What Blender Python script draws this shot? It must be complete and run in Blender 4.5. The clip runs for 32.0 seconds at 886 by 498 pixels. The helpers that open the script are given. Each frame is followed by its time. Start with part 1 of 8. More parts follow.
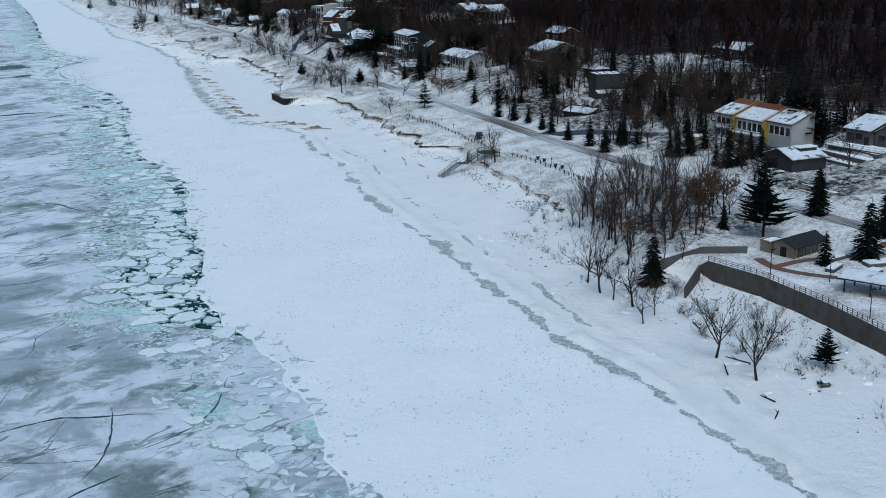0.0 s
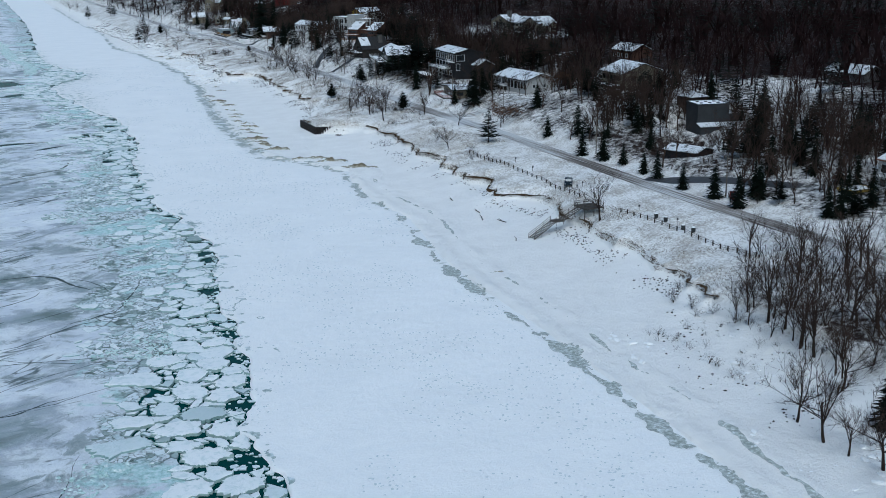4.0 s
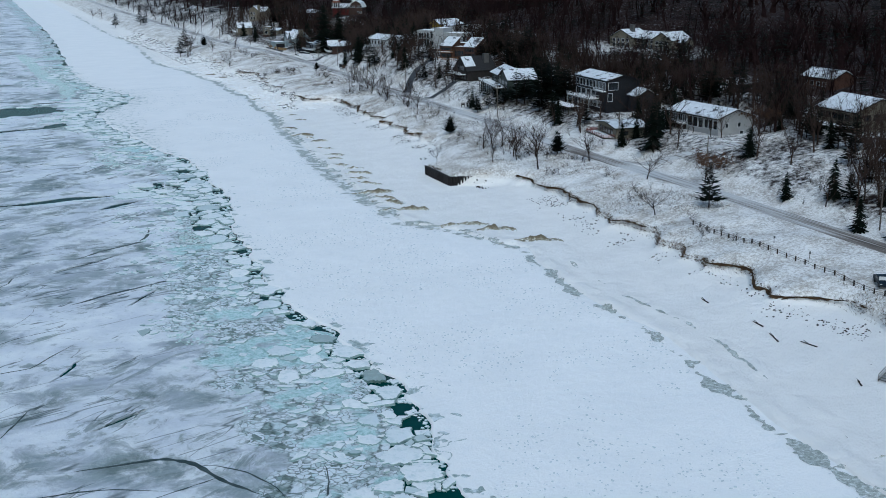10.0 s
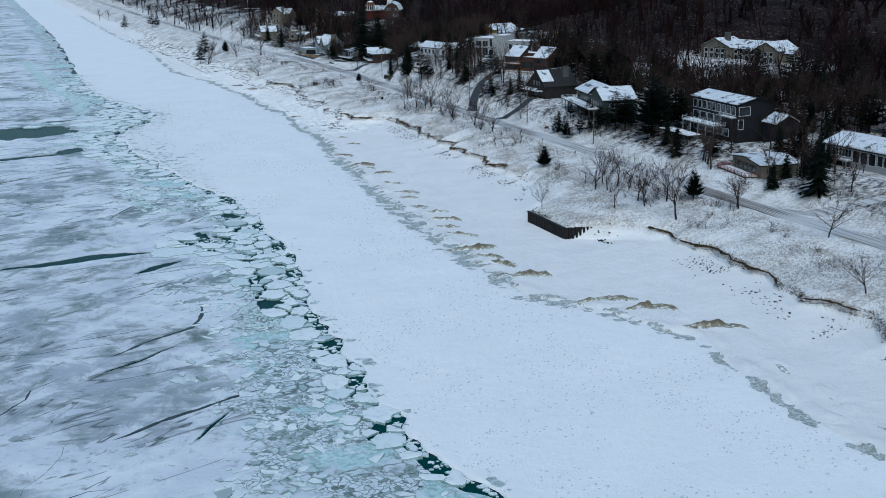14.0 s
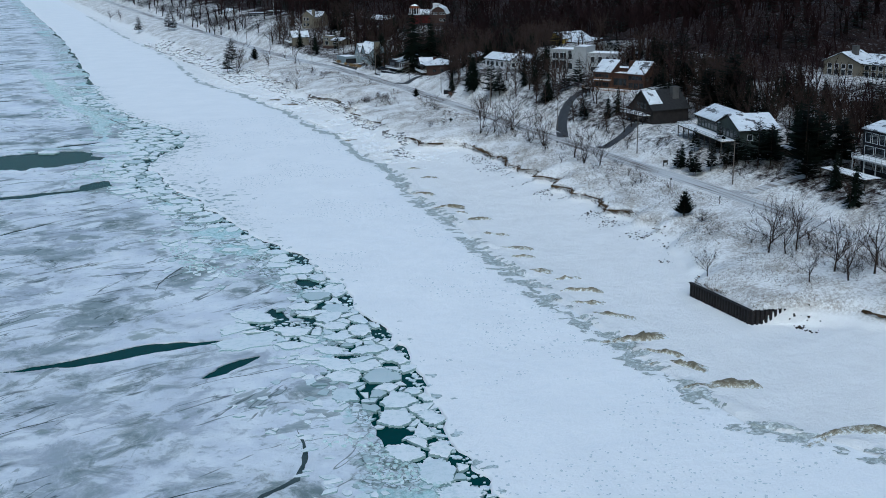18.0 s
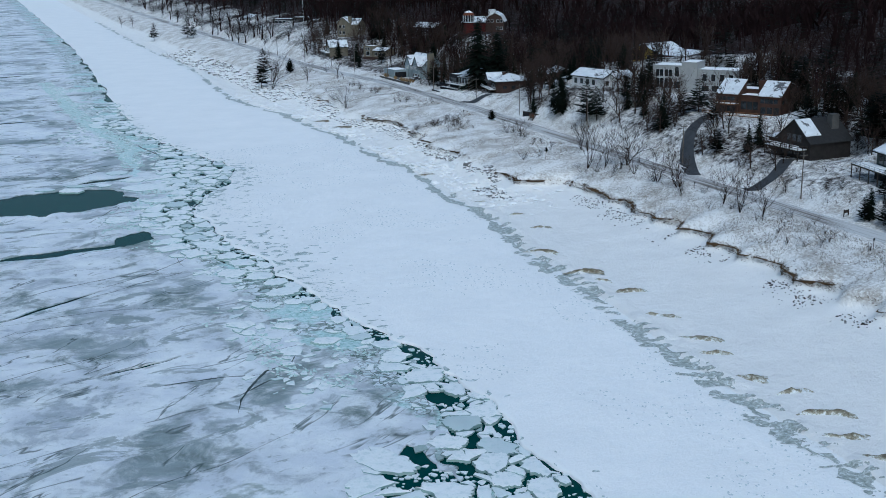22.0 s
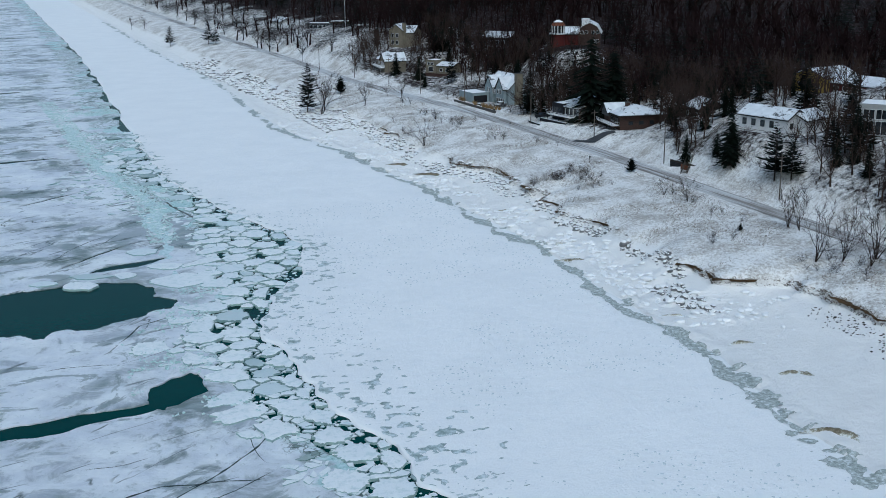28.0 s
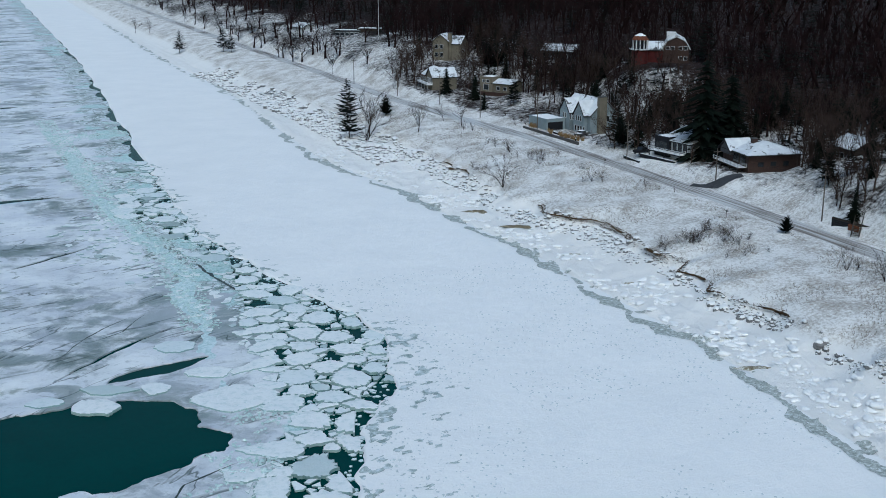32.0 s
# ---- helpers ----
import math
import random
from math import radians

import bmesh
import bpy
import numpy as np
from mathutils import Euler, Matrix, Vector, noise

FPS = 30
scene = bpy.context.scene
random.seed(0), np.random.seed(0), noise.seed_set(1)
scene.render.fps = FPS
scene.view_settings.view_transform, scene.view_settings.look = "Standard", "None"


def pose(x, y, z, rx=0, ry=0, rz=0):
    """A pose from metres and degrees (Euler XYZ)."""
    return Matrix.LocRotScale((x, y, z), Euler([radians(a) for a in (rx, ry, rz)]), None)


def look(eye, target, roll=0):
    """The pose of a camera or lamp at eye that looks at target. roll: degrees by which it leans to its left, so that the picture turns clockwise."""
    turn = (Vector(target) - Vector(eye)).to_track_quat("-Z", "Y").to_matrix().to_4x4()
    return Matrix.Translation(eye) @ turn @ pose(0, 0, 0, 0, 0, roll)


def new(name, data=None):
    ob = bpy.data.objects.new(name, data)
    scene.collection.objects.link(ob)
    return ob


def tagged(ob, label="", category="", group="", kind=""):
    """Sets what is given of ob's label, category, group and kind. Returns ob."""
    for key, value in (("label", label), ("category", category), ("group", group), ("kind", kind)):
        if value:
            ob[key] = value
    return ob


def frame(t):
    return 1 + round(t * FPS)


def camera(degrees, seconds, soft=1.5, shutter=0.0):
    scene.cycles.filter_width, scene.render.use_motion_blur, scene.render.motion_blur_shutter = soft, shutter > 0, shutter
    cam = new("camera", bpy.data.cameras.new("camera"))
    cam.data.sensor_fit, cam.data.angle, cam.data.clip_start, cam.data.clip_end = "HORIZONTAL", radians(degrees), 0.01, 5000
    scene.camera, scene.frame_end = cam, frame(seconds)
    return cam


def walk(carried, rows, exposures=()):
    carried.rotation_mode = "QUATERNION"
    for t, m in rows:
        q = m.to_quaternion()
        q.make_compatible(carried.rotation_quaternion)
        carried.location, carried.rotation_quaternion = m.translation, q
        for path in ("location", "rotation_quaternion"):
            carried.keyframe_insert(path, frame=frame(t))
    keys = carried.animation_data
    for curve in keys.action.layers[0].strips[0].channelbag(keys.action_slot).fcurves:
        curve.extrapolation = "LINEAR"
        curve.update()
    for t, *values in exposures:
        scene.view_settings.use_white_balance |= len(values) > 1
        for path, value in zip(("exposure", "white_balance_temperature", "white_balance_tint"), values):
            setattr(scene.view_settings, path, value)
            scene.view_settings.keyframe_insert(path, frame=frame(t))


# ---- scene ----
cam = camera(42.0, 32.0, 0.9)
PATH = [
    (0, (1.19, -1.73, 66.73), (36.84, 87.99, 40.67), -0.96),
    (0.5, (2.21, 7.24, 66.67), (37.92, 96.97, 40.73), -0.94),
    (1, (3.02, 16.18, 66.58), (38.76, 105.94, 40.77), -0.93),
    (1.5, (3.52, 25.16, 66.50), (39.27, 114.94, 40.79), -0.92),
    (2, (3.68, 34.15, 66.34), (39.51, 123.93, 40.71), -0.94),
    (2.5, (3.92, 43.14, 66.06), (39.84, 132.89, 40.49), -1.01),
    (3, (4.57, 52.03, 65.94), (40.56, 141.75, 40.34), -1.02),
    (3.5, (5.53, 60.77, 66.18), (41.59, 150.43, 40.47), -0.88),
    (5.5, (6.73, 94.63, 66.33), (42.71, 184.49, 41.22), -0.78),
    (6, (5.67, 102.91, 66.27), (41.64, 192.80, 41.24), -0.73),
    (6.5, (4.45, 111.25, 66.11), (40.42, 201.15, 41.13), -0.68),
    (7, (3.05, 119.53, 65.98), (39.04, 209.43, 41.04), -0.65),
    (7.5, (1.54, 127.72, 66.01), (37.51, 217.63, 41.06), -0.66),
    (8, (-0.09, 135.89, 66.10), (35.85, 225.80, 41.11), -0.69),
    (8.5, (-1.70, 144.13, 66.17), (34.21, 234.03, 41.11), -0.72),
    (9, (-2.94, 152.46, 66.24), (32.96, 242.33, 41.07), -0.78),
    (9.5, (-3.57, 160.86, 66.32), (32.29, 250.72, 41.05), -0.82),
    (10, (-3.78, 169.39, 66.38), (32.04, 259.24, 41.03), -0.79),
    (10.5, (-3.89, 177.92, 66.47), (31.91, 267.78, 41.06), -0.77),
    (11, (-3.92, 186.41, 66.65), (31.83, 276.26, 41.18), -0.78),
    (11.5, (-3.84, 194.88, 66.80), (31.85, 284.75, 41.29), -0.85),
    (12, (-3.73, 203.40, 66.83), (31.89, 293.28, 41.30), -0.92),
    (12.5, (-3.74, 212.11, 66.77), (31.89, 301.99, 41.22), -0.93),
    (13, (-3.90, 221.13, 66.75), (31.84, 310.95, 41.16), -0.86),
    (13.5, (-4.07, 230.21, 66.72), (31.78, 319.98, 41.11), -0.78),
    (14, (-4.06, 239.01, 66.77), (31.80, 328.77, 41.15), -0.80),
    (14.5, (-3.84, 247.44, 67.09), (31.87, 337.24, 41.37), -0.93),
    (16.5, (-5.19, 280.96, 67.38), (30.69, 370.62, 41.44), -0.43),
    (17, (-5.28, 289.43, 67.34), (30.57, 379.12, 41.44), -0.48),
    (17.5, (-5.36, 298.05, 67.30), (30.46, 387.76, 41.44), -0.59),
    (18, (-5.53, 306.74, 67.16), (30.29, 396.46, 41.36), -0.65),
    (18.5, (-5.76, 315.22, 67.00), (30.09, 404.96, 41.26), -0.65),
    (19, (-5.93, 323.46, 66.92), (29.91, 413.21, 41.21), -0.66),
    (19.5, (-6.12, 331.85, 66.93), (29.69, 421.61, 41.23), -0.69),
    (20, (-6.39, 340.60, 66.95), (29.43, 430.35, 41.24), -0.70),
    (20.5, (-6.62, 349.60, 66.87), (29.25, 439.33, 41.16), -0.70),
    (21, (-6.77, 358.58, 66.70), (29.11, 448.31, 40.99), -0.73),
    (21.5, (-7.03, 367.36, 66.54), (28.84, 457.11, 40.86), -0.75),
    (22, (-7.50, 375.99, 66.41), (28.38, 465.74, 40.75), -0.76),
    (22.5, (-7.94, 384.49, 66.28), (27.92, 474.24, 40.62), -0.77),
    (23, (-8.14, 393.08, 66.33), (27.71, 482.82, 40.58), -0.77),
    (23.5, (-8.04, 401.92, 66.59), (27.85, 491.58, 40.66), -0.69),
    (24, (-7.55, 410.72, 66.93), (28.39, 500.30, 40.78), -0.57),
    (24.5, (-6.77, 419.30, 67.19), (29.22, 508.81, 40.89), -0.48),
    (25, (-5.75, 427.63, 67.32), (30.27, 517.12, 40.98), -0.47),
    (25.5, (-4.43, 435.89, 67.27), (31.54, 525.41, 40.99), -0.52),
    (27.5, (-0.98, 469.89, 67.28), (34.65, 559.57, 41.07), -0.41),
    (28, (-0.30, 478.49, 67.23), (35.33, 568.18, 41.04), -0.50),
    (28.5, (0.33, 487.06, 67.19), (35.94, 576.77, 41.03), -0.53),
    (29, (0.76, 495.71, 67.12), (36.42, 585.41, 40.99), -0.49),
    (29.5, (0.99, 504.39, 67.02), (36.75, 594.06, 40.93), -0.35),
    (30, (1.13, 513.02, 66.95), (37.01, 602.65, 40.89), -0.20),
    (30.5, (1.26, 521.62, 66.84), (37.25, 611.22, 40.82), -0.09),
    (31, (1.41, 530.20, 66.69), (37.51, 619.76, 40.68), -0.00),
    (31.5, (1.70, 538.73, 66.56), (37.87, 628.25, 40.53), 0.06),
    (32, (2.17, 547.19, 66.45), (38.34, 636.68, 40.33), 0.12),
]
walk(cam, [(t, look(eye, target, roll)) for t, eye, target, roll in PATH], [(0.0, -0.11, 5185, 1), (6.0, -0.11, 5230, 1), (10.0, -0.13, 5230, 1), (13.0, -0.14, 5110, 1), (18.0, -0.14, 5115, 1), (25.0, -0.17, 5060, 1), (28.0, -0.16, 5240, 1), (32.0, -0.13, 5320, 1)])

# ---- light: an overcast winter sky ----
world = bpy.data.worlds.new("overcast_sky")
scene.world = world
world.use_nodes = True
wn = world.node_tree.nodes
sky = wn.new("ShaderNodeTexSky")
sky.sky_type, sky.sun_disc = "NISHITA", False
sky.sun_elevation, sky.sun_rotation = radians(38), radians(200)
sky.air_density, sky.dust_density = 1.4, 3.0
wn["Background"].inputs["Strength"].default_value = 0.10
world.node_tree.links.new(sky.outputs["Color"], wn["Background"].inputs["Color"])
sun = new("sun", bpy.data.lights.new("sun", "SUN"))
sun.data.energy, sun.data.angle, sun.data.color = 1.2, radians(25), (1.0, 0.97, 0.93)
sun.matrix_world = look((0, 0, 300), (40, 150, 0))


# ---- materials ----
class Nodes:
    """A small helper to write node trees."""

    def __init__(self, name):
        self.mat = bpy.data.materials.new(name)
        self.mat.use_nodes = True
        self.tree = self.mat.node_tree
        self.bsdf = self.tree.nodes["Principled BSDF"]

    def add(self, kind, values=(), **settings):
        n = self.tree.nodes.new(kind)
        for k, v in settings.items():
            if k == "operation":
                n.operation = v
            elif k == "data_type":
                n.data_type = v
            elif k == "blend_type":
                n.blend_type = v
            elif k == "feature":
                n.feature = v
        for k, v in dict(values).items():
            if isinstance(v, bpy.types.NodeSocket):
                self.tree.links.new(v, n.inputs[k])
            else:
                n.inputs[k].default_value = v
        return n

    def coords(self, scale=(1, 1, 1), rot=0.0):
        g = self.add("ShaderNodeNewGeometry")
        m = self.add("ShaderNodeMapping", {"Vector": g.outputs["Position"], "Scale": scale, "Rotation": (0, 0, rot)})
        return m.outputs["Vector"]

    def streak(self, along, turn):
        """Places in which a pattern is drawn out along a line turned by so much from the x axis."""
        g = self.add("ShaderNodeNewGeometry")
        a = self.add("ShaderNodeMapping", {"Vector": g.outputs["Position"], "Rotation": (0, 0, -turn)})
        return self.add("ShaderNodeMapping", {"Vector": a.outputs["Vector"], "Scale": (along, 1.0, 1.0)}).outputs["Vector"]

    def noise(self, scale, detail=4.0, rough=0.55, vector=None, distort=0.0):
        v = vector if vector is not None else self.coords()
        n = self.add("ShaderNodeTexNoise", {"Vector": v, "Scale": scale, "Detail": detail, "Roughness": rough, "Distortion": distort})
        return n.outputs["Fac"]

    def ramp(self, fac, stops):
        n = self.tree.nodes.new("ShaderNodeValToRGB")
        self.tree.links.new(fac, n.inputs["Fac"])
        while len(n.color_ramp.elements) < len(stops):
            n.color_ramp.elements.new(0.5)
        for e, (p, c) in zip(n.color_ramp.elements, stops):
            e.position = p
            e.color = (*c, 1) if isinstance(c, tuple) else (c, c, c, 1)
        return n.outputs["Color"]

    def mix(self, fac, a, b, blend="MIX"):
        n = self.tree.nodes.new("ShaderNodeMix")
        n.data_type, n.blend_type = "RGBA", blend
        for k, v in ((0, fac), (6, a), (7, b)):
            if isinstance(v, bpy.types.NodeSocket):
                self.tree.links.new(v, n.inputs[k])
            else:
                n.inputs[k].default_value = (*v, 1) if isinstance(v, tuple) else v
        return n.outputs[2]

    def math(self, op, a, b=0.0):
        n = self.tree.nodes.new("ShaderNodeMath")
        n.operation = op
        for k, v in ((0, a), (1, b)):
            if isinstance(v, bpy.types.NodeSocket):
                self.tree.links.new(v, n.inputs[k])
            else:
                n.inputs[k].default_value = v
        return n.outputs[0]

    def done(self, colour, rough=0.8, bump=None, strength=0.3, distance=0.1, metal=0.0, spec=0.3):
        for k, v in (("Base Color", colour), ("Roughness", rough), ("Metallic", metal), ("Specular IOR Level", spec)):
            if isinstance(v, bpy.types.NodeSocket):
                self.tree.links.new(v, self.bsdf.inputs[k])
            else:
                self.bsdf.inputs[k].default_value = (*v, 1) if isinstance(v, tuple) else v
        if bump is not None:
            b = self.add("ShaderNodeBump", {"Height": bump, "Strength": strength, "Distance": distance})
            self.tree.links.new(b.outputs["Normal"], self.bsdf.inputs["Normal"])
        return self.mat


def mottled(name, dark, light, scale=2.0, rough=0.8, bump=0.2, distance=0.03, spec=0.3, metal=0.0, fine=20.0):
    """A plain surface with stains at one scale and grain at another, and a small difference from thing to thing."""
    n = Nodes(name)
    a, b = n.noise(scale, 5), n.noise(scale * fine, 3)
    f = n.math("ADD", n.math("MULTIPLY", a, 0.7), n.math("MULTIPLY", b, 0.3))
    info = n.add("ShaderNodeObjectInfo")
    f = n.math("ADD", f, n.math("MULTIPLY", n.math("SUBTRACT", info.outputs["Random"], 0.5), 0.12))
    return n.done(n.ramp(f, [(0.3, dark), (0.7, light)]), rough, b, bump, distance, metal, spec)

# ---- the plan: curves along the shore, x over y ----
def curve(*pairs):
    ys, xs = zip(*pairs)
    return lambda y: np.interp(y, ys, xs)


shore_x = curve((-300, 90), (116, 91.3), (138, 92.6), (164, 90), (204, 92.3), (242, 94.5), (270, 94.8), (292, 96.1), (332, 103), (357, 101.6), (386, 104.3), (397, 108), (404, 104), (421, 99), (432, 91), (455, 91.2), (488, 92.7), (523, 94.5), (569, 100.2), (602, 102), (628, 108), (647, 108), (672, 109), (687, 111), (712, 111.5), (738, 111), (773, 110.5), (800, 107.8), (835, 106.5), (885, 99), (960, 101.2), (1062, 105.6), (1194, 101), (1452, 101), (4000, 95))
cliff_x = curve((-300, 122), (100, 128.9), (133, 131.0), (149, 132.6), (167, 132.6), (179.5, 129.8), (184, 128), (190, 125), (238, 127.5), (255, 130.8), (292, 133.2), (327, 136), (335, 131), (371, 131.8), (396, 132.8), (425, 136), (456, 136), (464, 128.5), (467.7, 118.4), (486.5, 118.2), (492, 124), (505, 131), (523, 135.4), (561, 136), (600, 138), (640, 140.5), (650, 137), (656, 126), (700, 128.5), (718, 126), (740, 130.5), (772, 132), (786, 125), (840, 126.6), (956, 125.7), (1122, 118), (1450, 112), (4000, 108))
edge_x = curve((-300, 36), (127, 37.6), (151, 41), (174, 40.5), (196, 37.5), (222, 36), (241, 42), (281, 45), (301, 48.9), (330, 52.5), (353, 51), (374, 48.5), (399, 48), (420, 49.7), (444, 50.3), (457, 53.5), (482, 57.5), (507, 57.3), (522, 59), (551, 56), (569, 51), (603, 47.7), (623, 45.2), (647, 42.9), (672, 41), (690, 48), (702, 57), (716, 61), (734, 63), (751, 58.7), (773, 53), (818, 46), (981, 50), (1190, 56), (1500, 55), (4000, 50))
road_x = curve((-300, 190), (150, 172), (220, 163), (275, 159.6), (311, 158.7), (361, 159.4), (409, 160), (468, 158), (546, 159.6), (595, 159), (692, 160), (762, 161), (813, 160), (858, 158), (909, 151.5), (965, 147), (1059, 146), (1259, 140), (1487, 136), (4000, 120))


def wave(x, y, size, seed=0.0):
    """Smooth noise, about -1 to 1, over arrays."""
    u, v = x / size + seed * 7.3, y / size - seed * 3.1
    return (np.sin(u * 1.7 + 1.3 * np.sin(v * 1.1 + seed)) + np.sin(v * 2.3 + 1.7 * np.sin(u * 0.7 + 2 * seed)) + np.sin((u + v) * 3.1 + np.sin(u * 2.1 - v))) / 3


def fbm(x, y, size, seed=0.0, octaves=4):
    """Uneven noise, about -1 to 1, over arrays."""
    total, amp = 0.0, 0.75
    for o in range(octaves):
        u, v = x / size + seed * 17.13 + o * 5.7, y / size - seed * 9.71 + o * 3.3
        i, j = np.floor(u), np.floor(v)
        a, b = u - i, v - j
        a, b = a * a * (3 - 2 * a), b * b * (3 - 2 * b)
        h = [np.sin((i + p) * 127.1 + (j + q) * 311.7) * 43758.5453 for q in (0, 1) for p in (0, 1)]
        h = [k - np.floor(k) for k in h]
        total = total + amp * (2 * ((h[0] * (1 - a) + h[1] * a) * (1 - b) + (h[2] * (1 - a) + h[3] * a) * b) - 1)
        size, amp = size / 2.03, amp * 0.55
    return total


def step(a, b, v):
    t = np.clip((v - a) / (b - a), 0, 1)
    return t * t * (3 - 2 * t)


rise = curve((-300, 2), (100, 2.5), (230, 3), (270, 4), (340, 5), (430, 7), (500, 6.5), (560, 6), (610, 7.5), (650, 10.5), (700, 12.5), (725, 12.5), (760, 8), (800, 4.5), (870, 2.5), (935, 3.5), (985, 8), (1010, 10.5), (1090, 9), (1140, 8), (1300, 7), (4000, 7))
# flat ground round the houses: x, y, half length along the shore, half depth, height
PADS = [
    (198, 255, 15, 8, 11.3), (189, 230.5, 7, 7, 9.6), (200.5, 228, 10, 4.2, 10.2), (213, 229, 9, 8, 13.6), (203.5, 354, 7, 6, 11.4), (186, 334, 6, 6, 8.0),
    (218, 418, 9, 9, 17.2), (189.5, 506.5, 13, 7, 13.6), (194, 452, 13, 8, 13.6), (176, 474, 9, 6, 10.0), (183, 566, 15, 7, 12.6),
    (188, 609, 8, 7, 13.2), (198, 650, 10, 8, 17.6), (207, 690, 12, 9, 19.2), (186, 718, 9, 6, 19.0), (232, 747, 16, 9, 21.6),
    (182, 783, 9, 7, 10.6), (175, 806, 7, 6, 9.8), (177, 864, 12, 8, 7.9), (182, 941, 8, 6, 9.2), (168, 962, 8, 6, 10.2),
    (189, 1001, 8, 8, 16.0), (222, 886, 12, 9, 25.0), (267, 600, 22, 12, 23.0), (190, 1128, 12, 8, 15.5), (150, 158, 38, 18.6, 4.9),
]
# open snowy slopes among the woods: x, y, half widths
GLADES = [(230, 350, 26, 34), (256, 590, 22, 34), (205, 745, 14, 16)]
STEEP = {(200.5, 228): 2.0, (213, 229): 1.2}


bank_width = curve((-300, 0.8), (181, 0.8), (188, 6), (194, 9), (225, 9), (234, 5), (239, 1.2), (300, 1.0), (345, 1.4), (352, 0.9), (448, 0.9), (457, 5), (464, 4), (467.6, 0.8), (488, 0.8), (495, 4), (522, 3), (530, 1.0), (640, 1.0), (652, 0.8), (664, 0.9), (668, 5), (696, 5), (702, 1.0), (720, 0.8), (727, 2.5), (735, 0.9), (790, 0.9), (800, 4), (835, 1.6), (860, 5), (4000, 6))


talus = curve((-300, 0.9), (184, 0.9), (194, 1.9), (455, 1.9), (462, 0.5), (490, 0.5), (498, 1.9), (4000, 1.9))


def worn_line(y):
    """How far the worn edge of the bank runs in and out."""
    return step(186, 192, y) * (1 - step(455, 462, y) * step(496, 489, y)) * (6.0 * np.abs(fbm(y * 0, y, 11, 7, 2)) - 2.2 + 0.6 * fbm(y * 0, y, 4.5, 3, 2))


def ground_z(x, y):
    """The height of the land."""
    x, y = np.asarray(x, float), np.asarray(y, float)
    s, c, r = shore_x(y), cliff_x(y), road_x(y)
    c = c + worn_line(y)
    inner = np.clip((x - s) / np.maximum(c - 1.2 - s, 3), 0, 1.2)
    foot = np.exp(-(((x - s - 1.8) / 1.8) ** 2)) * (0.35 + 0.55 * fbm(x, y, 3.0, 9, 4))
    bumpy = np.where(y > 640, 0.6, 0.06) * step(0.05, 0.3, inner) * step(0.95, 0.6, inner)
    foot = foot + step(105, 130, y) * step(412, 390, y) * np.exp(-(((x - s - 7.4 - 1.5 * fbm(x * 0, y, 16, 5, 4)) / 1.5) ** 2)) * (0.30 + 0.45 * fbm(x, y, 4.0, 19, 3))
    beach = 0.12 + talus(y) * inner**2.6 + np.maximum(foot, -0.1) + bumpy * fbm(x, y, 2.2, 2, 4)
    beach = np.where(x < s, -0.9 + 1.02 * step(-0.9, 0.0, x - s), beach)
    top = 3.0 + 0.45 * wave(x * 0, y, 13, 27) + (7.3 - 3.0) * np.clip((x - c) / np.maximum(r - 7 - c, 4), 0, 1) ** 0.5 + 0.14 * wave(x, y, 3, 3) + 0.22 * wave(x, y, 8, 13)
    d = np.maximum(x - r - 6, 0)
    hill = 7.4 + rise(y) * 1.3 * (1 - np.exp(-d / 14)) + 0.11 * np.clip(d - 18, 0, 110) + step(0, 30, d) * (0.5 * wave(x, y, 9, 5) + 1.2 * wave(x, y, 40, 4)) + step(50, 160, d) * 5 * wave(x, y, 130, 6)
    flat = step(6.5, 4.5, np.abs(x - r))
    land = np.where(x < r, top, hill)
    land = land * (1 - flat) + 7.4 * flat
    for px, py, half_y, half_x, pz in PADS:
        near = step(STEEP.get((px, py), max(9, abs(pz - 12) * 1.5)), 0, np.maximum(np.abs(x - px) - half_x, 0) + np.maximum(np.abs(y - py) - half_y, 0))
        near = near * np.where(px < 160, step(5, 13, r - x), step(4, 9, x - r))
        land = land * (1 - near) + pz * near
    worn = bank_width(y) + 0.25 * wave(x * 0, y, 11, 17)
    k = step(-1, 0.12, (x - c) / np.maximum(worn, 0.75))
    return beach * (1 - k) + land * k


def sheet(xs, ys, place):
    """A grid mesh: place(u, v) gives x, y, z arrays."""
    u, v = np.meshgrid(xs, ys)
    x, y, z = place(u, v)
    verts = np.stack([x, y, z], -1).reshape(-1, 3)
    n, m = len(ys), len(xs)
    i = (np.arange(n - 1)[:, None] * m + np.arange(m - 1)[None]).ravel()
    faces = np.stack([i, i + 1, i + m + 1, i + m], -1)
    return verts, faces


def mesh_of(name, verts, faces, mats, smooth=False, index=None):
    """A mesh from arrays of places and of faces of one size."""
    verts, faces = np.asarray(verts, np.float32), np.asarray(faces, np.int32)
    me = bpy.data.meshes.new(name)
    k = faces.shape[1]
    me.vertices.add(len(verts))
    me.vertices.foreach_set("co", verts.ravel())
    me.loops.add(faces.size)
    me.loops.foreach_set("vertex_index", faces.ravel())
    me.polygons.add(len(faces))
    me.polygons.foreach_set("loop_start", np.arange(0, faces.size, k, dtype=np.int32))
    if index is not None:
        me.polygons.foreach_set("material_index", np.asarray(index, np.int32))
    me.polygons.foreach_set("use_smooth", np.full(len(faces), smooth))
    for m in mats if isinstance(mats, (list, tuple)) else [mats]:
        me.materials.append(m)
    me.update(calc_edges=True)
    me.validate()
    return me


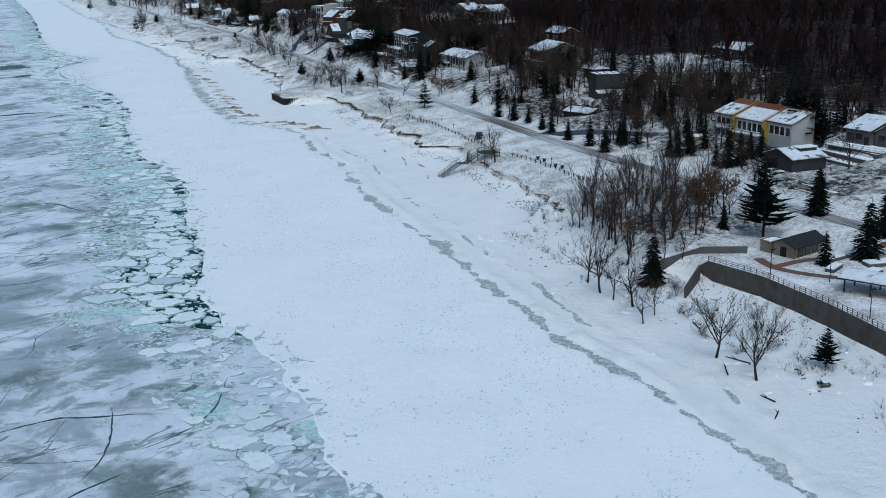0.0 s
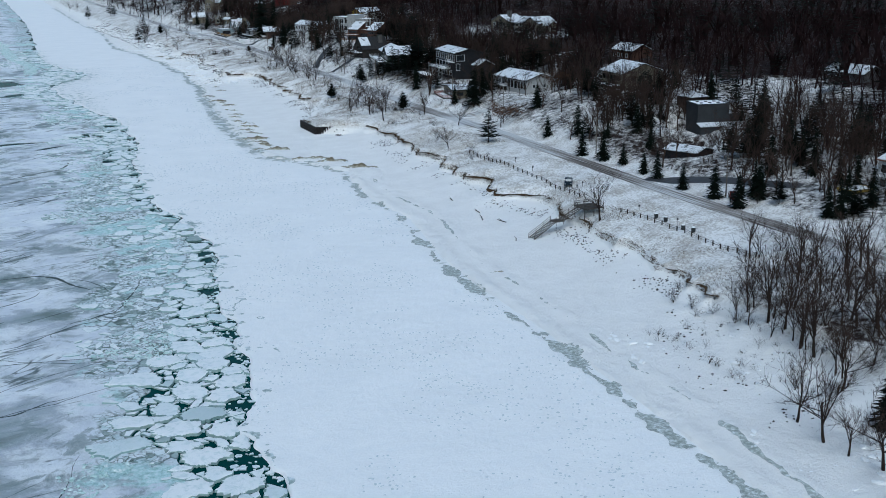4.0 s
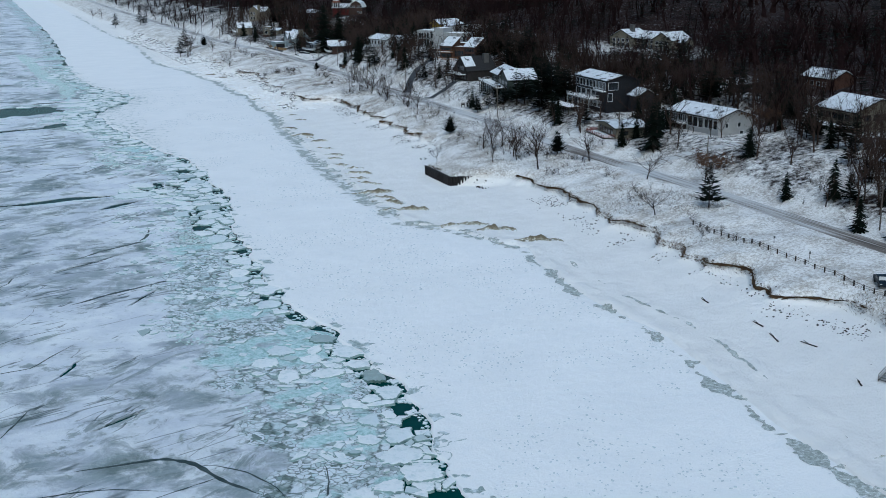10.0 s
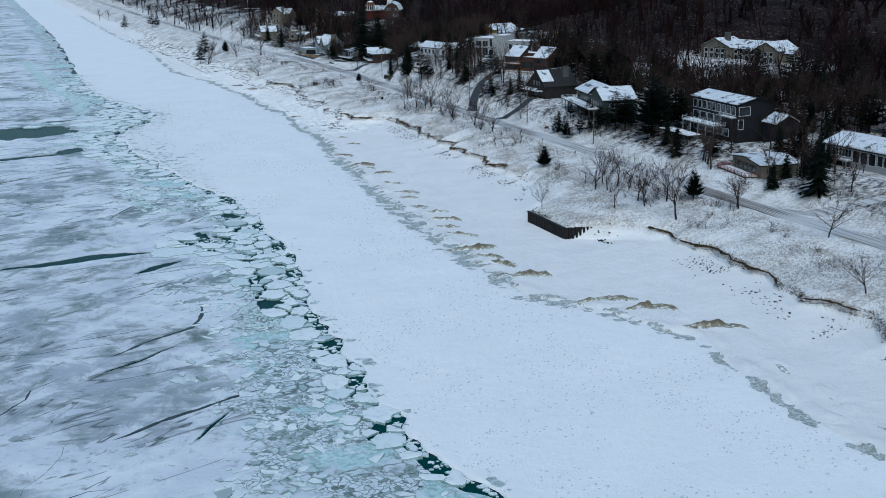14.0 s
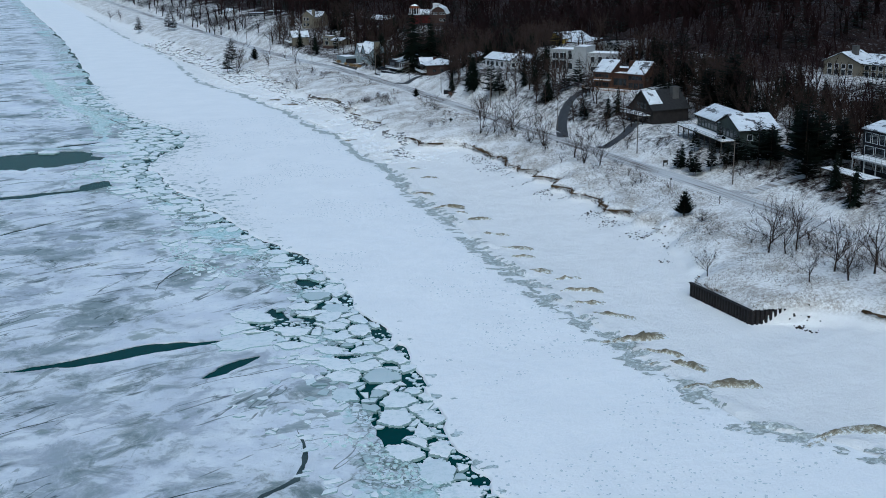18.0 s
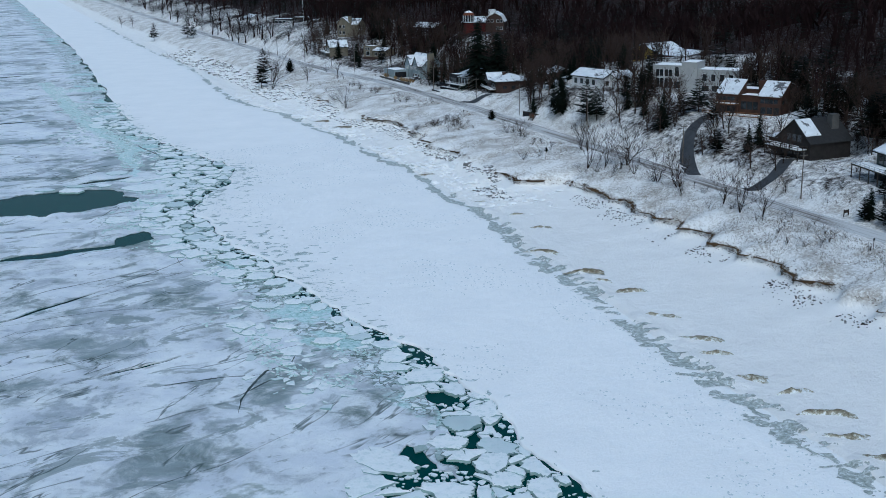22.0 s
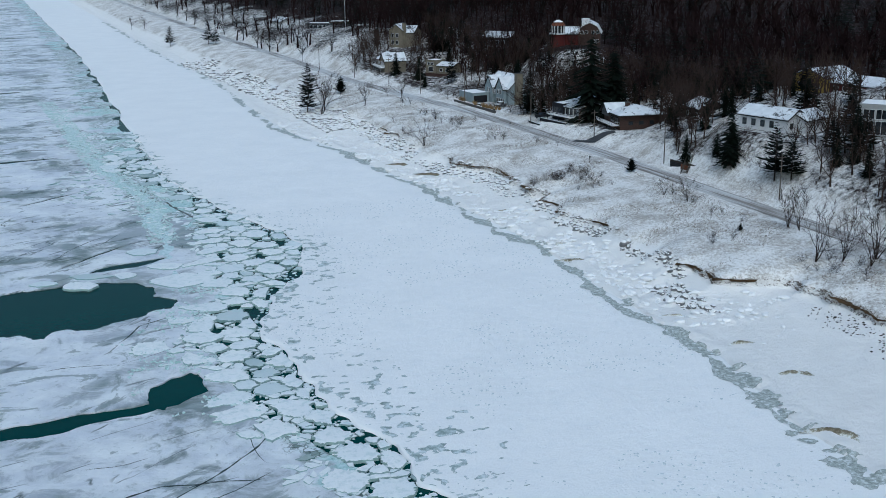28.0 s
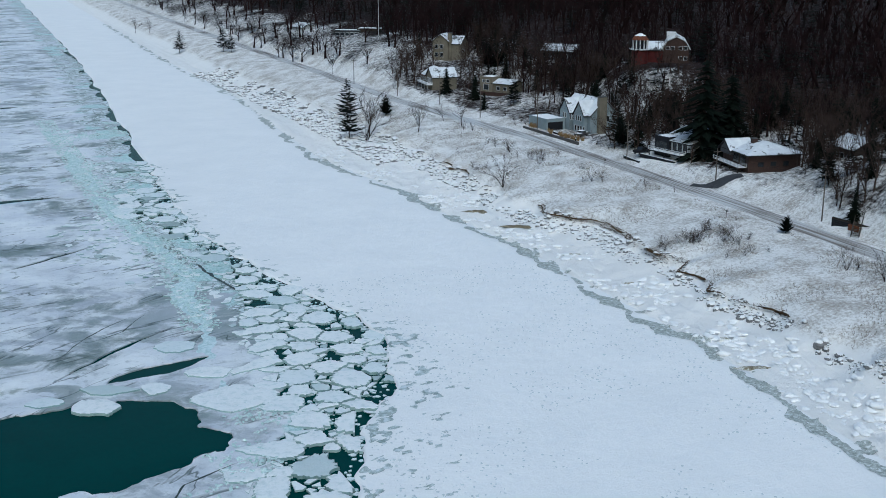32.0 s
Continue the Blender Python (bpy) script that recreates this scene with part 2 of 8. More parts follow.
def cut_sheet(xs, ys, level, z=0.0):
    """The part of a flat grid where level(x, y) is below zero, cut along smooth lines: places and triangles, and its rim."""
    u, w = np.meshgrid(xs, ys)
    p = np.stack([u.ravel(), w.ravel()], -1)
    f = level(p[:, 0], p[:, 1])
    n, m = len(ys), len(xs)
    i = (np.arange(n - 1)[:, None] * m + np.arange(m - 1)[None]).ravel()
    tri = np.concatenate([np.stack([i, i + 1, i + m + 1], -1), np.stack([i, i + m + 1, i + m], -1)])
    inside = (f[tri] < 0).sum(1)
    whole = tri[inside == 3]
    places, faces, rims = [p], [whole], []
    count = len(p)
    for k in (1, 2):
        t = tri[inside == k]
        if not len(t):
            continue
        odd = (f[t] < 0) if k == 1 else (f[t] >= 0)
        a = odd.argmax(1)
        row = np.arange(len(t))
        i0, i1, i2 = t[row, a], t[row, (a + 1) % 3], t[row, (a + 2) % 3]
        s1 = (f[i0] / (f[i0] - f[i1]))[:, None]
        s2 = (f[i0] / (f[i0] - f[i2]))[:, None]
        q1, q2 = p[i0] + s1 * (p[i1] - p[i0]), p[i0] + s2 * (p[i2] - p[i0])
        j1, j2 = count + np.arange(len(t)), count + len(t) + np.arange(len(t))
        places += [q1, q2]
        count += 2 * len(t)
        if k == 1:
            faces.append(np.stack([i0, j1, j2], -1))
            rims.append(np.stack([j1, j2], -1))
        else:
            faces += [np.stack([j1, i1, i2], -1), np.stack([j1, i2, j2], -1)]
            rims.append(np.stack([j2, j1], -1))
    p, faces, rims = np.concatenate(places), np.concatenate(faces), np.concatenate(rims)
    used, back = np.unique(faces, return_inverse=True)
    renum = np.full(len(p), -1)
    renum[used] = np.arange(len(used))
    return np.column_stack([p[used], np.full(len(used), z)]), back.reshape(-1, 3), renum[rims]


def thick(verts, tris, rims, low):
    """Adds a wall down to the height low along the rim of a cut sheet."""
    top = np.unique(rims)
    renum = np.full(len(verts), -1)
    renum[top] = len(verts) + np.arange(len(top))
    down = verts[top].copy()
    down[:, 2] = low
    a, b = rims[:, 0], rims[:, 1]
    side = np.concatenate([np.stack([a, renum[a], renum[b]], -1), np.stack([a, renum[b], b], -1)])
    return np.concatenate([verts, down]), np.concatenate([tris, side])


def snow_material():
    n = Nodes("snow")
    big, fine, mid = n.noise(0.08, 5), n.noise(2.5, 6, 0.65), n.noise(0.45, 6, 0.6)
    col = n.ramp(big, [(0.3, (0.84, 0.845, 0.85)), (0.7, (0.89, 0.89, 0.89))])
    # pits and hollows painted greyer, for the shade in them
    pit_shade = n.ramp(n.noise(0.9, 6, 0.7), [(0.60, 0.0), (0.67, 1.0)])
    col = n.mix(n.math("MULTIPLY", pit_shade, 0.22), col, (0.60, 0.65, 0.69))
    col = n.mix(n.ramp(mid, [(0.36, 0.16), (0.48, 0.0)]), col, (0.72, 0.76, 0.80))
    h = n.math("ADD", fine, n.math("MULTIPLY", mid, 1.5))
    return n.done(col, 0.8, h, 0.45, 0.35, spec=0.05)


def land_snow_material():
    """Snow on the land: thin over dry dune grass and leaf litter, with tree shade painted under the woods and bare sand
    on steep banks.
    """
    n = Nodes("snow_on_land")
    g = n.add("ShaderNodeNewGeometry")
    flatness = n.add("ShaderNodeSeparateXYZ", {"Vector": g.outputs["True Normal"]}).outputs["Z"]
    col = n.ramp(n.noise(0.15, 5), [(0.3, (0.82, 0.81, 0.795)), (0.7, (0.88, 0.87, 0.855))])
    height = n.add("ShaderNodeSeparateXYZ", {"Vector": g.outputs["Position"]}).outputs["Z"]
    dune = n.ramp(n.math("MULTIPLY", height, 0.1), [(0.25, 0.0), (0.36, 1.0)])
    tuft = n.ramp(n.math("ADD", n.math("MULTIPLY", n.noise(1.6, 9, 0.78), 0.65), n.math("MULTIPLY", n.noise(0.14, 5, 0.6), 0.35)), [(0.455, 0.0), (0.58, 1.0)])
    litter = n.mix(n.noise(0.3, 3), (0.15, 0.115, 0.08), (0.33, 0.28, 0.22))
    col = n.mix(n.math("MULTIPLY", n.math("MULTIPLY", tuft, dune), 0.72), col, litter)
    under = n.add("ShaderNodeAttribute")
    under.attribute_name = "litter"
    # floor colour holds leaf litter and snow spots, darkened by painted tree shade
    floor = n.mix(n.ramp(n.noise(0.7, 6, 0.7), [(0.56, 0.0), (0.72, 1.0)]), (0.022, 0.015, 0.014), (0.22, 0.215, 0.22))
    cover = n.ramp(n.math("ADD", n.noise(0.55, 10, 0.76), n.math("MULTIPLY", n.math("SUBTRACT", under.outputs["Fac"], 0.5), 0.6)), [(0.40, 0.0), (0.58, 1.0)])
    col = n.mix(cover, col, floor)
    low = n.ramp(n.math("MULTIPLY", height, 0.1), [(0.40, 1.0), (0.52, 0.0)])
    steep = n.ramp(n.math("ADD", flatness, n.math("MULTIPLY", n.math("SUBTRACT", n.noise(0.6, 4), 0.5), 0.35)), [(0.50, 1.0), (0.64, 0.0)])
    bare = n.ramp(n.noise(0.11, 4, 0.6), [(0.36, 0.0), (0.44, 1.0)])
    sand = n.ramp(n.noise(0.9, 6, 0.7), [(0.35, (0.028, 0.019, 0.012)), (0.65, (0.11, 0.074, 0.043))])
    col = n.mix(n.math("MULTIPLY", n.math("MULTIPLY", steep, bare), n.math("MULTIPLY", low, 0.12)), col, sand)
    h = n.math("ADD", n.noise(2.2, 6, 0.7), n.math("MULTIPLY", n.noise(0.5, 4), 1.5))
    return n.done(col, 0.85, h, 0.8, 0.35, spec=0.04)


def road_material():
    n = Nodes("packed_snow_road")
    ruts = n.noise(0.8, 4, 0.6, n.coords((2.2, 0.04, 1)))
    patch = n.noise(0.025, 4)
    f = n.math("ADD", n.math("MULTIPLY", ruts, 0.6), n.math("MULTIPLY", patch, 0.4))
    muddy = n.add("ShaderNodeSeparateXYZ", {"Vector": n.coords((1, 0.01, 1))}).outputs["Y"]
    f = n.math("ADD", f, n.ramp(n.math("MULTIPLY", muddy, 0.1), [(0.30, 0.0), (0.45, 0.045)]))
    return n.done(n.ramp(f, [(0.40, (0.075, 0.06, 0.05)), (0.49, (0.24, 0.215, 0.195)), (0.58, (0.56, 0.56, 0.56))]), 0.8, ruts, 0.4, 0.1)


def ice_material(name, stops, scale, rough, stretch=(1.0, 2.6, 1.0), bump=0.3):
    n = Nodes(name)
    v = n.coords(stretch, 0.38)
    f = n.math("ADD", n.math("MULTIPLY", n.noise(scale, 7, 0.62, v, 0.6), 0.75), n.math("MULTIPLY", n.noise(scale * 9, 4, 0.6), 0.25))
    return n.done(n.ramp(f, stops), rough, n.noise(3.0, 5, 0.6), bump, 0.15, spec=0.4)


SNOW = snow_material()
LAND = land_snow_material()
ROAD = road_material()
WATER = mottled("lake_water", (0.0, 0.028, 0.026), (0.001, 0.042, 0.037), 0.05, 0.25, 0.15, 0.1, 0.04)


def pack_ice_material():
    """Refrozen lake ice: veils of drifted snow, bare grey-green patches, and crushed aqua slush towards the shelf."""
    n = Nodes("pack_ice")
    v = n.streak(0.9, 0.24)
    wide, puffs = n.noise(0.034, 4, 0.55, v, 1.0), n.noise(0.16, 10, 0.72, v, 0.6)
    drift = n.math("ADD", n.math("MULTIPLY", wide, 0.55), n.math("MULTIPLY", puffs, 0.45))
    puff = n.ramp(drift, [(0.42, 0.0), (0.46, 0.35), (0.49, 0.85), (0.55, 1.0)])
    veil = n.ramp(n.noise(0.06, 6, 0.6, n.streak(0.6, 0.2), 0.6), [(0.38, (0.20, 0.245, 0.24)), (0.47, (0.33, 0.38, 0.40)), (0.60, (0.47, 0.51, 0.57))])
    crumb = n.ramp(n.noise(0.6, 9, 0.72, n.coords(), 0.4), [(0.30, 0.3), (0.42, 1.0)])
    puff = n.math("MULTIPLY", puff, crumb)
    col = n.mix(puff, veil, n.mix(n.ramp(n.noise(0.09, 7, 0.65), [(0.4, 0.0), (0.6, 1.0)]), (0.70, 0.735, 0.80), (0.84, 0.87, 0.90)))
    # grey bands where the wind has swept the new ice bare
    band = n.ramp(n.noise(0.07, 9, 0.66, n.streak(0.55, 0.27), 2.2), [(0.58, 0.0), (0.60, 0.75), (0.68, 1.0)])
    col = n.mix(n.math("MULTIPLY", band, 0.85), col, n.mix(n.noise(0.5, 5), (0.17, 0.22, 0.21), (0.36, 0.41, 0.43)))
    blot = n.ramp(n.noise(0.11, 7, 0.6, n.streak(0.7, 0.3), 0.4), [(0.64, 0.0), (0.68, 1.0)])
    col = n.mix(n.math("MULTIPLY", blot, 0.7), col, (0.25, 0.31, 0.29))
    speck = n.ramp(n.noise(0.5, 9, 0.74, v, 0.3), [(0.58, 0.0), (0.63, 1.0)])
    col = n.mix(n.math("MULTIPLY", speck, 0.35), col, (0.36, 0.43, 0.45))
    # thin refrozen cracks
    for scale, along, turn, half, mask in ((0.05, 0.16, 0.3, 0.0022, 0.50), (0.09, 0.22, 0.75, 0.0026, 0.54)):
        line = n.math("ABSOLUTE", n.math("SUBTRACT", n.noise(scale, 4, 0.55, n.streak(along, turn), 0.2), 0.5))
        crack = n.math("MULTIPLY", n.ramp(line, [(half, 1.0), (half * 2.4, 0.0)]), n.ramp(n.noise(0.06, 3), [(mask, 0.0), (mask + 0.03, 1.0)]))
        col = n.mix(n.math("MULTIPLY", crack, 0.85), col, (0.08, 0.11, 0.11))
    # shards of two sizes, aqua brash between them
    wobble = n.add("ShaderNodeTexNoise", {"Vector": n.coords(), "Scale": 0.5, "Detail": 4.0}).outputs["Color"]
    w = n.add("ShaderNodeVectorMath", {0: wobble, 1: (2.2, 2.2, 0.0), 2: n.coords()}, operation="MULTIPLY_ADD").outputs[0]
    tones = []
    for scale in (0.36, 1.1):
        cell = n.add("ShaderNodeTexVoronoi", {"Vector": w, "Scale": scale}, feature="F1").outputs["Color"]
        rim = n.add("ShaderNodeTexVoronoi", {"Vector": w, "Scale": scale}, feature="DISTANCE_TO_EDGE").outputs["Distance"]
        pick = n.add("ShaderNodeSeparateColor", {"Color": cell}).outputs[0]
        tone = n.ramp(pick, [(0.0, (0.13, 0.17, 0.15)), (0.12, (0.26, 0.33, 0.31)), (0.24, (0.46, 0.56, 0.56)), (0.36, (0.64, 0.73, 0.76)), (0.46, (0.75, 0.80, 0.84)), (1.0, (0.80, 0.84, 0.88))])
        tones.append(n.mix(n.ramp(rim, [(0.02, 0.9), (0.09, 0.0)]), tone, (0.07, 0.10, 0.09)))
    grain = n.ramp(n.noise(1.6, 6, 0.75), [(0.42, 0.0), (0.58, 1.0)])
    crushed = n.mix(n.ramp(n.noise(0.10, 5, 0.6), [(0.42, 0.0), (0.52, 1.0)]), tones[0], tones[1])
    crushed = n.mix(n.math("MULTIPLY", grain, 0.25), crushed, (0.62, 0.73, 0.75))
    mush = n.ramp(n.noise(1.1, 8, 0.8), [(0.40, (0.34, 0.50, 0.48)), (0.48, (0.50, 0.69, 0.69)), (0.58, (0.70, 0.81, 0.83))])
    crushed = n.mix(n.ramp(n.noise(0.055, 6, 0.6), [(0.52, 0.0), (0.57, 1.0)]), crushed, mush)
    near = n.add("ShaderNodeAttribute")
    near.attribute_name = "crushed"
    f = n.ramp(n.math("ADD", near.outputs["Fac"], n.math("SUBTRACT", n.noise(0.09, 6, 0.65), 0.5)), [(0.50, 0.0), (0.58, 1.0)])
    h = n.math("ADD", n.noise(1.4, 8, 0.75), n.math("MULTIPLY", puff, 0.8))
    return n.done(n.mix(f, col, crushed), 0.7, h, 0.8, 0.35, spec=0.05)


GREY_ICE = pack_ice_material()
BRASH = ice_material("brash_ice", [(0.38, (0.36, 0.52, 0.50)), (0.5, (0.56, 0.70, 0.70)), (0.62, (0.76, 0.82, 0.84))], 0.8, 0.5, (1, 1, 1), 0.6)
SLUSH = ice_material("grey_slush", [(0.40, (0.25, 0.275, 0.25)), (0.50, (0.39, 0.42, 0.395)), (0.56, (0.56, 0.59, 0.58)), (0.62, (0.78, 0.80, 0.81))], 1.5, 0.5, (1, 1, 1))



def mound_material():
    """Spray ice heaped by waves: white, with a wash of sand over the crests."""
    n = Nodes("sand_washed_ice")
    g = n.add("ShaderNodeNewGeometry")
    z = n.add("ShaderNodeSeparateXYZ", {"Vector": g.outputs["Position"]}).outputs["Z"]
    f = n.math("ADD", n.noise(1.1, 9, 0.74), n.math("MULTIPLY", n.math("SUBTRACT", z, 0.50), 0.26))
    col = n.ramp(f, [(0.35, (0.80, 0.82, 0.84)), (0.42, (0.56, 0.56, 0.50)), (0.48, (0.31, 0.285, 0.215)), (0.59, (0.15, 0.128, 0.085))])
    return n.done(col, 0.7, n.noise(1.6, 7, 0.7), 0.8, 0.3, spec=0.2)


SANDY_ICE = mound_material()
# ---- the land, the road and the water ----
xs = np.r_[np.arange(-45, -8, 0.9), np.arange(-8, 6, 0.45), np.arange(6, 40, 1.0), np.arange(40, 110, 2.0), np.arange(110, 300, 8), np.geomspace(300, 3500, 25)]
ys = np.r_[np.linspace(-300, 90, 30), np.arange(92, 960, 1.1), np.geomspace(961, 4500, 120)]
v, f = sheet(xs, ys, lambda u, w: (u + cliff_x(w), w, ground_z(u + cliff_x(w), w)))
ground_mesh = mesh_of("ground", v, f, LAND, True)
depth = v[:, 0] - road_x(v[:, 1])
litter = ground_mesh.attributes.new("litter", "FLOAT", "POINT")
# under the woods: leaf litter together with painted tree shade
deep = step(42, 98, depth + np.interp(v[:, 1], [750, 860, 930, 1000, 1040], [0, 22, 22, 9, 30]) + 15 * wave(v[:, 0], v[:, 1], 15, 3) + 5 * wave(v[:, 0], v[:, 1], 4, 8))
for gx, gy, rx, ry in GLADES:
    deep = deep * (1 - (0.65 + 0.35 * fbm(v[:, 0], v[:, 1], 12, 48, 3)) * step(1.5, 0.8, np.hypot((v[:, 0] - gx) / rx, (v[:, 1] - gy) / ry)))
# among the houses: leaf cover plus the trees' shade, painted in
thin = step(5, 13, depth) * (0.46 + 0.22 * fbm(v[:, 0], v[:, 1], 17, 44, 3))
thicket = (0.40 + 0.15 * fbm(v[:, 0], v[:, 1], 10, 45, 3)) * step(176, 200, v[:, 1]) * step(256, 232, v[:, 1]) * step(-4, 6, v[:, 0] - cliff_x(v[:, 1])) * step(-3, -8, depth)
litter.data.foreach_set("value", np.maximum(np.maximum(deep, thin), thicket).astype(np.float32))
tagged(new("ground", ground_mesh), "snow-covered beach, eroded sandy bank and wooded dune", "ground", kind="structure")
v, f = sheet(np.array([-3500, -200, -60, 120]), np.array([-400, 500, 1500, 5000]), lambda u, w: (u, w, 0 * u - 0.4))
tagged(new("water", mesh_of("water", v, f, WATER)), "dark green lake water between the ice", "water", kind="structure")
ys = np.r_[np.linspace(-300, 90, 20), np.arange(92, 960, 3.0), np.geomspace(963, 4500, 80)]
v, f = sheet(np.linspace(-2.9, 2.9, 9), ys, lambda u, w: (road_x(w) + u + 0.25 * wave(u * 0, w, 4, 3) * np.sign(u), w, 7.46 + 0 * u - 0.003 * u**2))
tagged(new("road", mesh_of("road", v, f, ROAD)), "narrow lakeshore road of packed snow and sand", "road", kind="structure")

# ---- the ice on the lake ----
def blob(x, y, cx, cy, rx, ry, turn):
    """Below zero inside an uneven ellipse."""
    c, s = math.cos(turn), math.sin(turn)
    u, v = (x - cx) * c + (y - cy) * s, -(x - cx) * s + (y - cy) * c
    return np.hypot(u / rx, v / ry) - 1 + 0.30 * fbm(x, y, 4.0, cx, 4)


def lead(x, y, cx, cy, rx, ry, turn):
    """Metres from the rim of a pointed, crooked lead; below zero inside."""
    c, s = math.cos(turn), math.sin(turn)
    u, v = (x - cx) * c + (y - cy) * s, -(x - cx) * s + (y - cy) * c
    v = v + 0.07 * rx * fbm(u, u * 0, rx * 0.7, cx, 3)
    half = ry * (1 - np.clip(np.abs(u) / rx, 0, 1.5) ** 1.6) + min(2.4, 0.25 * ry) * fbm(x, y, 4.0, cx, 4)
    return np.abs(v) - half + np.maximum(np.abs(u) - rx, 0)


# open leads and pools: x, y, half lengths, turn
POOLS = [(6, 698, 26, 16, -0.12), (22, 707, 9, 4, -0.9), (25, 724, 10, 2.2, 0.35), (5, 642.5, 19, 2.6, 0.12), (23, 649, 5, 7.5, -0.5), (13, 499, 20, 2.6, 0.05), (28, 485.5, 7, 1.6, 0.55), (39.5, 504, 3.6, 8.5, -0.25), (2, 601, 15, 0.8, 0.62), (12, 560, 14, 0.5, 0.3), (16, 428, 17, 0.5, 0.5), (22, 395, 11, 0.45, 0.9), (6, 360, 9, 0.4, 1.0), (14, 800, 16, 0.7, 0.6), (3, 860, 20, 2.2, 0.1), (8, 1040, 14, 3.0, 0.1), (10, 333, 10, 0.35, 0.5), (20, 735, 17, 0.55, 0.75), (46, 648, 3, 9, -0.4)]
# dark water between the floes along the edge
LOOSE = [(33, 237, 12, 25, -0.25), (52, 722, 13, 37, -0.15), (38.5, 655, 9, 28, -0.2), (45, 606, 8, 9, 0.3), (47, 464, 6, 12, 0.2), (40, 500, 6, 10, 0.2), (43, 278, 4, 9, 0.2), (50, 328, 4, 7, 0), (47, 400, 4, 9, 0.3), (40, 840, 9, 22, 0), (53, 540, 4, 10, 0)]


BIG = [(32.8, 707.5, 7.2, 5.6, -0.38), (23.2, 715.7, 2.6, 2.8, -0.2), (29.0, 733.4, 3.8, 3.2, -0.4), (31.9, 719.5, 4.0, 2.6, -0.4), (16.6, 717.5, 4.6, 2.0, -0.38), (13.9, 711.5, 4.2, 2.8, -0.5), (7.0, 716.0, 3.0, 2.0, -0.3)]


def open_water(x, y):
    d = np.full(np.shape(x), 9.0)
    for p in POOLS:
        d = np.minimum(d, lead(x, y, *p))
    return d


def looseness(x, y):
    d = np.full(np.shape(x), 9.0)
    for p in LOOSE:
        d = np.minimum(d, blob(x, y, *p))
    return np.clip(-d * 2.2, 0, 1)


def edge_at(y):
    return edge_x(y) + 1.7 * fbm(y * 0, y, 7, 2, 5)


# the snow-covered shelf, fast to the shore
ys = np.r_[np.linspace(-300, 90, 20), np.arange(92, 900, 1.0), np.geomspace(901, 4500, 120)]
cols = np.r_[0, 0.004, 0.01, np.linspace(0.03, 0.95, 30), 0.965, 0.98, 0.99, 1]


def shelf_place(u, w):
    a = edge_at(w)
    b = shore_x(w) + 0.9
    lip = np.where((u == 0) | (u == 1), -0.45, 0.0)
    x = a + u * (b - a)
    z = 0.06 + 0.05 * wave(x, w, 7, 1) + 0.03 * wave(x, w, 2, 3) + lip - np.where((u > 0) & (u < 0.006) | (u > 0.985) & (u < 1), 0.05, 0)
    return x, w, z


v, f = sheet(cols, ys, shelf_place)
tagged(new("ice_shelf", mesh_of("ice_shelf", v, f, SNOW, True)), "smooth snow-covered shelf of shore-fast ice", "ice", kind="structure")

# slush in the crack along the shore: a crooked line that widens, breaks off and scatters
belt_mid = curve((-300, 1.2), (400, 1.2), (418, 0.5), (470, 1.0), (590, 1.0), (665, 0.0), (4000, 0.0))
belt_half = curve((-300, 2.0), (240, 2.0), (300, 2.6), (395, 3.0), (415, 5.0), (470, 6.0), (585, 5.0), (645, 4.0), (668, 2.2), (4000, 2.0))
belt_fill = curve((-300, 0.56), (395, 0.52), (420, 0.12), (470, 0.0), (585, 0.02), (640, 0.08), (668, 0.55), (4000, 0.6))
wander = curve((-300, 1.3), (405, 1.3), (425, 2.6), (600, 2.6), (630, 2.4), (830, 2.2), (4000, 1.4))
line_half = curve((-300, 0.55), (200, 0.55), (260, 0.65), (400, 0.65), (425, 0.2), (600, 0.3), (640, 1.0), (800, 1.0), (900, 0.7), (4000, 0.4))


def slush_level(x, y):
    q = shore_x(y) - x
    scallop = np.abs(fbm(x * 0, y, 7, 4, 3))
    line = np.abs(q - 1.2 - wander(y) * fbm(x * 0, y, 11, 4, 4) - 0.8 * scallop) - line_half(y) - 1.35 * fbm(x * 0, y, 6, 2, 3) + np.interp(y, [590, 630], [0.75, 0.35]) * fbm(x, y, 2.6, 9, 4) + 0.25 * fbm(x, y, 0.9, 13, 2)
    # a second, thin crack behind the first ridge
    back = np.abs(q + 6.6 + 1.5 * fbm(x * 0, y, 16, 5, 4)) - 0.02 - 0.75 * fbm(x * 0, y, 7, 6, 3) + 0.3 * fbm(x, y, 1.2, 8, 2) + 9.0 * step(385, 410, y) + 9.0 * step(130, 110, y)
    along, across = 0.93 * x - 0.37 * y, 0.37 * x + 0.93 * y
    spots = belt_fill(y) - 1.15 * fbm(along * 0.62, across * 1.25, 1.9, 12, 4) + 1.5 * step(0.25, 1.0, np.abs(q - belt_mid(y)) / belt_half(y))
    return np.minimum(np.minimum(line, back), spots)


def shelf_top(x, y):
    return 0.06 + 0.05 * wave(x, y, 7, 1) + 0.03 * wave(x, y, 2, 3)


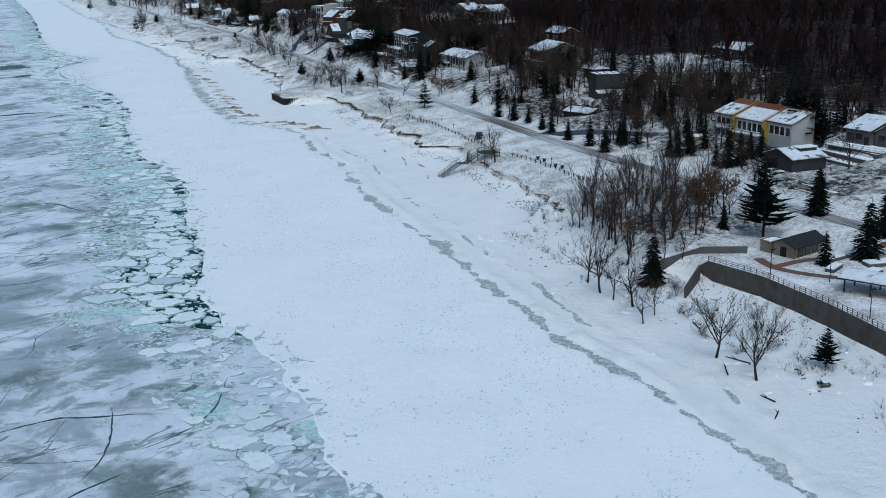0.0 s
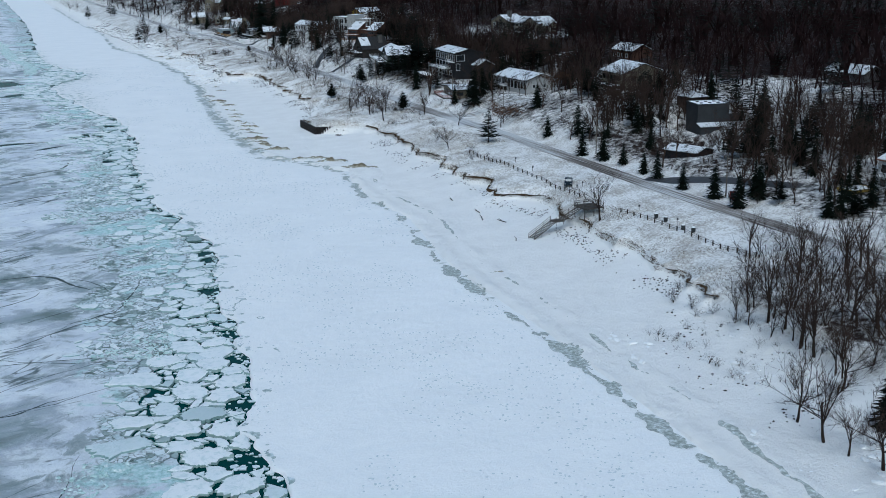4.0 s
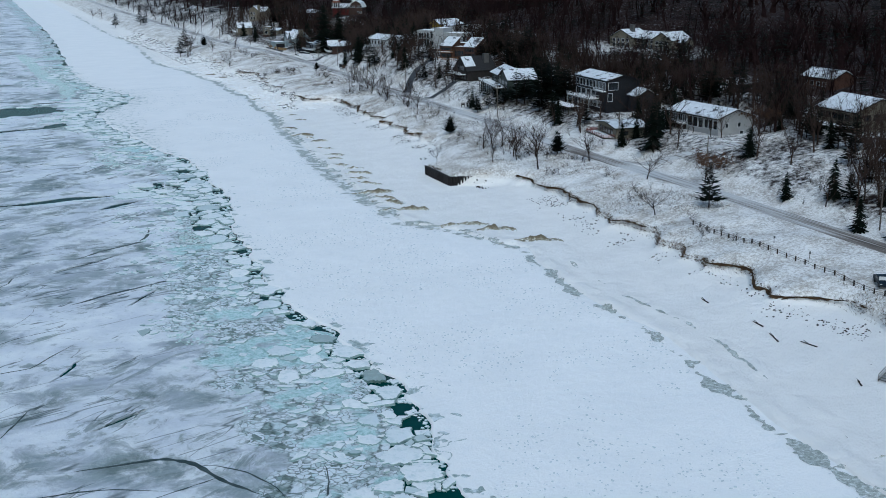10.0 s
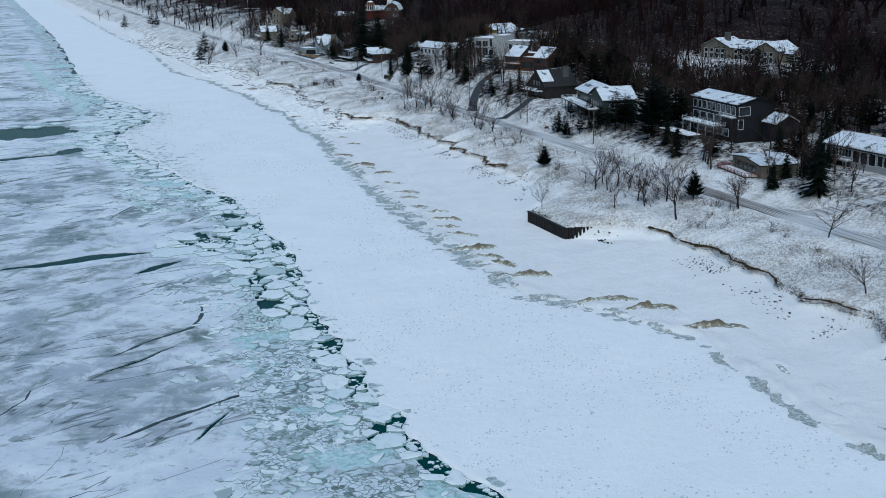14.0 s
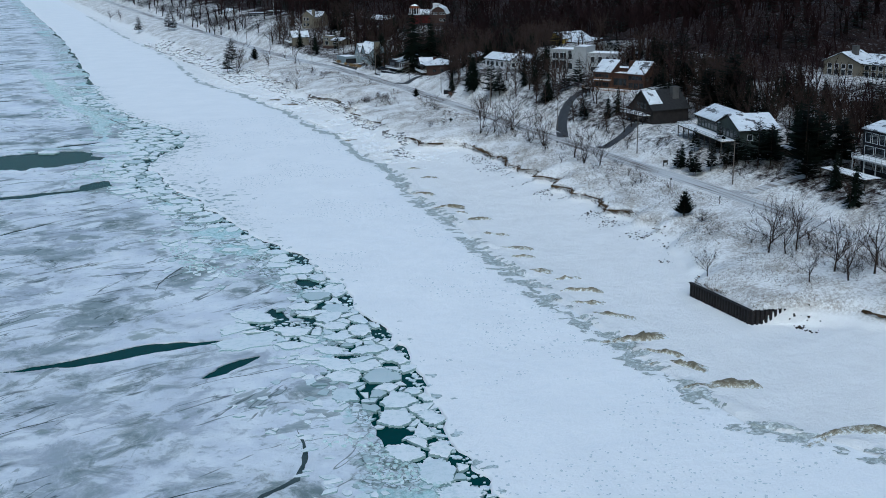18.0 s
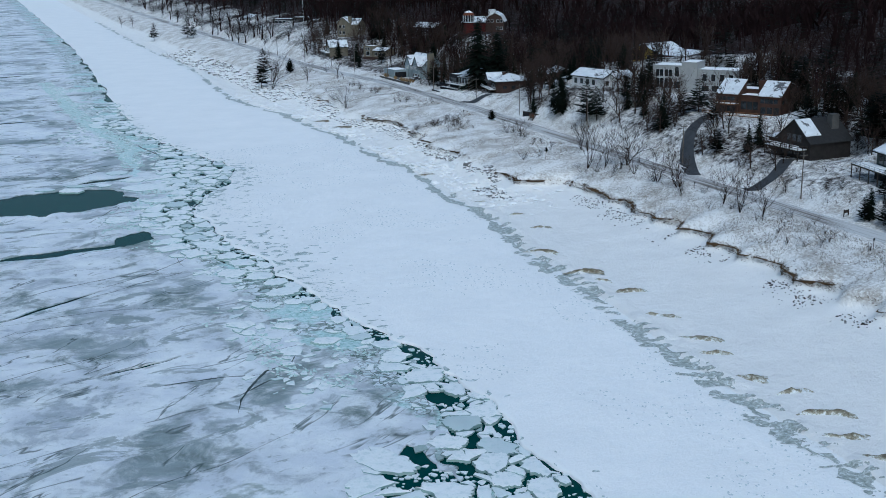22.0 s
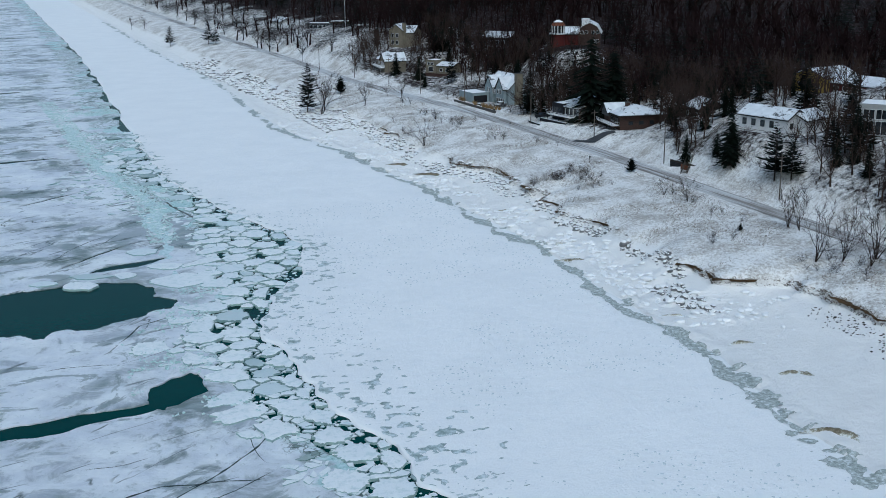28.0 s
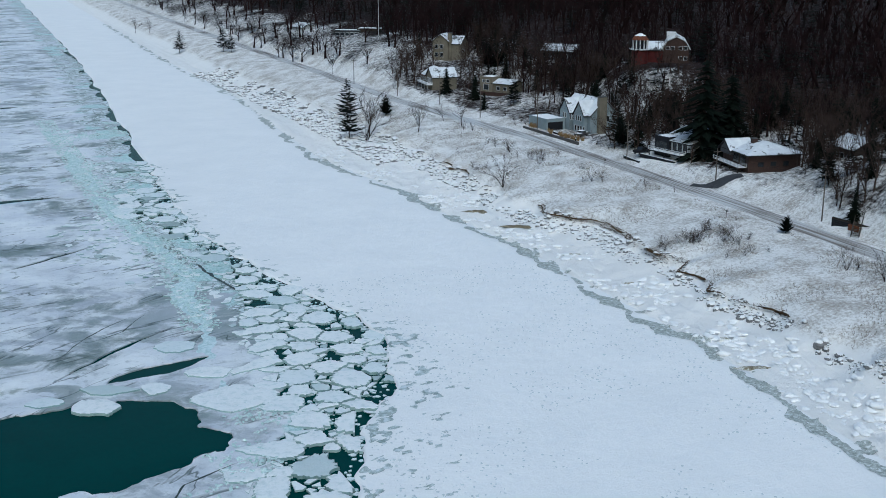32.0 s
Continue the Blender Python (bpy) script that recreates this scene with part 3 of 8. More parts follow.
strips = []
for y0, y1, gap in ((95, 520, 0.3), (520, 900, 0.45), (900, 1500, 1.1)):
    v, t, rim = cut_sheet(np.arange(-8.5, 9.5, gap), np.arange(y0, y1 + gap / 2, gap), lambda u, y: slush_level(u + shore_x(y), y))
    v[:, 0] += shore_x(v[:, 1])
    v[:, 2] = np.maximum(shelf_top(v[:, 0], v[:, 1]), np.where(v[:, 0] > shore_x(v[:, 1]) - 0.95, ground_z(v[:, 0], v[:, 1]), -1)) + 0.05
    strips.append((v, t))
at = np.cumsum([0] + [len(v) for v, t in strips])
tagged(new("slush_lead", mesh_of("slush_lead", np.concatenate([v for v, t in strips]), np.concatenate([t + a for (v, t), a in zip(strips, at)]), SLUSH)), "grey-green slush in the crack along the shore", "ice", kind="stuff")


# wet cracks and patches on the shelf, along its edge
rotten = curve((-300, 3.0), (560, 3.0), (590, 10.0), (620, 16.0), (690, 15.0), (725, 6.0), (790, 4.0), (4000, 4.0))


def rotten_level(x, y):
    q = (x - edge_at(y)) / rotten(y)
    return 0.36 + 0.55 * np.abs(q) ** 1.5 - 1.3 * fbm(x * 0.9, y * 1.1, np.interp(y, [560, 600], [2.2, 1.5]), 90, 4) + np.where(q < 0.04, 3.0, 0.0)


v, t, rim = cut_sheet(np.arange(0, 17, 0.35), np.arange(96, 900, 0.35), lambda u, y: rotten_level(u + edge_at(y), y))
v[:, 0] += edge_at(v[:, 1])
v[:, 2] = shelf_top(v[:, 0], v[:, 1]) + 0.035
WET = ice_material("wet_shelf_ice", [(0.40, (0.24, 0.30, 0.28)), (0.50, (0.42, 0.49, 0.49)), (0.58, (0.68, 0.73, 0.76))], 0.9, 0.5, (1, 1, 1), 0.5)
tagged(new("edge_cracks", mesh_of("edge_cracks", v, t, WET)), "wet grey cracks and patches along the shelf edge", "ice", kind="stuff")


# cracks that split the rim of the shelf into plates
v, t, rim = cut_sheet(np.arange(0.3, 10, 0.25), np.arange(112, 345, 0.25), lambda u, y: np.abs(fbm(u + edge_at(y), y, 6.5, 91, 3)) - 0.045 + 1.5 * step(5, 10, u) + 0.25 * step(332, 345, y) + 0.3 * step(190, 200, y) * step(250, 238, y))
v[:, 0] += edge_at(v[:, 1])
v[:, 2] = shelf_top(v[:, 0], v[:, 1]) + 0.03
tagged(new("rim_cracks", mesh_of("rim_cracks", v, t, WET)), "wet cracks splitting the rim of the shelf", "ice", kind="stuff")


# refrozen pack ice, with its leads cut through, and a belt of floes afloat between it and the shelf
afloat = curve((95, -4), (185, -4), (206, 11), (272, 10), (300, 5), (360, 3), (420, 6), (448, 11), (508, 11), (540, 6), (580, 2), (600, 7), (640, 9), (690, 13), (750, 15), (772, 7), (800, 4), (840, 8), (880, 2), (4000, -6))


def afloat_at(x, y):
    return afloat(y) + 3.5 * fbm(x, y, 12, 66, 4)


def crushed(x, y):
    reach = np.interp(y, [95, 200, 300, 400, 450, 560, 600, 700, 780, 950], [38, 42, 50, 44, 26, 24, 22, 26, 32, 28])
    return step(reach, reach * 0.3, edge_x(y) - x) * np.interp(y, [95, 185, 225, 780, 950], [0.48, 0.52, 0.68, 0.68, 0.6])


def with_crushed(me):
    co = np.empty(len(me.vertices) * 3, np.float32)
    me.vertices.foreach_get("co", co)
    co = co.reshape(-1, 3)
    me.attributes.new("crushed", "FLOAT", "POINT").data.foreach_set("value", crushed(co[:, 0], co[:, 1]).astype(np.float32))
    return me


xs, ys = np.arange(-26, 66, 0.8), np.r_[np.arange(95, 900, 0.8), np.geomspace(901, 1300, 150)]
v, t, rim = cut_sheet(xs, ys, lambda x, y: np.maximum.reduce([-open_water(x, y), x - edge_at(y) + np.where((y < 200) | (y > 850), -0.5, 0.25 + 0.9 * fbm(x, y, 5, 3)), (looseness(x, y) - 0.45) * 3 + 0.8 * wave(x, y, 1.6, 5), afloat_at(x, y) - edge_at(y) + x]), -0.18)
v, t = thick(v, t, rim, -0.42)
tagged(new("pack_ice", with_crushed(mesh_of("pack_ice", v, t, GREY_ICE))), "refrozen grey pack ice veiled with drifted snow", "ice", kind="structure")
v, f = sheet(np.array([-3500, -900, -300, -100, -45, -26.0]), np.r_[np.linspace(-300, 90, 5), np.geomspace(95, 5000, 120)], lambda u, w: (u, w, 0 * u - 0.18))
v3, f3 = sheet(np.linspace(0, 1, 14), np.linspace(-300, 95, 12), lambda u, w: (-26 + u * (edge_at(w) + 26), w, 0 * u - 0.18))
v2, f2 = sheet(np.linspace(0, 1, 14), np.geomspace(1300, 5000, 60), lambda u, w: (-26 + u * (edge_at(w) + 26), w, 0 * u - 0.18))
tagged(new("far_ice", with_crushed(mesh_of("far_ice", np.concatenate([v, v2, v3]), np.concatenate([f, f2 + len(v), f3 + len(v) + len(v2)]), GREY_ICE))), "distant drifting ice on the lake", "ice", kind="structure")


# dark cracks wandering through the pack
cr = np.random.default_rng(63)
crack_v, crack_f, base = [], [], 0
for k in range(120):
    y0 = 100 + 840 * cr.random() ** 0.9
    p = np.array([cr.uniform(-24, float(edge_x(y0)) - 12), y0])
    a = cr.normal(0.27, 0.25) if cr.random() < 0.72 else cr.normal(0.95, 0.3)
    n = int(cr.uniform(8, 30))
    half = cr.uniform(0.04, 0.20) * (2.2 if cr.random() < 0.12 else 1)
    row = []
    for i in range(n + 1):
        t = i / n
        w = half * math.sin(math.pi * min(1, t * 1.02)) ** 0.6 * (0.5 + cr.random())
        side = np.array([-math.sin(a), math.cos(a)]) * w
        row += [(*(p + side), -0.165), (*(p - side), -0.165)]
        a += cr.normal(0, 0.09) + (cr.choice([-0.5, 0.5]) if cr.random() < 0.06 else 0)
        p = p + np.array([math.cos(a), math.sin(a)]) * cr.uniform(0.7, 1.9)
    row = np.array(row)
    if (row[:, 0] > edge_x(row[:, 1]) - 7).any() or (open_water(row[:, 0], row[:, 1]) < 0.6).any():
        continue
    crack_v.append(row)
    crack_f += [(base + 2 * i, base + 2 * i + 1, base + 2 * i + 3, base + 2 * i + 2) for i in range(n)]
    base += len(row)
CRACK = mottled("crack_water", (0.02, 0.035, 0.035), (0.10, 0.13, 0.13), 0.3, 0.3, 0.1, 0.05, 0.05)
tagged(new("ice_cracks", mesh_of("ice_cracks", np.concatenate(crack_v), crack_f, CRACK)), "dark cracks wandering through the pack ice", "ice", kind="stuff")


def floe_polygons(points, weight, reach=20):
    """Voronoi cells of the points, each as a list of corners about its own point."""
    n = len(points)
    cells = []
    for start in range(0, n, 500):
        block = points[start : start + 500]
        d = ((block[:, None, :] - points[None]) ** 2).sum(-1)
        near = np.argpartition(d, reach, 1)[:, : reach + 1]
        for k in range(len(block)):
            poly = [(-14.0, -14.0), (14.0, -14.0), (14.0, 14.0), (-14.0, 14.0)]
            others = sorted((j for j in near[k] if j != start + k), key=lambda j: d[k, j])
            for j in others:
                qx, qy = points[j] - block[k]
                half = (qx * qx + qy * qy + weight[start + k] ** 2 - weight[j] ** 2) / 2
                out = []
                for a, b in zip(poly, poly[1:] + poly[:1]):
                    da, db = a[0] * qx + a[1] * qy - half, b[0] * qx + b[1] * qy - half
                    if da <= 0:
                        out.append(a)
                    if (da < 0) != (db < 0):
                        s = da / (da - db)
                        out.append((a[0] + s * (b[0] - a[0]), a[1] + s * (b[1] - a[1])))
                poly = out
                if len(poly) < 3:
                    break
            cells.append(np.array(poly) if len(poly) >= 3 else None)
    return cells


def rounded(poly, shrink, jag, rng):
    """The polygon drawn in, with its corners worn off and its sides broken unevenly."""
    p = poly * shrink
    q = np.roll(p, -1, 0)
    p = np.stack([p * 0.80 + q * 0.20, p * 0.5 + q * 0.5, p * 0.22 + q * 0.78], 1).reshape(-1, 2)
    p = p * (1 + jag * (rng.random((len(p), 1)) - 0.5))
    p = p[rng.random(len(p)) > 0.18]
    p = np.stack([p, p * 0.5 + np.roll(p, -1, 0) * 0.5], 1).reshape(-1, 2)
    return p * (1 + 0.10 * (rng.random((len(p), 1)) - 0.5))


def slab(ring, top, low, lift):
    """A floe: a raised rim, a slightly domed top and sides. Places and triangles."""
    n = len(ring)
    c = ring.mean(0)
    inner = c + (ring - c) * 0.86
    z = top + lift[0] * (ring[:, 0] - c[0]) + lift[1] * (ring[:, 1] - c[1])
    verts = np.concatenate([np.column_stack([ring * 1.02, np.full(n, low)]), np.column_stack([ring, z - 0.04]), np.column_stack([inner, z + 0.03]), [[c[0], c[1], top + 0.05]]])
    i = np.arange(n)
    j = (i + 1) % n
    tris = [np.stack([i, j, n + j], -1), np.stack([i, n + j, n + i], -1), np.stack([n + i, n + j, 2 * n + j], -1), np.stack([n + i, 2 * n + j, 2 * n + i], -1), np.stack([2 * n + i, 2 * n + j, np.full(n, 3 * n)], -1)]
    return verts, np.concatenate(tris)


def floe_material():
    n = Nodes("ice_floe")
    g = n.add("ShaderNodeNewGeometry")
    info = n.add("ShaderNodeObjectInfo")
    r = n.math("FRACT", n.math("ADD", g.outputs["Random Per Island"], info.outputs["Random"]))
    tone = n.ramp(r, [(0.0, (0.30, 0.37, 0.36)), (0.04, (0.46, 0.55, 0.56)), (0.12, (0.72, 0.79, 0.82)), (0.25, (0.82, 0.86, 0.88)), (1.0, (0.88, 0.90, 0.91))])
    patch = n.ramp(n.noise(0.8, 7, 0.72), [(0.38, 0.0), (0.50, 1.0)])
    wet = n.mix(n.math("MULTIPLY", n.math("SUBTRACT", 1.0, patch), 0.45), tone, (0.50, 0.62, 0.63))
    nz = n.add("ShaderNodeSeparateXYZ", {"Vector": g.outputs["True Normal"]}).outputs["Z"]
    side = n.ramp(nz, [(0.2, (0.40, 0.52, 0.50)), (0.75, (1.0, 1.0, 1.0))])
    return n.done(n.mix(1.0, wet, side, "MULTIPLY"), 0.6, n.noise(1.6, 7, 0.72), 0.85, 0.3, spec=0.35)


FLOE = floe_material()
rng = np.random.default_rng(5)
# floes: coarse and fine seeds, thinned by where they lie
cand = np.column_stack([rng.uniform(-16, 66, 150000), rng.uniform(96, 900, 150000)])
gap = edge_at(cand[:, 1]) - cand[:, 0]
loose = looseness(cand[:, 0], cand[:, 1])
water = open_water(cand[:, 0], cand[:, 1])
band = 21 + 14 * fbm(cand[:, 1] * 0, cand[:, 1], 30, 6)
fine = fbm(cand[:, 0], cand[:, 1], 16, 4) + step(6, 20, gap) * 0.5
u = rng.random(len(cand))
loose = np.maximum(loose, step(-1.0, 1.5, afloat_at(cand[:, 0], cand[:, 1]) - gap) * 0.9)
size = np.where(loose > 0.2, 0.9 + 5.2 * u**3, np.where(fine > -0.1, 0.6 + 0.9 * u, 0.7 + 4.0 * u**6))
keep = (gap > 0.15) & ((gap < band) | (loose > 0.1)) & (water > -0.5)
keep &= (loose > 0.2) | (fbm(cand[:, 0], cand[:, 1], 9, 15) < 0.42 - 0.5 * step(0.55, 1.0, gap / band))
cand, size, loose = cand[keep], size[keep], loose[keep]
order = np.argsort(-size + rng.random(len(size)) * 1.2)
cand, size, loose = cand[order], size[order], loose[order]
grid, chosen = {}, []
for k in range(len(cand)):
    x, y = cand[k]
    s = size[k]
    gx, gy = int(x // 6), int(y // 6)
    if all((x - cand[m][0]) ** 2 + (y - cand[m][1]) ** 2 > (0.5 * (s + size[m])) ** 2 for ax in (-1, 0, 1) for ay in (-1, 0, 1) for m in grid.get((gx + ax, gy + ay), ())):
        grid.setdefault((gx, gy), []).append(k)
        chosen.append(k)
cells = floe_polygons(cand[chosen], size[chosen] * 0.5)


def flake(ring, top, low, lift):
    """A small thin plate: places and triangles."""
    n = len(ring)
    z = top + lift[0] * ring[:, 0] + lift[1] * ring[:, 1]
    verts = np.concatenate([np.column_stack([ring, np.full(n, low)]), np.column_stack([ring, z]), [[0, 0, top + 0.02]]])
    i = np.arange(n)
    j = (i + 1) % n
    return verts, np.concatenate([np.stack([i, j, n + j], -1), np.stack([i, n + j, n + i], -1), np.stack([n + i, n + j, np.full(n, 2 * n)], -1)])


all_v, all_t, count, singles = [], [], 0, 0
for cell, k in zip(cells, chosen):
    if cell is None:
        continue
    x, y = cand[k]
    r = np.hypot(*cell.T)
    cell = cell * np.minimum(1, (1.25 if loose[k] > 0.2 else 0.95) * size[k] / np.maximum(r, 0.01))[:, None]
    limit = edge_at(cell[:, 1] + y) - x - 0.2
    cell[:, 0] = np.minimum(cell[:, 0], limit)
    if limit.min() < -0.6 or np.ptp(cell[:, 0]) < 0.5:
        continue
    if size[k] >= 1.55:
        cell = np.stack([cell, cell * 0.5 + np.roll(cell, -1, 0) * 0.5], 1).reshape(-1, 2)
    wx, wy = cell[:, 0] + x, cell[:, 1] + y
    cell = cell + 0.95 * np.column_stack([fbm(wx, wy, 3.6, 40, 4), fbm(wx, wy, 3.6, 50, 4)])
    lift = (rng.random(2) - 0.5) * (0.05 if loose[k] > 0.2 else 0.14)
    if loose[k] <= 0.2 and rng.random() < (0.62 if size[k] < 1.55 else 0.35) or rng.random() < (0.4 if size[k] < 1.4 else 0.05):
        continue
    t, pull = rng.uniform(0, 3.14), 1 + (0.35 if size[k] < 2.4 else 0.16) * rng.random()
    turn = np.array([[math.cos(t), -math.sin(t)], [math.sin(t), math.cos(t)]])
    if limit.min() > cell[:, 0].max() + 0.6:
        cell = cell @ turn * (pull, 1 / pull) @ turn.T
    if size[k] < 1.55:
        verts, tris = flake(cell * (1.05 - 0.45 * rng.random()) * (1 + 0.5 * (rng.random((len(cell), 1)) - 0.5)), -0.12 + 0.14 * rng.random(), -0.3, lift * 1.6)
    else:
        ring = rounded(cell, 0.97 - 0.16 * rng.random() ** 1.6, 0.26, rng)
        verts, tris = slab(ring, 0.02 + 0.10 * rng.random(), -0.38, lift)
    if loose[k] > 0.3 and size[k] > 1.7 and singles < 299:
        singles += 1
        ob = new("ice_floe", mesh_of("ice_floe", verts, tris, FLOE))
        ob.location = (x, y, 0)
        tagged(ob, "snow-topped ice floe afloat in dark water", "ice floe", "floes along the shelf edge")
    else:
        all_v.append(verts + (x, y, 0))
        all_t.append(tris + count)
        count += len(verts)
# small bits afloat between the floes
bits = np.column_stack([rng.uniform(5, 66, 60000), rng.uniform(98, 880, 60000)])
gap = edge_at(bits[:, 1]) - bits[:, 0]
bits = bits[((looseness(bits[:, 0], bits[:, 1]) > 0.15) | (gap < 1.6) | (gap < afloat_at(bits[:, 0], bits[:, 1]))) & (gap > 0.1) & ((fbm(bits[:, 0], bits[:, 1], 6, 95) > 0.08) | (gap < 1.8))]
for x, y in bits:
    m = 5 + int(rng.random() * 3)
    a = np.sort(rng.uniform(0, 6.283, m)) if rng.random() < 0.3 else np.arange(m) * 6.283 / m + rng.random(m) * 0.7
    ring = np.column_stack([np.cos(a), np.sin(a)]) * rng.uniform(0.7, 1.1, (m, 1)) * (0.2 + 0.55 * rng.random() ** 2)
    verts, tris = flake(ring, -0.34 + 0.10 * rng.random(), -0.45, (0.0, 0.0))
    all_v.append(verts + (x, y, 0))
    all_t.append(tris + count)
    count += len(verts)
# large plates lying in the open pools: x, y, half lengths, turn
for x, y, rx, ry, turn in BIG:
    a = np.sort(rng.uniform(0, 6.283, 13))
    p = np.column_stack([rx * np.cos(a), ry * np.sin(a)]) * rng.uniform(0.8, 1.08, (13, 1))
    c, s = math.cos(turn), math.sin(turn)
    ring = rounded(np.column_stack([p[:, 0] * c - p[:, 1] * s, p[:, 0] * s + p[:, 1] * c]), 1.0, 0.06, rng)
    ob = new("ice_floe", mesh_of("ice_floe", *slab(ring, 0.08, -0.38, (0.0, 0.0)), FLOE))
    ob.location = (x, y, 0)
    tagged(ob, "large jagged ice plate in an open pool", "ice floe", "plates in the pools")
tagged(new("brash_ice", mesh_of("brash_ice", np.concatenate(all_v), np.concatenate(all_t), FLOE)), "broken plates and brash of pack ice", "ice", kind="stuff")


# rubble: small tilted blocks, pale blue-green, in belts
def chips(name, label, xy, low, high, mat, seed, sink=0.3, flat=0.6, ground=None):
    r = np.random.default_rng(seed)
    n = len(xy)
    base = np.array([[-1, -1, -1], [1, -1, -1], [1, 1, -1], [-1, 1, -1], [-0.7, -0.8, 1], [0.8, -0.6, 1], [0.6, 0.8, 1], [-0.8, 0.6, 1]], float)
    quad = np.array([[0, 3, 2, 1], [4, 5, 6, 7], [0, 1, 5, 4], [1, 2, 6, 5], [2, 3, 7, 6], [3, 0, 4, 7]])
    s = r.uniform(low, high, (n, 1, 1)) * np.stack([r.uniform(0.5, 1, n), r.uniform(0.5, 1, n), r.uniform(flat * 0.4, flat, n)], -1)[:, None]
    p = (base[None] + r.uniform(-0.25, 0.25, (n, 8, 3))) * s * 0.5
    a, b = r.uniform(0, 6.28, n), r.uniform(-0.5, 0.5, n)
    x, y, z = p[..., 0], p[..., 1], p[..., 2]
    x, z = x * np.cos(b)[:, None] - z * np.sin(b)[:, None], x * np.sin(b)[:, None] + z * np.cos(b)[:, None]
    x, y = x * np.cos(a)[:, None] - y * np.sin(a)[:, None], x * np.sin(a)[:, None] + y * np.cos(a)[:, None]
    gz = ground(xy[:, 0], xy[:, 1]) if ground else np.zeros(n)
    z = z + (gz + s[:, 0, 2] * (0.5 - sink))[:, None]
    verts = np.stack([x + xy[:, :1], y + xy[:, 1:], z], -1).reshape(-1, 3)
    faces = (quad[None] + 8 * np.arange(n)[:, None, None]).reshape(-1, 4)
    return tagged(new(name, mesh_of(name, verts, faces, mat)), label, name.split("_")[-1], kind="stuff")


xy = np.column_stack([rng.uniform(2, 60, 90000), rng.uniform(98, 1000, 90000)])
belt = fbm(xy[:, 0] * 0.6, xy[:, 1], 26, 14) + 0.5 * fbm(xy[:, 0], xy[:, 1], 6, 3)
gap = edge_at(xy[:, 1]) - xy[:, 0]
keep = (gap > 0.6) & (gap < 26) & (belt > 0.42) & (open_water(xy[:, 0], xy[:, 1]) > 0.3) & (looseness(xy[:, 0], xy[:, 1]) < 0.6) & (gap > afloat_at(xy[:, 0], xy[:, 1]))
# the pale trail of crushed ice far along the shelf
trail = np.abs(xy[:, 0] - np.interp(xy[:, 1], [740, 792, 841, 917, 1000], [35, 37.5, 30, 28, 24])) < 3.5
keep |= trail & (xy[:, 1] > 740)
chips("ice_rubble", "pale blue-green rubble of crushed ice", xy[keep], 0.2, 0.7, BRASH, 8, 0.45, 0.4)

# the broad trail of aqua slush far along the shelf
trail_x = curve((700, 31), (740, 34.5), (792, 37), (841, 30), (917, 27), (1000, 23), (1300, 20))
v, t, rim = cut_sheet(np.arange(-7, 7.1, 0.6), np.arange(705, 985, 0.6), lambda u, y: np.abs(u + 1.6 * fbm(u * 0, y, 14, 61)) - 1.7 * step(705, 745, y) * step(985, 900, y) - 1.9 * fbm(u + trail_x(y), y, 6, 62, 5))
v[:, 0] += trail_x(v[:, 1])
v[:, 2] = -0.13 + 0.05 * fbm(v[:, 0], v[:, 1], 1.5, 63, 3)
AQUA = ice_material("aqua_slush", [(0.38, (0.42, 0.56, 0.57)), (0.5, (0.58, 0.72, 0.75)), (0.60, (0.76, 0.84, 0.87))], 1.2, 0.6, (1, 1, 1), 0.9)
tagged(new("aqua_slush", mesh_of("aqua_slush", v, t, AQUA)), "trail of pale aqua slush through the pack ice", "ice", kind="stuff")

# ---- materials of buildings and small things ----
WHITE = mottled("white_siding", (0.28, 0.287, 0.29), (0.37, 0.377, 0.38), 0.5)
TRIM = mottled("white_trim", (0.527, 0.535, 0.544), (0.629, 0.637, 0.646), 1.0)
GREY = mottled("grey_siding", (0.06, 0.06, 0.0625), (0.095, 0.095, 0.1), 0.5)
SLATE = mottled("slate_siding", (0.0182, 0.0208, 0.0234), (0.0358, 0.039, 0.0429), 0.5)
BLACK = mottled("black_siding", (0.005, 0.0055, 0.008), (0.012, 0.013, 0.018), 0.5)
TAN = mottled("tan_siding", (0.12, 0.105, 0.078), (0.186, 0.165, 0.126), 0.5)
CEDAR = mottled("cedar_siding", (0.033, 0.0156, 0.0102), (0.072, 0.0348, 0.0228), 0.7)
BROWN = mottled("brown_wood", (0.0193, 0.0143, 0.011), (0.0413, 0.0308, 0.0237), 0.7)
GREEN = mottled("grey_green_siding", (0.034, 0.046, 0.041), (0.060, 0.074, 0.067), 0.5)
BLUE = mottled("pale_blue_siding", (0.188, 0.232, 0.255), (0.27, 0.323, 0.345), 0.5)
YELLOW = mottled("ochre_siding", (0.225, 0.15, 0.0225), (0.345, 0.24, 0.045), 0.5)
RED = mottled("red_siding", (0.045, 0.006, 0.006), (0.085, 0.012, 0.011), 0.5)
BRICK = mottled("dark_brick", (0.0275, 0.0165, 0.0132), (0.0605, 0.0341, 0.0275), 2.5)
BLOCK = mottled("concrete_block", (0.055, 0.0539, 0.0523), (0.099, 0.0963, 0.0935), 0.8)
SHINGLE = mottled("dark_shingles", (0.010, 0.010, 0.011), (0.024, 0.0235, 0.024), 1.5)
RUST = mottled("rust_roofing", (0.102, 0.033, 0.015), (0.162, 0.057, 0.027), 0.8)
DECK = mottled("weathered_deck", (0.035, 0.03, 0.025), (0.085, 0.072, 0.06), 1.5)
AMBER = mottled("amber_deck", (0.154, 0.07, 0.0245), (0.238, 0.119, 0.049), 1.5)
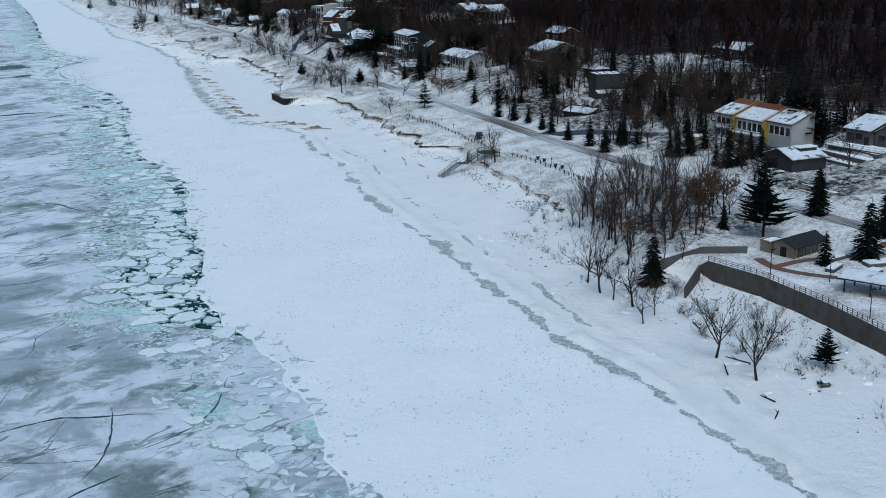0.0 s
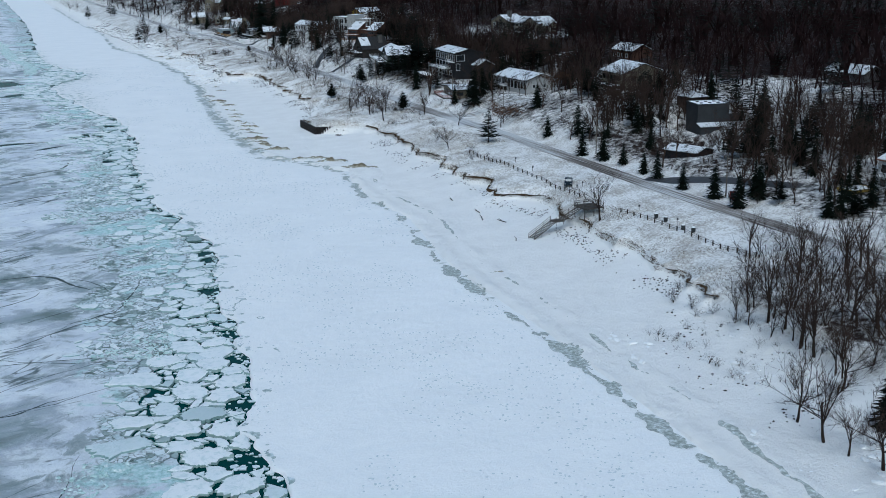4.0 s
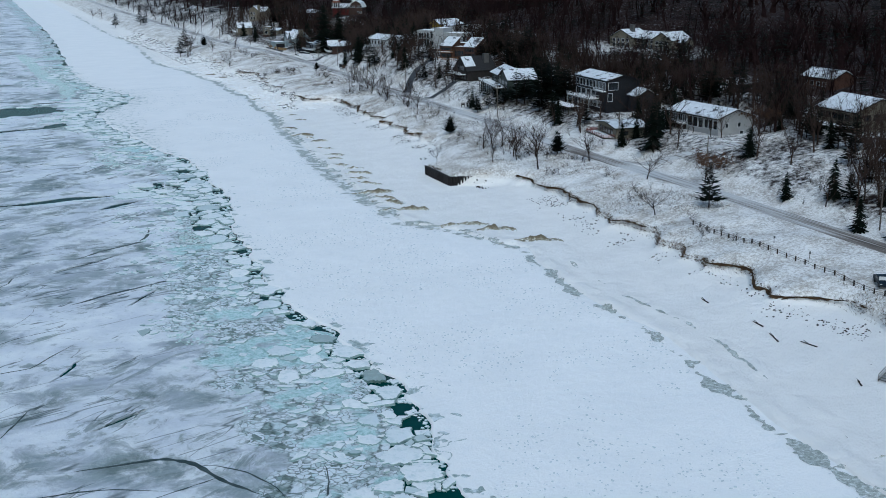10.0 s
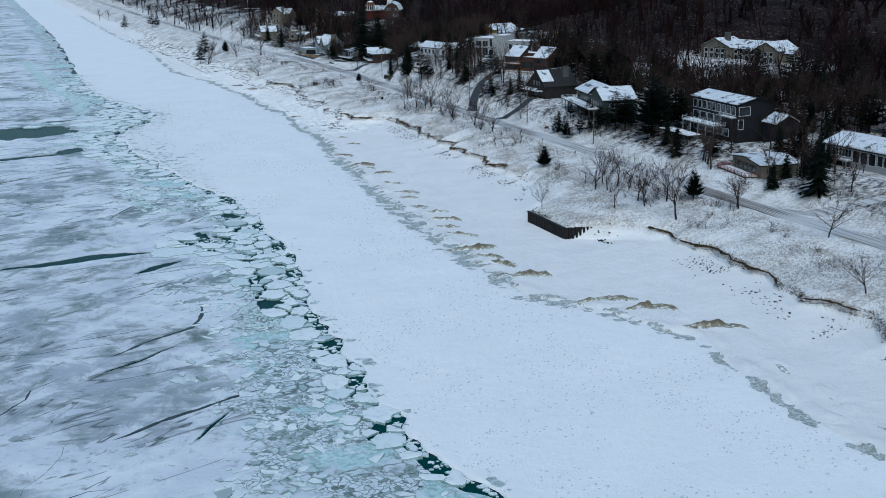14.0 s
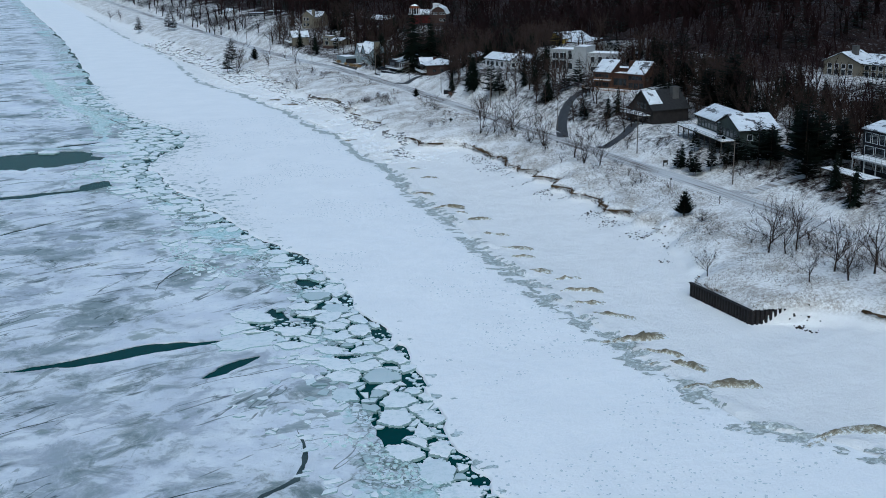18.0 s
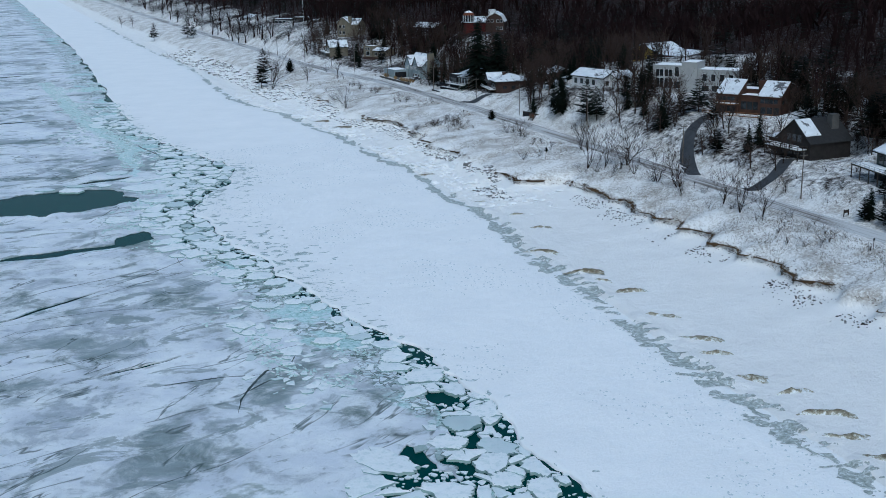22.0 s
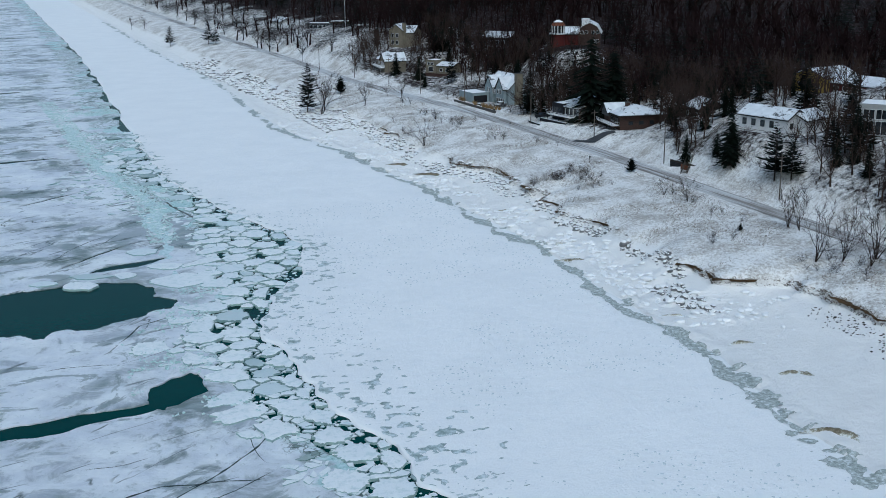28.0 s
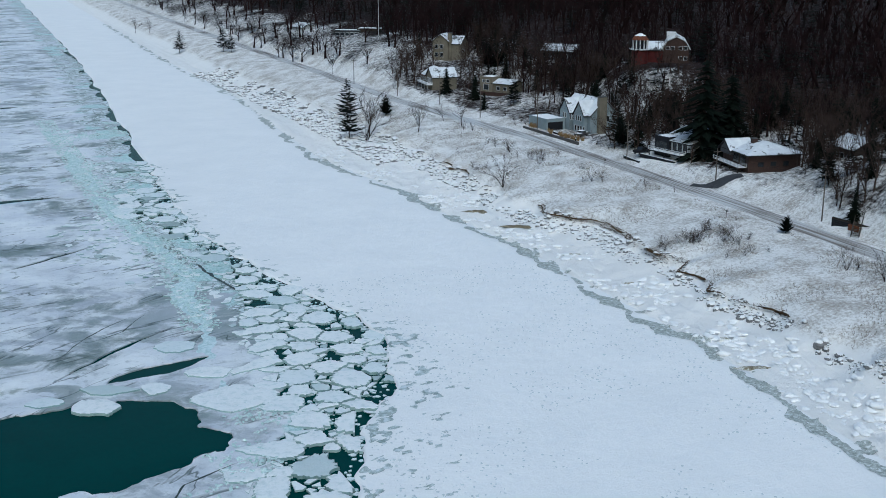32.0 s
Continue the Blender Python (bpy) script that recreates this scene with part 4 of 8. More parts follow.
STEEL = mottled("rusty_sheet_piling", (0.0054, 0.0045, 0.0054), (0.0158, 0.0126, 0.0126), 1.2, 0.7, 0.4, 0.05)
POLE_WOOD = mottled("pole_wood", (0.075, 0.062, 0.052), (0.14, 0.12, 0.1), 1.0)
GLASS = mottled("window_glass", (0.01, 0.013, 0.016), (0.022, 0.027, 0.032), 0.6, 0.06, 0.02, 0.01, 0.6)
PAVER = mottled("brick_paving", (0.1, 0.055, 0.035), (0.19, 0.11, 0.075), 1.0)
ASPHALT = mottled("wet_asphalt", (0.03, 0.031, 0.034), (0.065, 0.066, 0.07), 0.7, 0.6)
DRYGRASS = mottled("dry_grass", (0.17, 0.105, 0.045), (0.33, 0.22, 0.1), 2.0)
RUBBER = mottled("tyre_rubber", (0.012, 0.012, 0.012), (0.025, 0.025, 0.025), 3.0)
CARPAINT = mottled("dark_blue_paint", (0.006, 0.013, 0.021), (0.011, 0.020, 0.031), 0.5, 0.45, 0.02, 0.01, 0.12)
RUSTRAIL = mottled("red_wood_rail", (0.2, 0.06, 0.05), (0.3, 0.11, 0.09), 1.0)


def roof_snow_material():
    """Thin snow on a roof, melted through in patches."""
    n = Nodes("thin_roof_snow")
    col = n.ramp(n.noise(0.5, 5), [(0.3, (0.58, 0.60, 0.63)), (0.7, (0.74, 0.765, 0.79))])
    worn = n.ramp(n.noise(0.33, 7, 0.68), [(0.56, 0.0), (0.60, 1.0)])
    return n.done(n.mix(n.math("MULTIPLY", worn, 0.9), col, (0.05, 0.05, 0.055)), 0.8, n.noise(1.5, 5), 0.4, 0.15, spec=0.2)


ROOFSNOW = roof_snow_material()

BARNWOOD = mottled("dark_barn_wood", (0.010, 0.009, 0.009), (0.030, 0.026, 0.024), 0.7)


def mesh_part(name, verts, faces, mat, parent, label=""):
    """Faces of any size; the part is placed in its parent's own axes."""
    me = bpy.data.meshes.new(name)
    me.from_pydata([tuple(map(float, p)) for p in verts], [], [tuple(map(int, q)) for q in faces])
    me.materials.append(mat)
    me.update()
    ob = new(name, me)
    ob.parent = parent
    return tagged(ob, label) if label else ob


def box(a0, a1, b0, b1, z0, z1):
    v = [(a, b, z) for z in (z0, z1) for a, b in ((a0, b0), (a1, b0), (a1, b1), (a0, b1))]
    return v, [(3, 2, 1, 0), (4, 5, 6, 7), (0, 1, 5, 4), (1, 2, 6, 5), (2, 3, 7, 6), (3, 0, 4, 7)]


def prism(profile, lo, hi, axis):
    """A profile of (across, up) pushed along axis "a" (across is b) or "b" (across is a)."""
    n = len(profile)
    put = (lambda s, c, z: (s, c, z)) if axis == "a" else (lambda s, c, z: (c, s, z))
    v = [put(s, c, z) for s in (lo, hi) for c, z in profile]
    f = [tuple(range(n)), tuple(range(2 * n - 1, n - 1, -1))] + [(i, n + i, n + (i + 1) % n, (i + 1) % n) for i in range(n)]
    return v, f


def joined(*solids):
    v, f = [], []
    for sv, sf in solids:
        f += [tuple(i + len(v) for i in q) for q in sf]
        v += list(sv)
    return v, f


class House:
    """A building with its front from the corner left to the corner right; a runs along the front, b inwards, z up from the ground."""

    def __init__(self, name, label, left, right, ground, category="house", group=""):
        d = Vector((right[0] - left[0], right[1] - left[1], 0))
        self.length = d.length
        d.normalize()
        self.root = tagged(new(name), label, category, group)
        self.root.matrix_world = Matrix(((d.x, -d.y, 0, left[0]), (d.y, d.x, 0, left[1]), (0, 0, 1, ground), (0, 0, 0, 1)))

    def solid(self, name, solid, mat, label="", parent=None):
        return mesh_part(name, *solid, mat, parent or self.root, label)

    def roof_snow(self, name, profile, lo, hi, axis, mat, snow, inset=0.18):
        roof = self.solid("roof", prism(profile, lo, hi, axis), mat)
        if snow:
            self.solid("snow_cover", prism(snow, lo + inset, hi - inset, axis), ROOFSNOW, "fresh snow lying on the roof", roof)
        return roof

    def gable(self, a0, a1, b0, b1, eave, ridge, axis="a", wall=WHITE, roof=SHINGLE, over=0.5, base=-2.5, bare=0.0, back_bare=False):
        lo, hi, c0, c1 = (a0, a1, b0, b1) if axis == "a" else (b0, b1, a0, a1)
        mid = (c0 + c1) / 2
        self.solid("wall", prism([(c0, base), (c1, base), (c1, eave), (mid, ridge), (c0, eave)], lo, hi, axis), wall)
        k = (ridge - eave) / (mid - c0)
        e0, e1 = c0 - over, c1 + over
        z0 = eave - over * k
        t = 0.22
        prof = [(e0, z0 + 0.02), (mid, ridge + 0.02), (e1, z0 + 0.02), (e1, z0 + t), (mid, ridge + t), (e0, z0 + t)]
        s0 = e0 + 0.12
        zs = z0 + 0.12 * k
        top = mid if back_bare else e1 - 0.12
        m1 = mid - bare * (mid - s0)
        zm = ridge - bare * (ridge - zs)
        if back_bare:
            snow = [(s0, zs + t), (m1, zm + t), (m1, zm + t + 0.16), (s0, zs + t + 0.2)]
        else:
            snow = [(s0, zs + t), (mid, ridge + t), (top, zs + t), (top, zs + t + 0.2), (mid, ridge + t + 0.16), (s0, zs + t + 0.2)]
        return self.roof_snow("roof", prof, lo - over, hi + over, axis, roof, snow)

    def shed(self, a0, a1, b0, b1, front, back, wall=WHITE, roof=SHINGLE, over=0.4, base=-2.5, snow_to=1.0):
        self.solid("wall", prism([(b0, base), (b1, base), (b1, back), (b0, front)], a0, a1, "a"), wall)
        k = (back - front) / (b1 - b0)
        e0, e1 = b0 - over, b1 + over
        f0, f1 = front - over * k, back + over * k
        prof = [(e0, f0 + 0.02), (e1, f1 + 0.02), (e1, f1 + 0.25), (e0, f0 + 0.25)]
        g0, g1 = e0 + 0.12, e0 + 0.12 + (e1 - e0 - 0.24) * snow_to
        y0, y1 = f0 + 0.12 * k, f0 + (g1 - e0) * k
        snow = [(g0, y0 + 0.25), (g1, y1 + 0.25), (g1, y1 + 0.4), (g0, y0 + 0.45)]
        return self.roof_snow("roof", prof, a0 - over, a1 + over, "a", roof, snow)

    def flat(self, a0, a1, b0, b1, top, wall=WHITE, base=-2.5, rim=0.35):
        self.solid("wall", box(a0, a1, b0, b1, base, top), wall)
        roof = self.solid("parapet", joined(box(a0 - 0.1, a1 + 0.1, b0 - 0.1, b0 + 0.2, top, top + rim), box(a0 - 0.1, a1 + 0.1, b1 - 0.2, b1 + 0.1, top, top + rim), box(a0 - 0.1, a0 + 0.2, b0 + 0.2, b1 - 0.2, top, top + rim), box(a1 - 0.2, a1 + 0.1, b0 + 0.2, b1 - 0.2, top, top + rim)), wall)
        self.solid("snow_cover", box(a0 + 0.2, a1 - 0.2, b0 + 0.2, b1 - 0.2, top + 0.004, top + rim * 0.8), SNOW, "snow lying on the flat roof", roof)

    def hip(self, a0, a1, b0, b1, eave, ridge, wall=WHITE, roof=SHINGLE, over=0.6, base=-2.5, cut=0.5):
        self.solid("wall", box(a0, a1, b0, b1, base, eave), wall)
        m = (b0 + b1) / 2
        h = (b1 - b0) / 2 * cut * 2

        def cap(o, lift):
            v = [(a0 - o, b0 - o, eave + lift), (a1 + o, b0 - o, eave + lift), (a1 + o, b1 + o, eave + lift), (a0 - o, b1 + o, eave + lift), (a0 + h, m, ridge + lift), (a1 - h, m, ridge + lift), (a0 - o, b0 - o, eave + lift - 0.18), (a1 + o, b0 - o, eave + lift - 0.18), (a1 + o, b1 + o, eave + lift - 0.18), (a0 - o, b1 + o, eave + lift - 0.18)]
            return v, [(0, 1, 5, 4), (1, 2, 5), (2, 3, 4, 5), (3, 0, 4), (6, 7, 1, 0), (7, 8, 2, 1), (8, 9, 3, 2), (9, 6, 0, 3), (9, 8, 7, 6)]

        r = self.solid("roof", cap(over, 0.2), roof)
        self.solid("snow_cover", cap(over - 0.2, 0.36), ROOFSNOW, "fresh snow lying on the roof", r)

    def window(self, face, at, along, z, w, h, frame=TRIM, bars=0, rim=0.1):
        """A window on the front (face "b", the wall at b = at) or on the end (face "a", the wall at a = at)."""
        out = -1 if face == "b" else 1

        def bit(u0, u1, z0, z1, d0, d1):
            d0, d1 = sorted((at + out * d0, at + out * d1))
            return box(u0, u1, d0, d1, z0, z1) if face == "b" else box(d0, d1, u0, u1, z0, z1)

        u0, u1, z1 = along, along + w, z + h
        rails = [bit(u0, u1, z, z + rim, -0.05, 0.07), bit(u0, u1, z1 - rim, z1, -0.05, 0.07), bit(u0, u0 + rim, z + rim, z1 - rim, -0.05, 0.07), bit(u1 - rim, u1, z + rim, z1 - rim, -0.05, 0.07)]
        for i in range(bars):
            m = u0 + (i + 1) * w / (bars + 1)
            rails.append(bit(m - rim / 2, m + rim / 2, z + rim, z1 - rim, -0.05, 0.06))
        win = self.solid("window", joined(*rails), frame)
        self.solid("pane", bit(u0 + rim, u1 - rim, z + rim, z1 - rim, -0.05, 0.025), GLASS, "", win)

    def windows(self, face, at, start, z, w, h, gap, count, frame=TRIM, bars=0, rim=0.1):
        for i in range(count):
            self.window(face, at, start + i * (w + gap), z, w, h, frame, bars, rim)

    def door(self, face, at, along, z, w, h, mat):
        out = -1 if face == "b" else 1
        d0, d1 = sorted((at, at + out * 0.06))
        solid = box(along, along + w, d0, d1, z, z + h) if face == "b" else box(d0, d1, along, along + w, z, z + h)
        self.solid("door", solid, mat)

    def deck(self, a0, a1, b0, b1, z, mat=DECK, rail=TRIM, sides="fr", legs=True, snow=True, high=1.0, slats=False):
        deck = self.solid("deck", box(a0, a1, b0, b1, z - 0.25, z), mat)
        if snow:
            self.solid("snow_cover", box(a0 + 0.15, a1 - 0.1, b0 + 0.15, b1 - 0.05, z, z + 0.14), SNOW, "snow lying on the deck", deck)
        runs = []
        if "f" in sides:
            runs.append((a0, b0, a1, b0))
        if "r" in sides:
            runs.append((a1, b0, a1, b1))
        if "l" in sides:
            runs.append((a0, b0, a0, b1))
        if rail is not None:
            for x0, y0, x1, y1 in runs:
                n = max(1, round(math.hypot(x1 - x0, y1 - y0) / 2.0))
                for i in range(n + 1):
                    x, y = x0 + (x1 - x0) * i / n, y0 + (y1 - y0) * i / n
                    self.solid("rail_post", box(x - 0.06, x + 0.06, y - 0.06, y + 0.06, z, z + high), rail, "", deck)
                for h in (high, high * 0.66, high * 0.33) if slats else (high, high * 0.5):
                    self.solid("rail", box(min(x0, x1) - 0.05, max(x0, x1) + 0.05, min(y0, y1) - 0.05, max(y0, y1) + 0.05, z + h - 0.06, z + h + 0.04), rail, "", deck)
        if legs:
            n = max(2, round((a1 - a0) / 3.5))
            for i in range(n):
                x = a0 + 0.2 + (a1 - a0 - 0.4) * i / (n - 1)
                self.solid("leg", box(x - 0.1, x + 0.1, b0 + 0.1, b0 + 0.3, -2.5, z - 0.25), mat, "", deck)
        return deck

    def chimney(self, a, b, w, d, z0, z1, mat=BRICK):
        c = self.solid("chimney", box(a, a + w, b, b + d, z0, z1), mat)
        self.solid("cap", box(a - 0.1, a + w + 0.1, b - 0.1, b + d + 0.1, z1, z1 + 0.15), BLOCK, "", c)


# ---- the houses along the dune ----
# three joined units with ochre walls
h = House("townhouse_row", "white and ochre townhouse row with snowy rust-edged roofs", (191.1, 268.2), (193.9, 239.0), 11.3)
h.shed(0, 7, 0, 8.5, 7.0, 10.0, WHITE, RUST, 0.4, -2.5, 0.66)
h.shed(7.2, 17.4, 1.2, 9.5, 6.4, 9.6, WHITE, RUST, 0.4, -2.5, 0.68)
h.shed(17.6, 26.5, 3.0, 11, 6.6, 9.8, WHITE, RUST, 0.4, -2.5, 0.8)
h.solid("side_wall", prism([(-0.3, -2), (9, -2), (9, 10.4), (8.5, 10.4), (-0.3, 7.4)], 7.0, 7.2, "a"), YELLOW, "ochre party wall")
h.solid("side_wall", prism([(1.0, -2), (10, -2), (10, 10.0), (9.5, 10.0), (1.0, 6.9)], 17.4, 17.6, "a"), YELLOW, "ochre party wall")
h.windows("b", 0, 0.8, 4.2, 1.7, 2.0, 0.2, 3)
h.windows("b", 0, 0.8, 0.9, 1.7, 2.0, 0.2, 3)
h.windows("b", 1.2, 7.8, 3.4, 1.8, 2.4, 0.15, 5)
h.windows("b", 3.0, 18.3, 3.4, 1.8, 2.4, 0.2, 4)
h.deck(0, 7, -1.8, 0, 3.6, WHITE, TRIM, "fr", False)
h.deck(0, 7, -1.8, 0, 0.5, WHITE, TRIM, "fr", False)
h.deck(7.2, 17.4, -0.8, 1.2, 2.8, WHITE, TRIM, "fr", False)
h.flat(-4.5, 0.5, -7.5, -1.0, 0.4, YELLOW)
h.window("b", -7.5, -4.0, -1.2, 3.6, 1.2)
h.shed(-1.5, 0.0, 0.5, 8, 4.6, 6.8, WHITE, SHINGLE)

h = House("garage", "low grey gabled garage with a snow-covered roof", (183.6, 236.0), (183.8, 225.0), 9.6, "garage")
h.gable(0, 11, 0, 10.4, 3.0, 4.9, "b", SLATE, SHINGLE, 0.5)
h.solid("roof_box", box(5.6, 8.2, 4.5, 9.6, 3.5, 5.2), SLATE)
h.solid("snow_cover", box(5.4, 8.4, 4.2, 9.8, 5.2, 5.45), SNOW, "snow on the roof box")
h.door("b", 0, 1.6, -0.2, 3.6, 2.3, BLACK)

h = House("terrace_house", "grey lake house above snowy terraces with glass rails", (208.2, 235.0), (211.0, 220.0), 13.6)
h.shed(0, 7.5, 0, 8, 3.8, 6.2, GREY, SHINGLE, 0.7)
h.gable(8, 15, 1.5, 9, 3.4, 5.6, "b", GREY, SHINGLE, 0.5)
h.windows("b", 0, 0.6, 0.6, 2.2, 2.3, 0.3, 2, SLATE)
h.windows("b", 1.5, 9, 0.6, 2.0, 2.3, 0.4, 2, SLATE)
h.door("b", 0, 5.8, 0, 1.4, 2.2, BLACK)
h.deck(-1.5, 16, -6, 1.0, 0.0, BLOCK, TRIM, "flr", False)

h = House("tower_house", "dark slate box house with skylights in its snowy roof", (199.4, 350.7), (208.8, 348.8), 11.4)
h.flat(0, 9.6, 0, 8.5, 8.4, SLATE)
for i in range(3):
    for j in range(2):
        h.solid("skylight", box(1.6 + 2.6 * i, 2.3 + 2.6 * i, 2.0 + 3 * j, 2.7 + 3 * j, 8.4, 8.9), SLATE)
h.flat(9.8, 13.5, 1.0, 8.0, 5.2, SLATE)
h.solid("chimney", box(10.6, 12.2, 5.5, 7.2, 5.0, 8.2), SLATE)
h.windows("a", 9.6, 1.0, 3.2, 1.5, 1.7, 0.4, 3, SLATE)
h.windows("b", 1.0, 10.2, 1.6, 1.2, 2.2, 0.3, 2, SLATE)
h.shed(-0.3, 13.0, -3.2, 0, 2.3, 3.0, SLATE, SHINGLE, 0.2)
h.deck(-4, 13, -6.5, -3.3, -0.6, DECK, BROWN, "fr")
h.deck(-2, 14, -9.5, -6.6, -2.0, DECK, BROWN, "fr")

h = House("hut", "small brown hut with a snowy pyramid roof", (205.2, 370.5), (205.6, 363.5), 17.4, "hut")
h.hip(0, 7, 0, 6, 2.6, 4.0, BROWN, SHINGLE, 0.6, -2.5, 0.85)
h = House("gazebo", "small octagonal garden gazebo with a snowy roof", (190.3, 381.5), (190.3, 377.3), 13.6, "gazebo")
h.hip(0, 4.2, 0, 4.2, 1.0, 1.1, BROWN, BROWN, 0.05, -1, 0.9)
for a in (0.1, 2.1, 4.1):
    for b in (0.1, 4.1):
        h.solid("post", box(a - 0.08, a + 0.08, b - 0.08, b + 0.08, 0.9, 2.6), BROWN)
h.hip(0, 4.2, 0, 4.2, 2.6, 3.8, BROWN, SHINGLE, 0.5, 2.5, 0.9)
h = House("garage", "dark wooden garage with a snowy gable roof beside the road", (180.4, 338.5), (184.5, 328.5), 7.8, "garage")
h.gable(0, 10.8, 0, 8, 2.5, 3.6, "a", BLACK, SHINGLE, 0.4)

h = House("dune_house", "tan wooden house with a broad snowy gable roof", (210.2, 425.6), (209.6, 410.0), 17.2)
h.gable(0, 15.6, 0, 16, 5.4, 8.4, "a", TAN, SHINGLE, 0.7)
h.windows("b", 0, 1.0, 2.8, 2.2, 1.7, 0.4, 5, BROWN)
h.windows("a", 15.6, 3.0, 2.8, 2.0, 1.7, 1.0, 3, BROWN)
h.deck(-2, 15.6, -4.5, 0, 1.4, BROWN, BROWN, "frl")
h.solid("lower_storey", box(0, 15.6, -0.4, 0, -2.5, 1.1), CEDAR)

h = House("black_house", "black three-storey house with white-framed windows and balconies", (184.4, 517.6), (183.5, 494.9), 13.6)
h.gable(0, 22.6, 0, 12, 10.2, 11.8, "a", BLACK, BLACK, 0.5, -2.5, 0.1, True)
h.windows("b", 0, 0.8, 7.3, 1.9, 2.4, 0.5, 9)
h.windows("b", 0, 0.8, 4.4, 3.2, 2.2, 0.5, 4)
h.windows("b", 0, 1.4, 1.2, 2.6, 2.2, 0.4, 6)
h.window("a", 22.6, 0.5, 7.2, 3.6, 2.5)
h.window("a", 22.6, 0.4, 3.6, 1.7, 2.7)
h.deck(1.2, 17.4, -3.8, 0, 4.1, WHITE, TRIM, "fr", True)
h.deck(16.4, 22.4, -1.6, 0, 6.9, WHITE, TRIM, "f", False)
h.deck(-4, 12, -8.5, -4.0, 1.0, BROWN, None, "f")
h.gable(26, 32, 6, 13, 6.0, 8.0, "a", BLACK, SHINGLE)

h = House("cottage", "low tan cottage with a flat snowy roof and red-railed deck", (173.6, 482.5), (171.2, 467.5), 9.6, "cottage")
h.gable(0, 15.2, 0, 10, 3.6, 4.5, "b", TAN, SHINGLE, 0.9)
h.windows("b", 0, 1.5, 1.2, 2.0, 1.8, 0.3, 5, BROWN)
h.window("a", 15.2, 1.5, 1.4, 2.4, 1.3, BROWN)
h.deck(-1, 14, -3.6, 0, 0.7, DECK, RUSTRAIL, "frl", True, True, 0.9, True)
h.solid("deck_skirt", box(-0.9, 13.9, -3.5, -3.4, -2.5, 0.4), TAN)

h = House("white_house", "long white house with a glazed porch and snowy roof", (186.6, 463.4), (188.2, 440.4), 13.6)
h.gable(0, 23, 0, 12.5, 4.8, 6.9, "a", WHITE, SHINGLE, 0.7)
h.windows("b", 0, 0.6, 2.3, 4.0, 2.0, 0.15, 2, TRIM, 3)
h.windows("b", 0, 9.2, 1.4, 2.2, 2.9, 0.3, 3)
h.windows("b", 0, 16.9, 1.6, 1.7, 2.6, 0.3, 3)
h.windows("b", 0, 1.4, -0.6, 2.0, 2.2, 0.6, 3, BROWN)
h.windows("a", 23, 2.5, 2.0, 1.2, 1.4, 3.2, 2)
h.windows("a", 23, 7.8, -0.4, 1.4, 1.3, 2.6, 2)
h.deck(0, 9, -1.8, 0, 1.8, WHITE, TRIM, "f", True)

h = House("green_house", "grey-green house with snowy low roofs over a dark deck", (181.3, 581.0), (175.6, 552.6), 12.6)
h.gable(0, 16, 0.5, 11, 6.6, 9.0, "a", GREEN, SHINGLE, 0.9, -2.5, 0.08)
h.gable(15, 29, 0, 10.5, 6.4, 9.4, "b", GREEN, SHINGLE, 0.8)
h.windows("b", 0.5, 0.8, 3.7, 1.9, 2.4, 0.25, 7, GREEN)
h.windows("b", 0, 16, 3.7, 1.9, 2.2, 0.4, 5, GREEN)
h.deck(-3, 27, -4.2, 0.4, 3.3, DECK, TRIM, "fl", True, True, 0.9)
# black panel added below the deck for the shade there
h.solid("under_storey", box(0, 28, 0.2, 0.45, -2.5, 3.0), BLACK)
h.windows("a", 29, 2, 3.6, 1.6, 1.6, 1.4, 2)
h.flat(31, 39, 9, 16, 2.2, BROWN)

h = House("barn_house", "dark weathered house with a steep snow-streaked gable", (180.0, 614.5), (180.6, 602.5), 13.2)
h.gable(0, 12, 0, 13, 4.4, 9.4, "b", BARNWOOD, SHINGLE, 0.5, -2.5, 0.75, True)
h.solid("snow_cover", prism([(6.3, 9.42), (10.6, 5.84), (10.6, 6.0), (6.3, 9.6)], -0.3, 4.5, "b"), ROOFSNOW, "snow left on part of the roof")
h.windows("b", 0, 3.4, 4.0, 1.6, 2.0, 0.3, 3, BROWN)
h.windows("b", 0, 1.5, 0.6, 2.0, 2.2, 0.4, 4, BROWN)
h.deck(-1.5, 11, -3.0, 0, 2.6, BROWN, BROWN, "frl")
h.solid("snow_cover", box(-1.3, 10.8, -2.9, -2.6, 3.6, 3.75), SNOW, "snow along the deck rail")
h.shed(-5.5, 0, 2, 9, 3.4, 4.6, BROWN, SHINGLE)
h.chimney(7.5, 9, 1.8, 2.2, 5, 10.4, BLOCK)

h = House("cedar_house", "brown cedar house with two snowy shed-roofed wings", (190.3, 656.4), (200.6, 640.2), 17.6)
h.shed(0, 6.6, 0, 6.5, 5.6, 9.0, CEDAR, CEDAR, 0.3)
h.shed(12.6, 19.2, 0, 6.5, 5.5, 9.0, CEDAR, CEDAR, 0.3)
h.flat(6.6, 12.6, 1.5, 9, 5.2, CEDAR)
h.solid("chimney", box(10.4, 12.0, 6, 8, 5, 9.4), CEDAR)
h.flat(0.5, 18.5, 6.6, 13, 6.4, CEDAR)
h.windows("b", 0, 0.6, 3.8, 5.2, 1.3, 0.3, 1, CEDAR, 3)
h.windows("b", 0, 13.2, 3.6, 5.2, 1.5, 0.3, 1, CEDAR, 3)
h.windows("b", 1.5, 7, 1.4, 1.7, 2.4, 0.1, 3, BROWN)
h.windows("b", 0, 0.8, 0.4, 2.4, 2.0, 0.3, 2, BROWN)
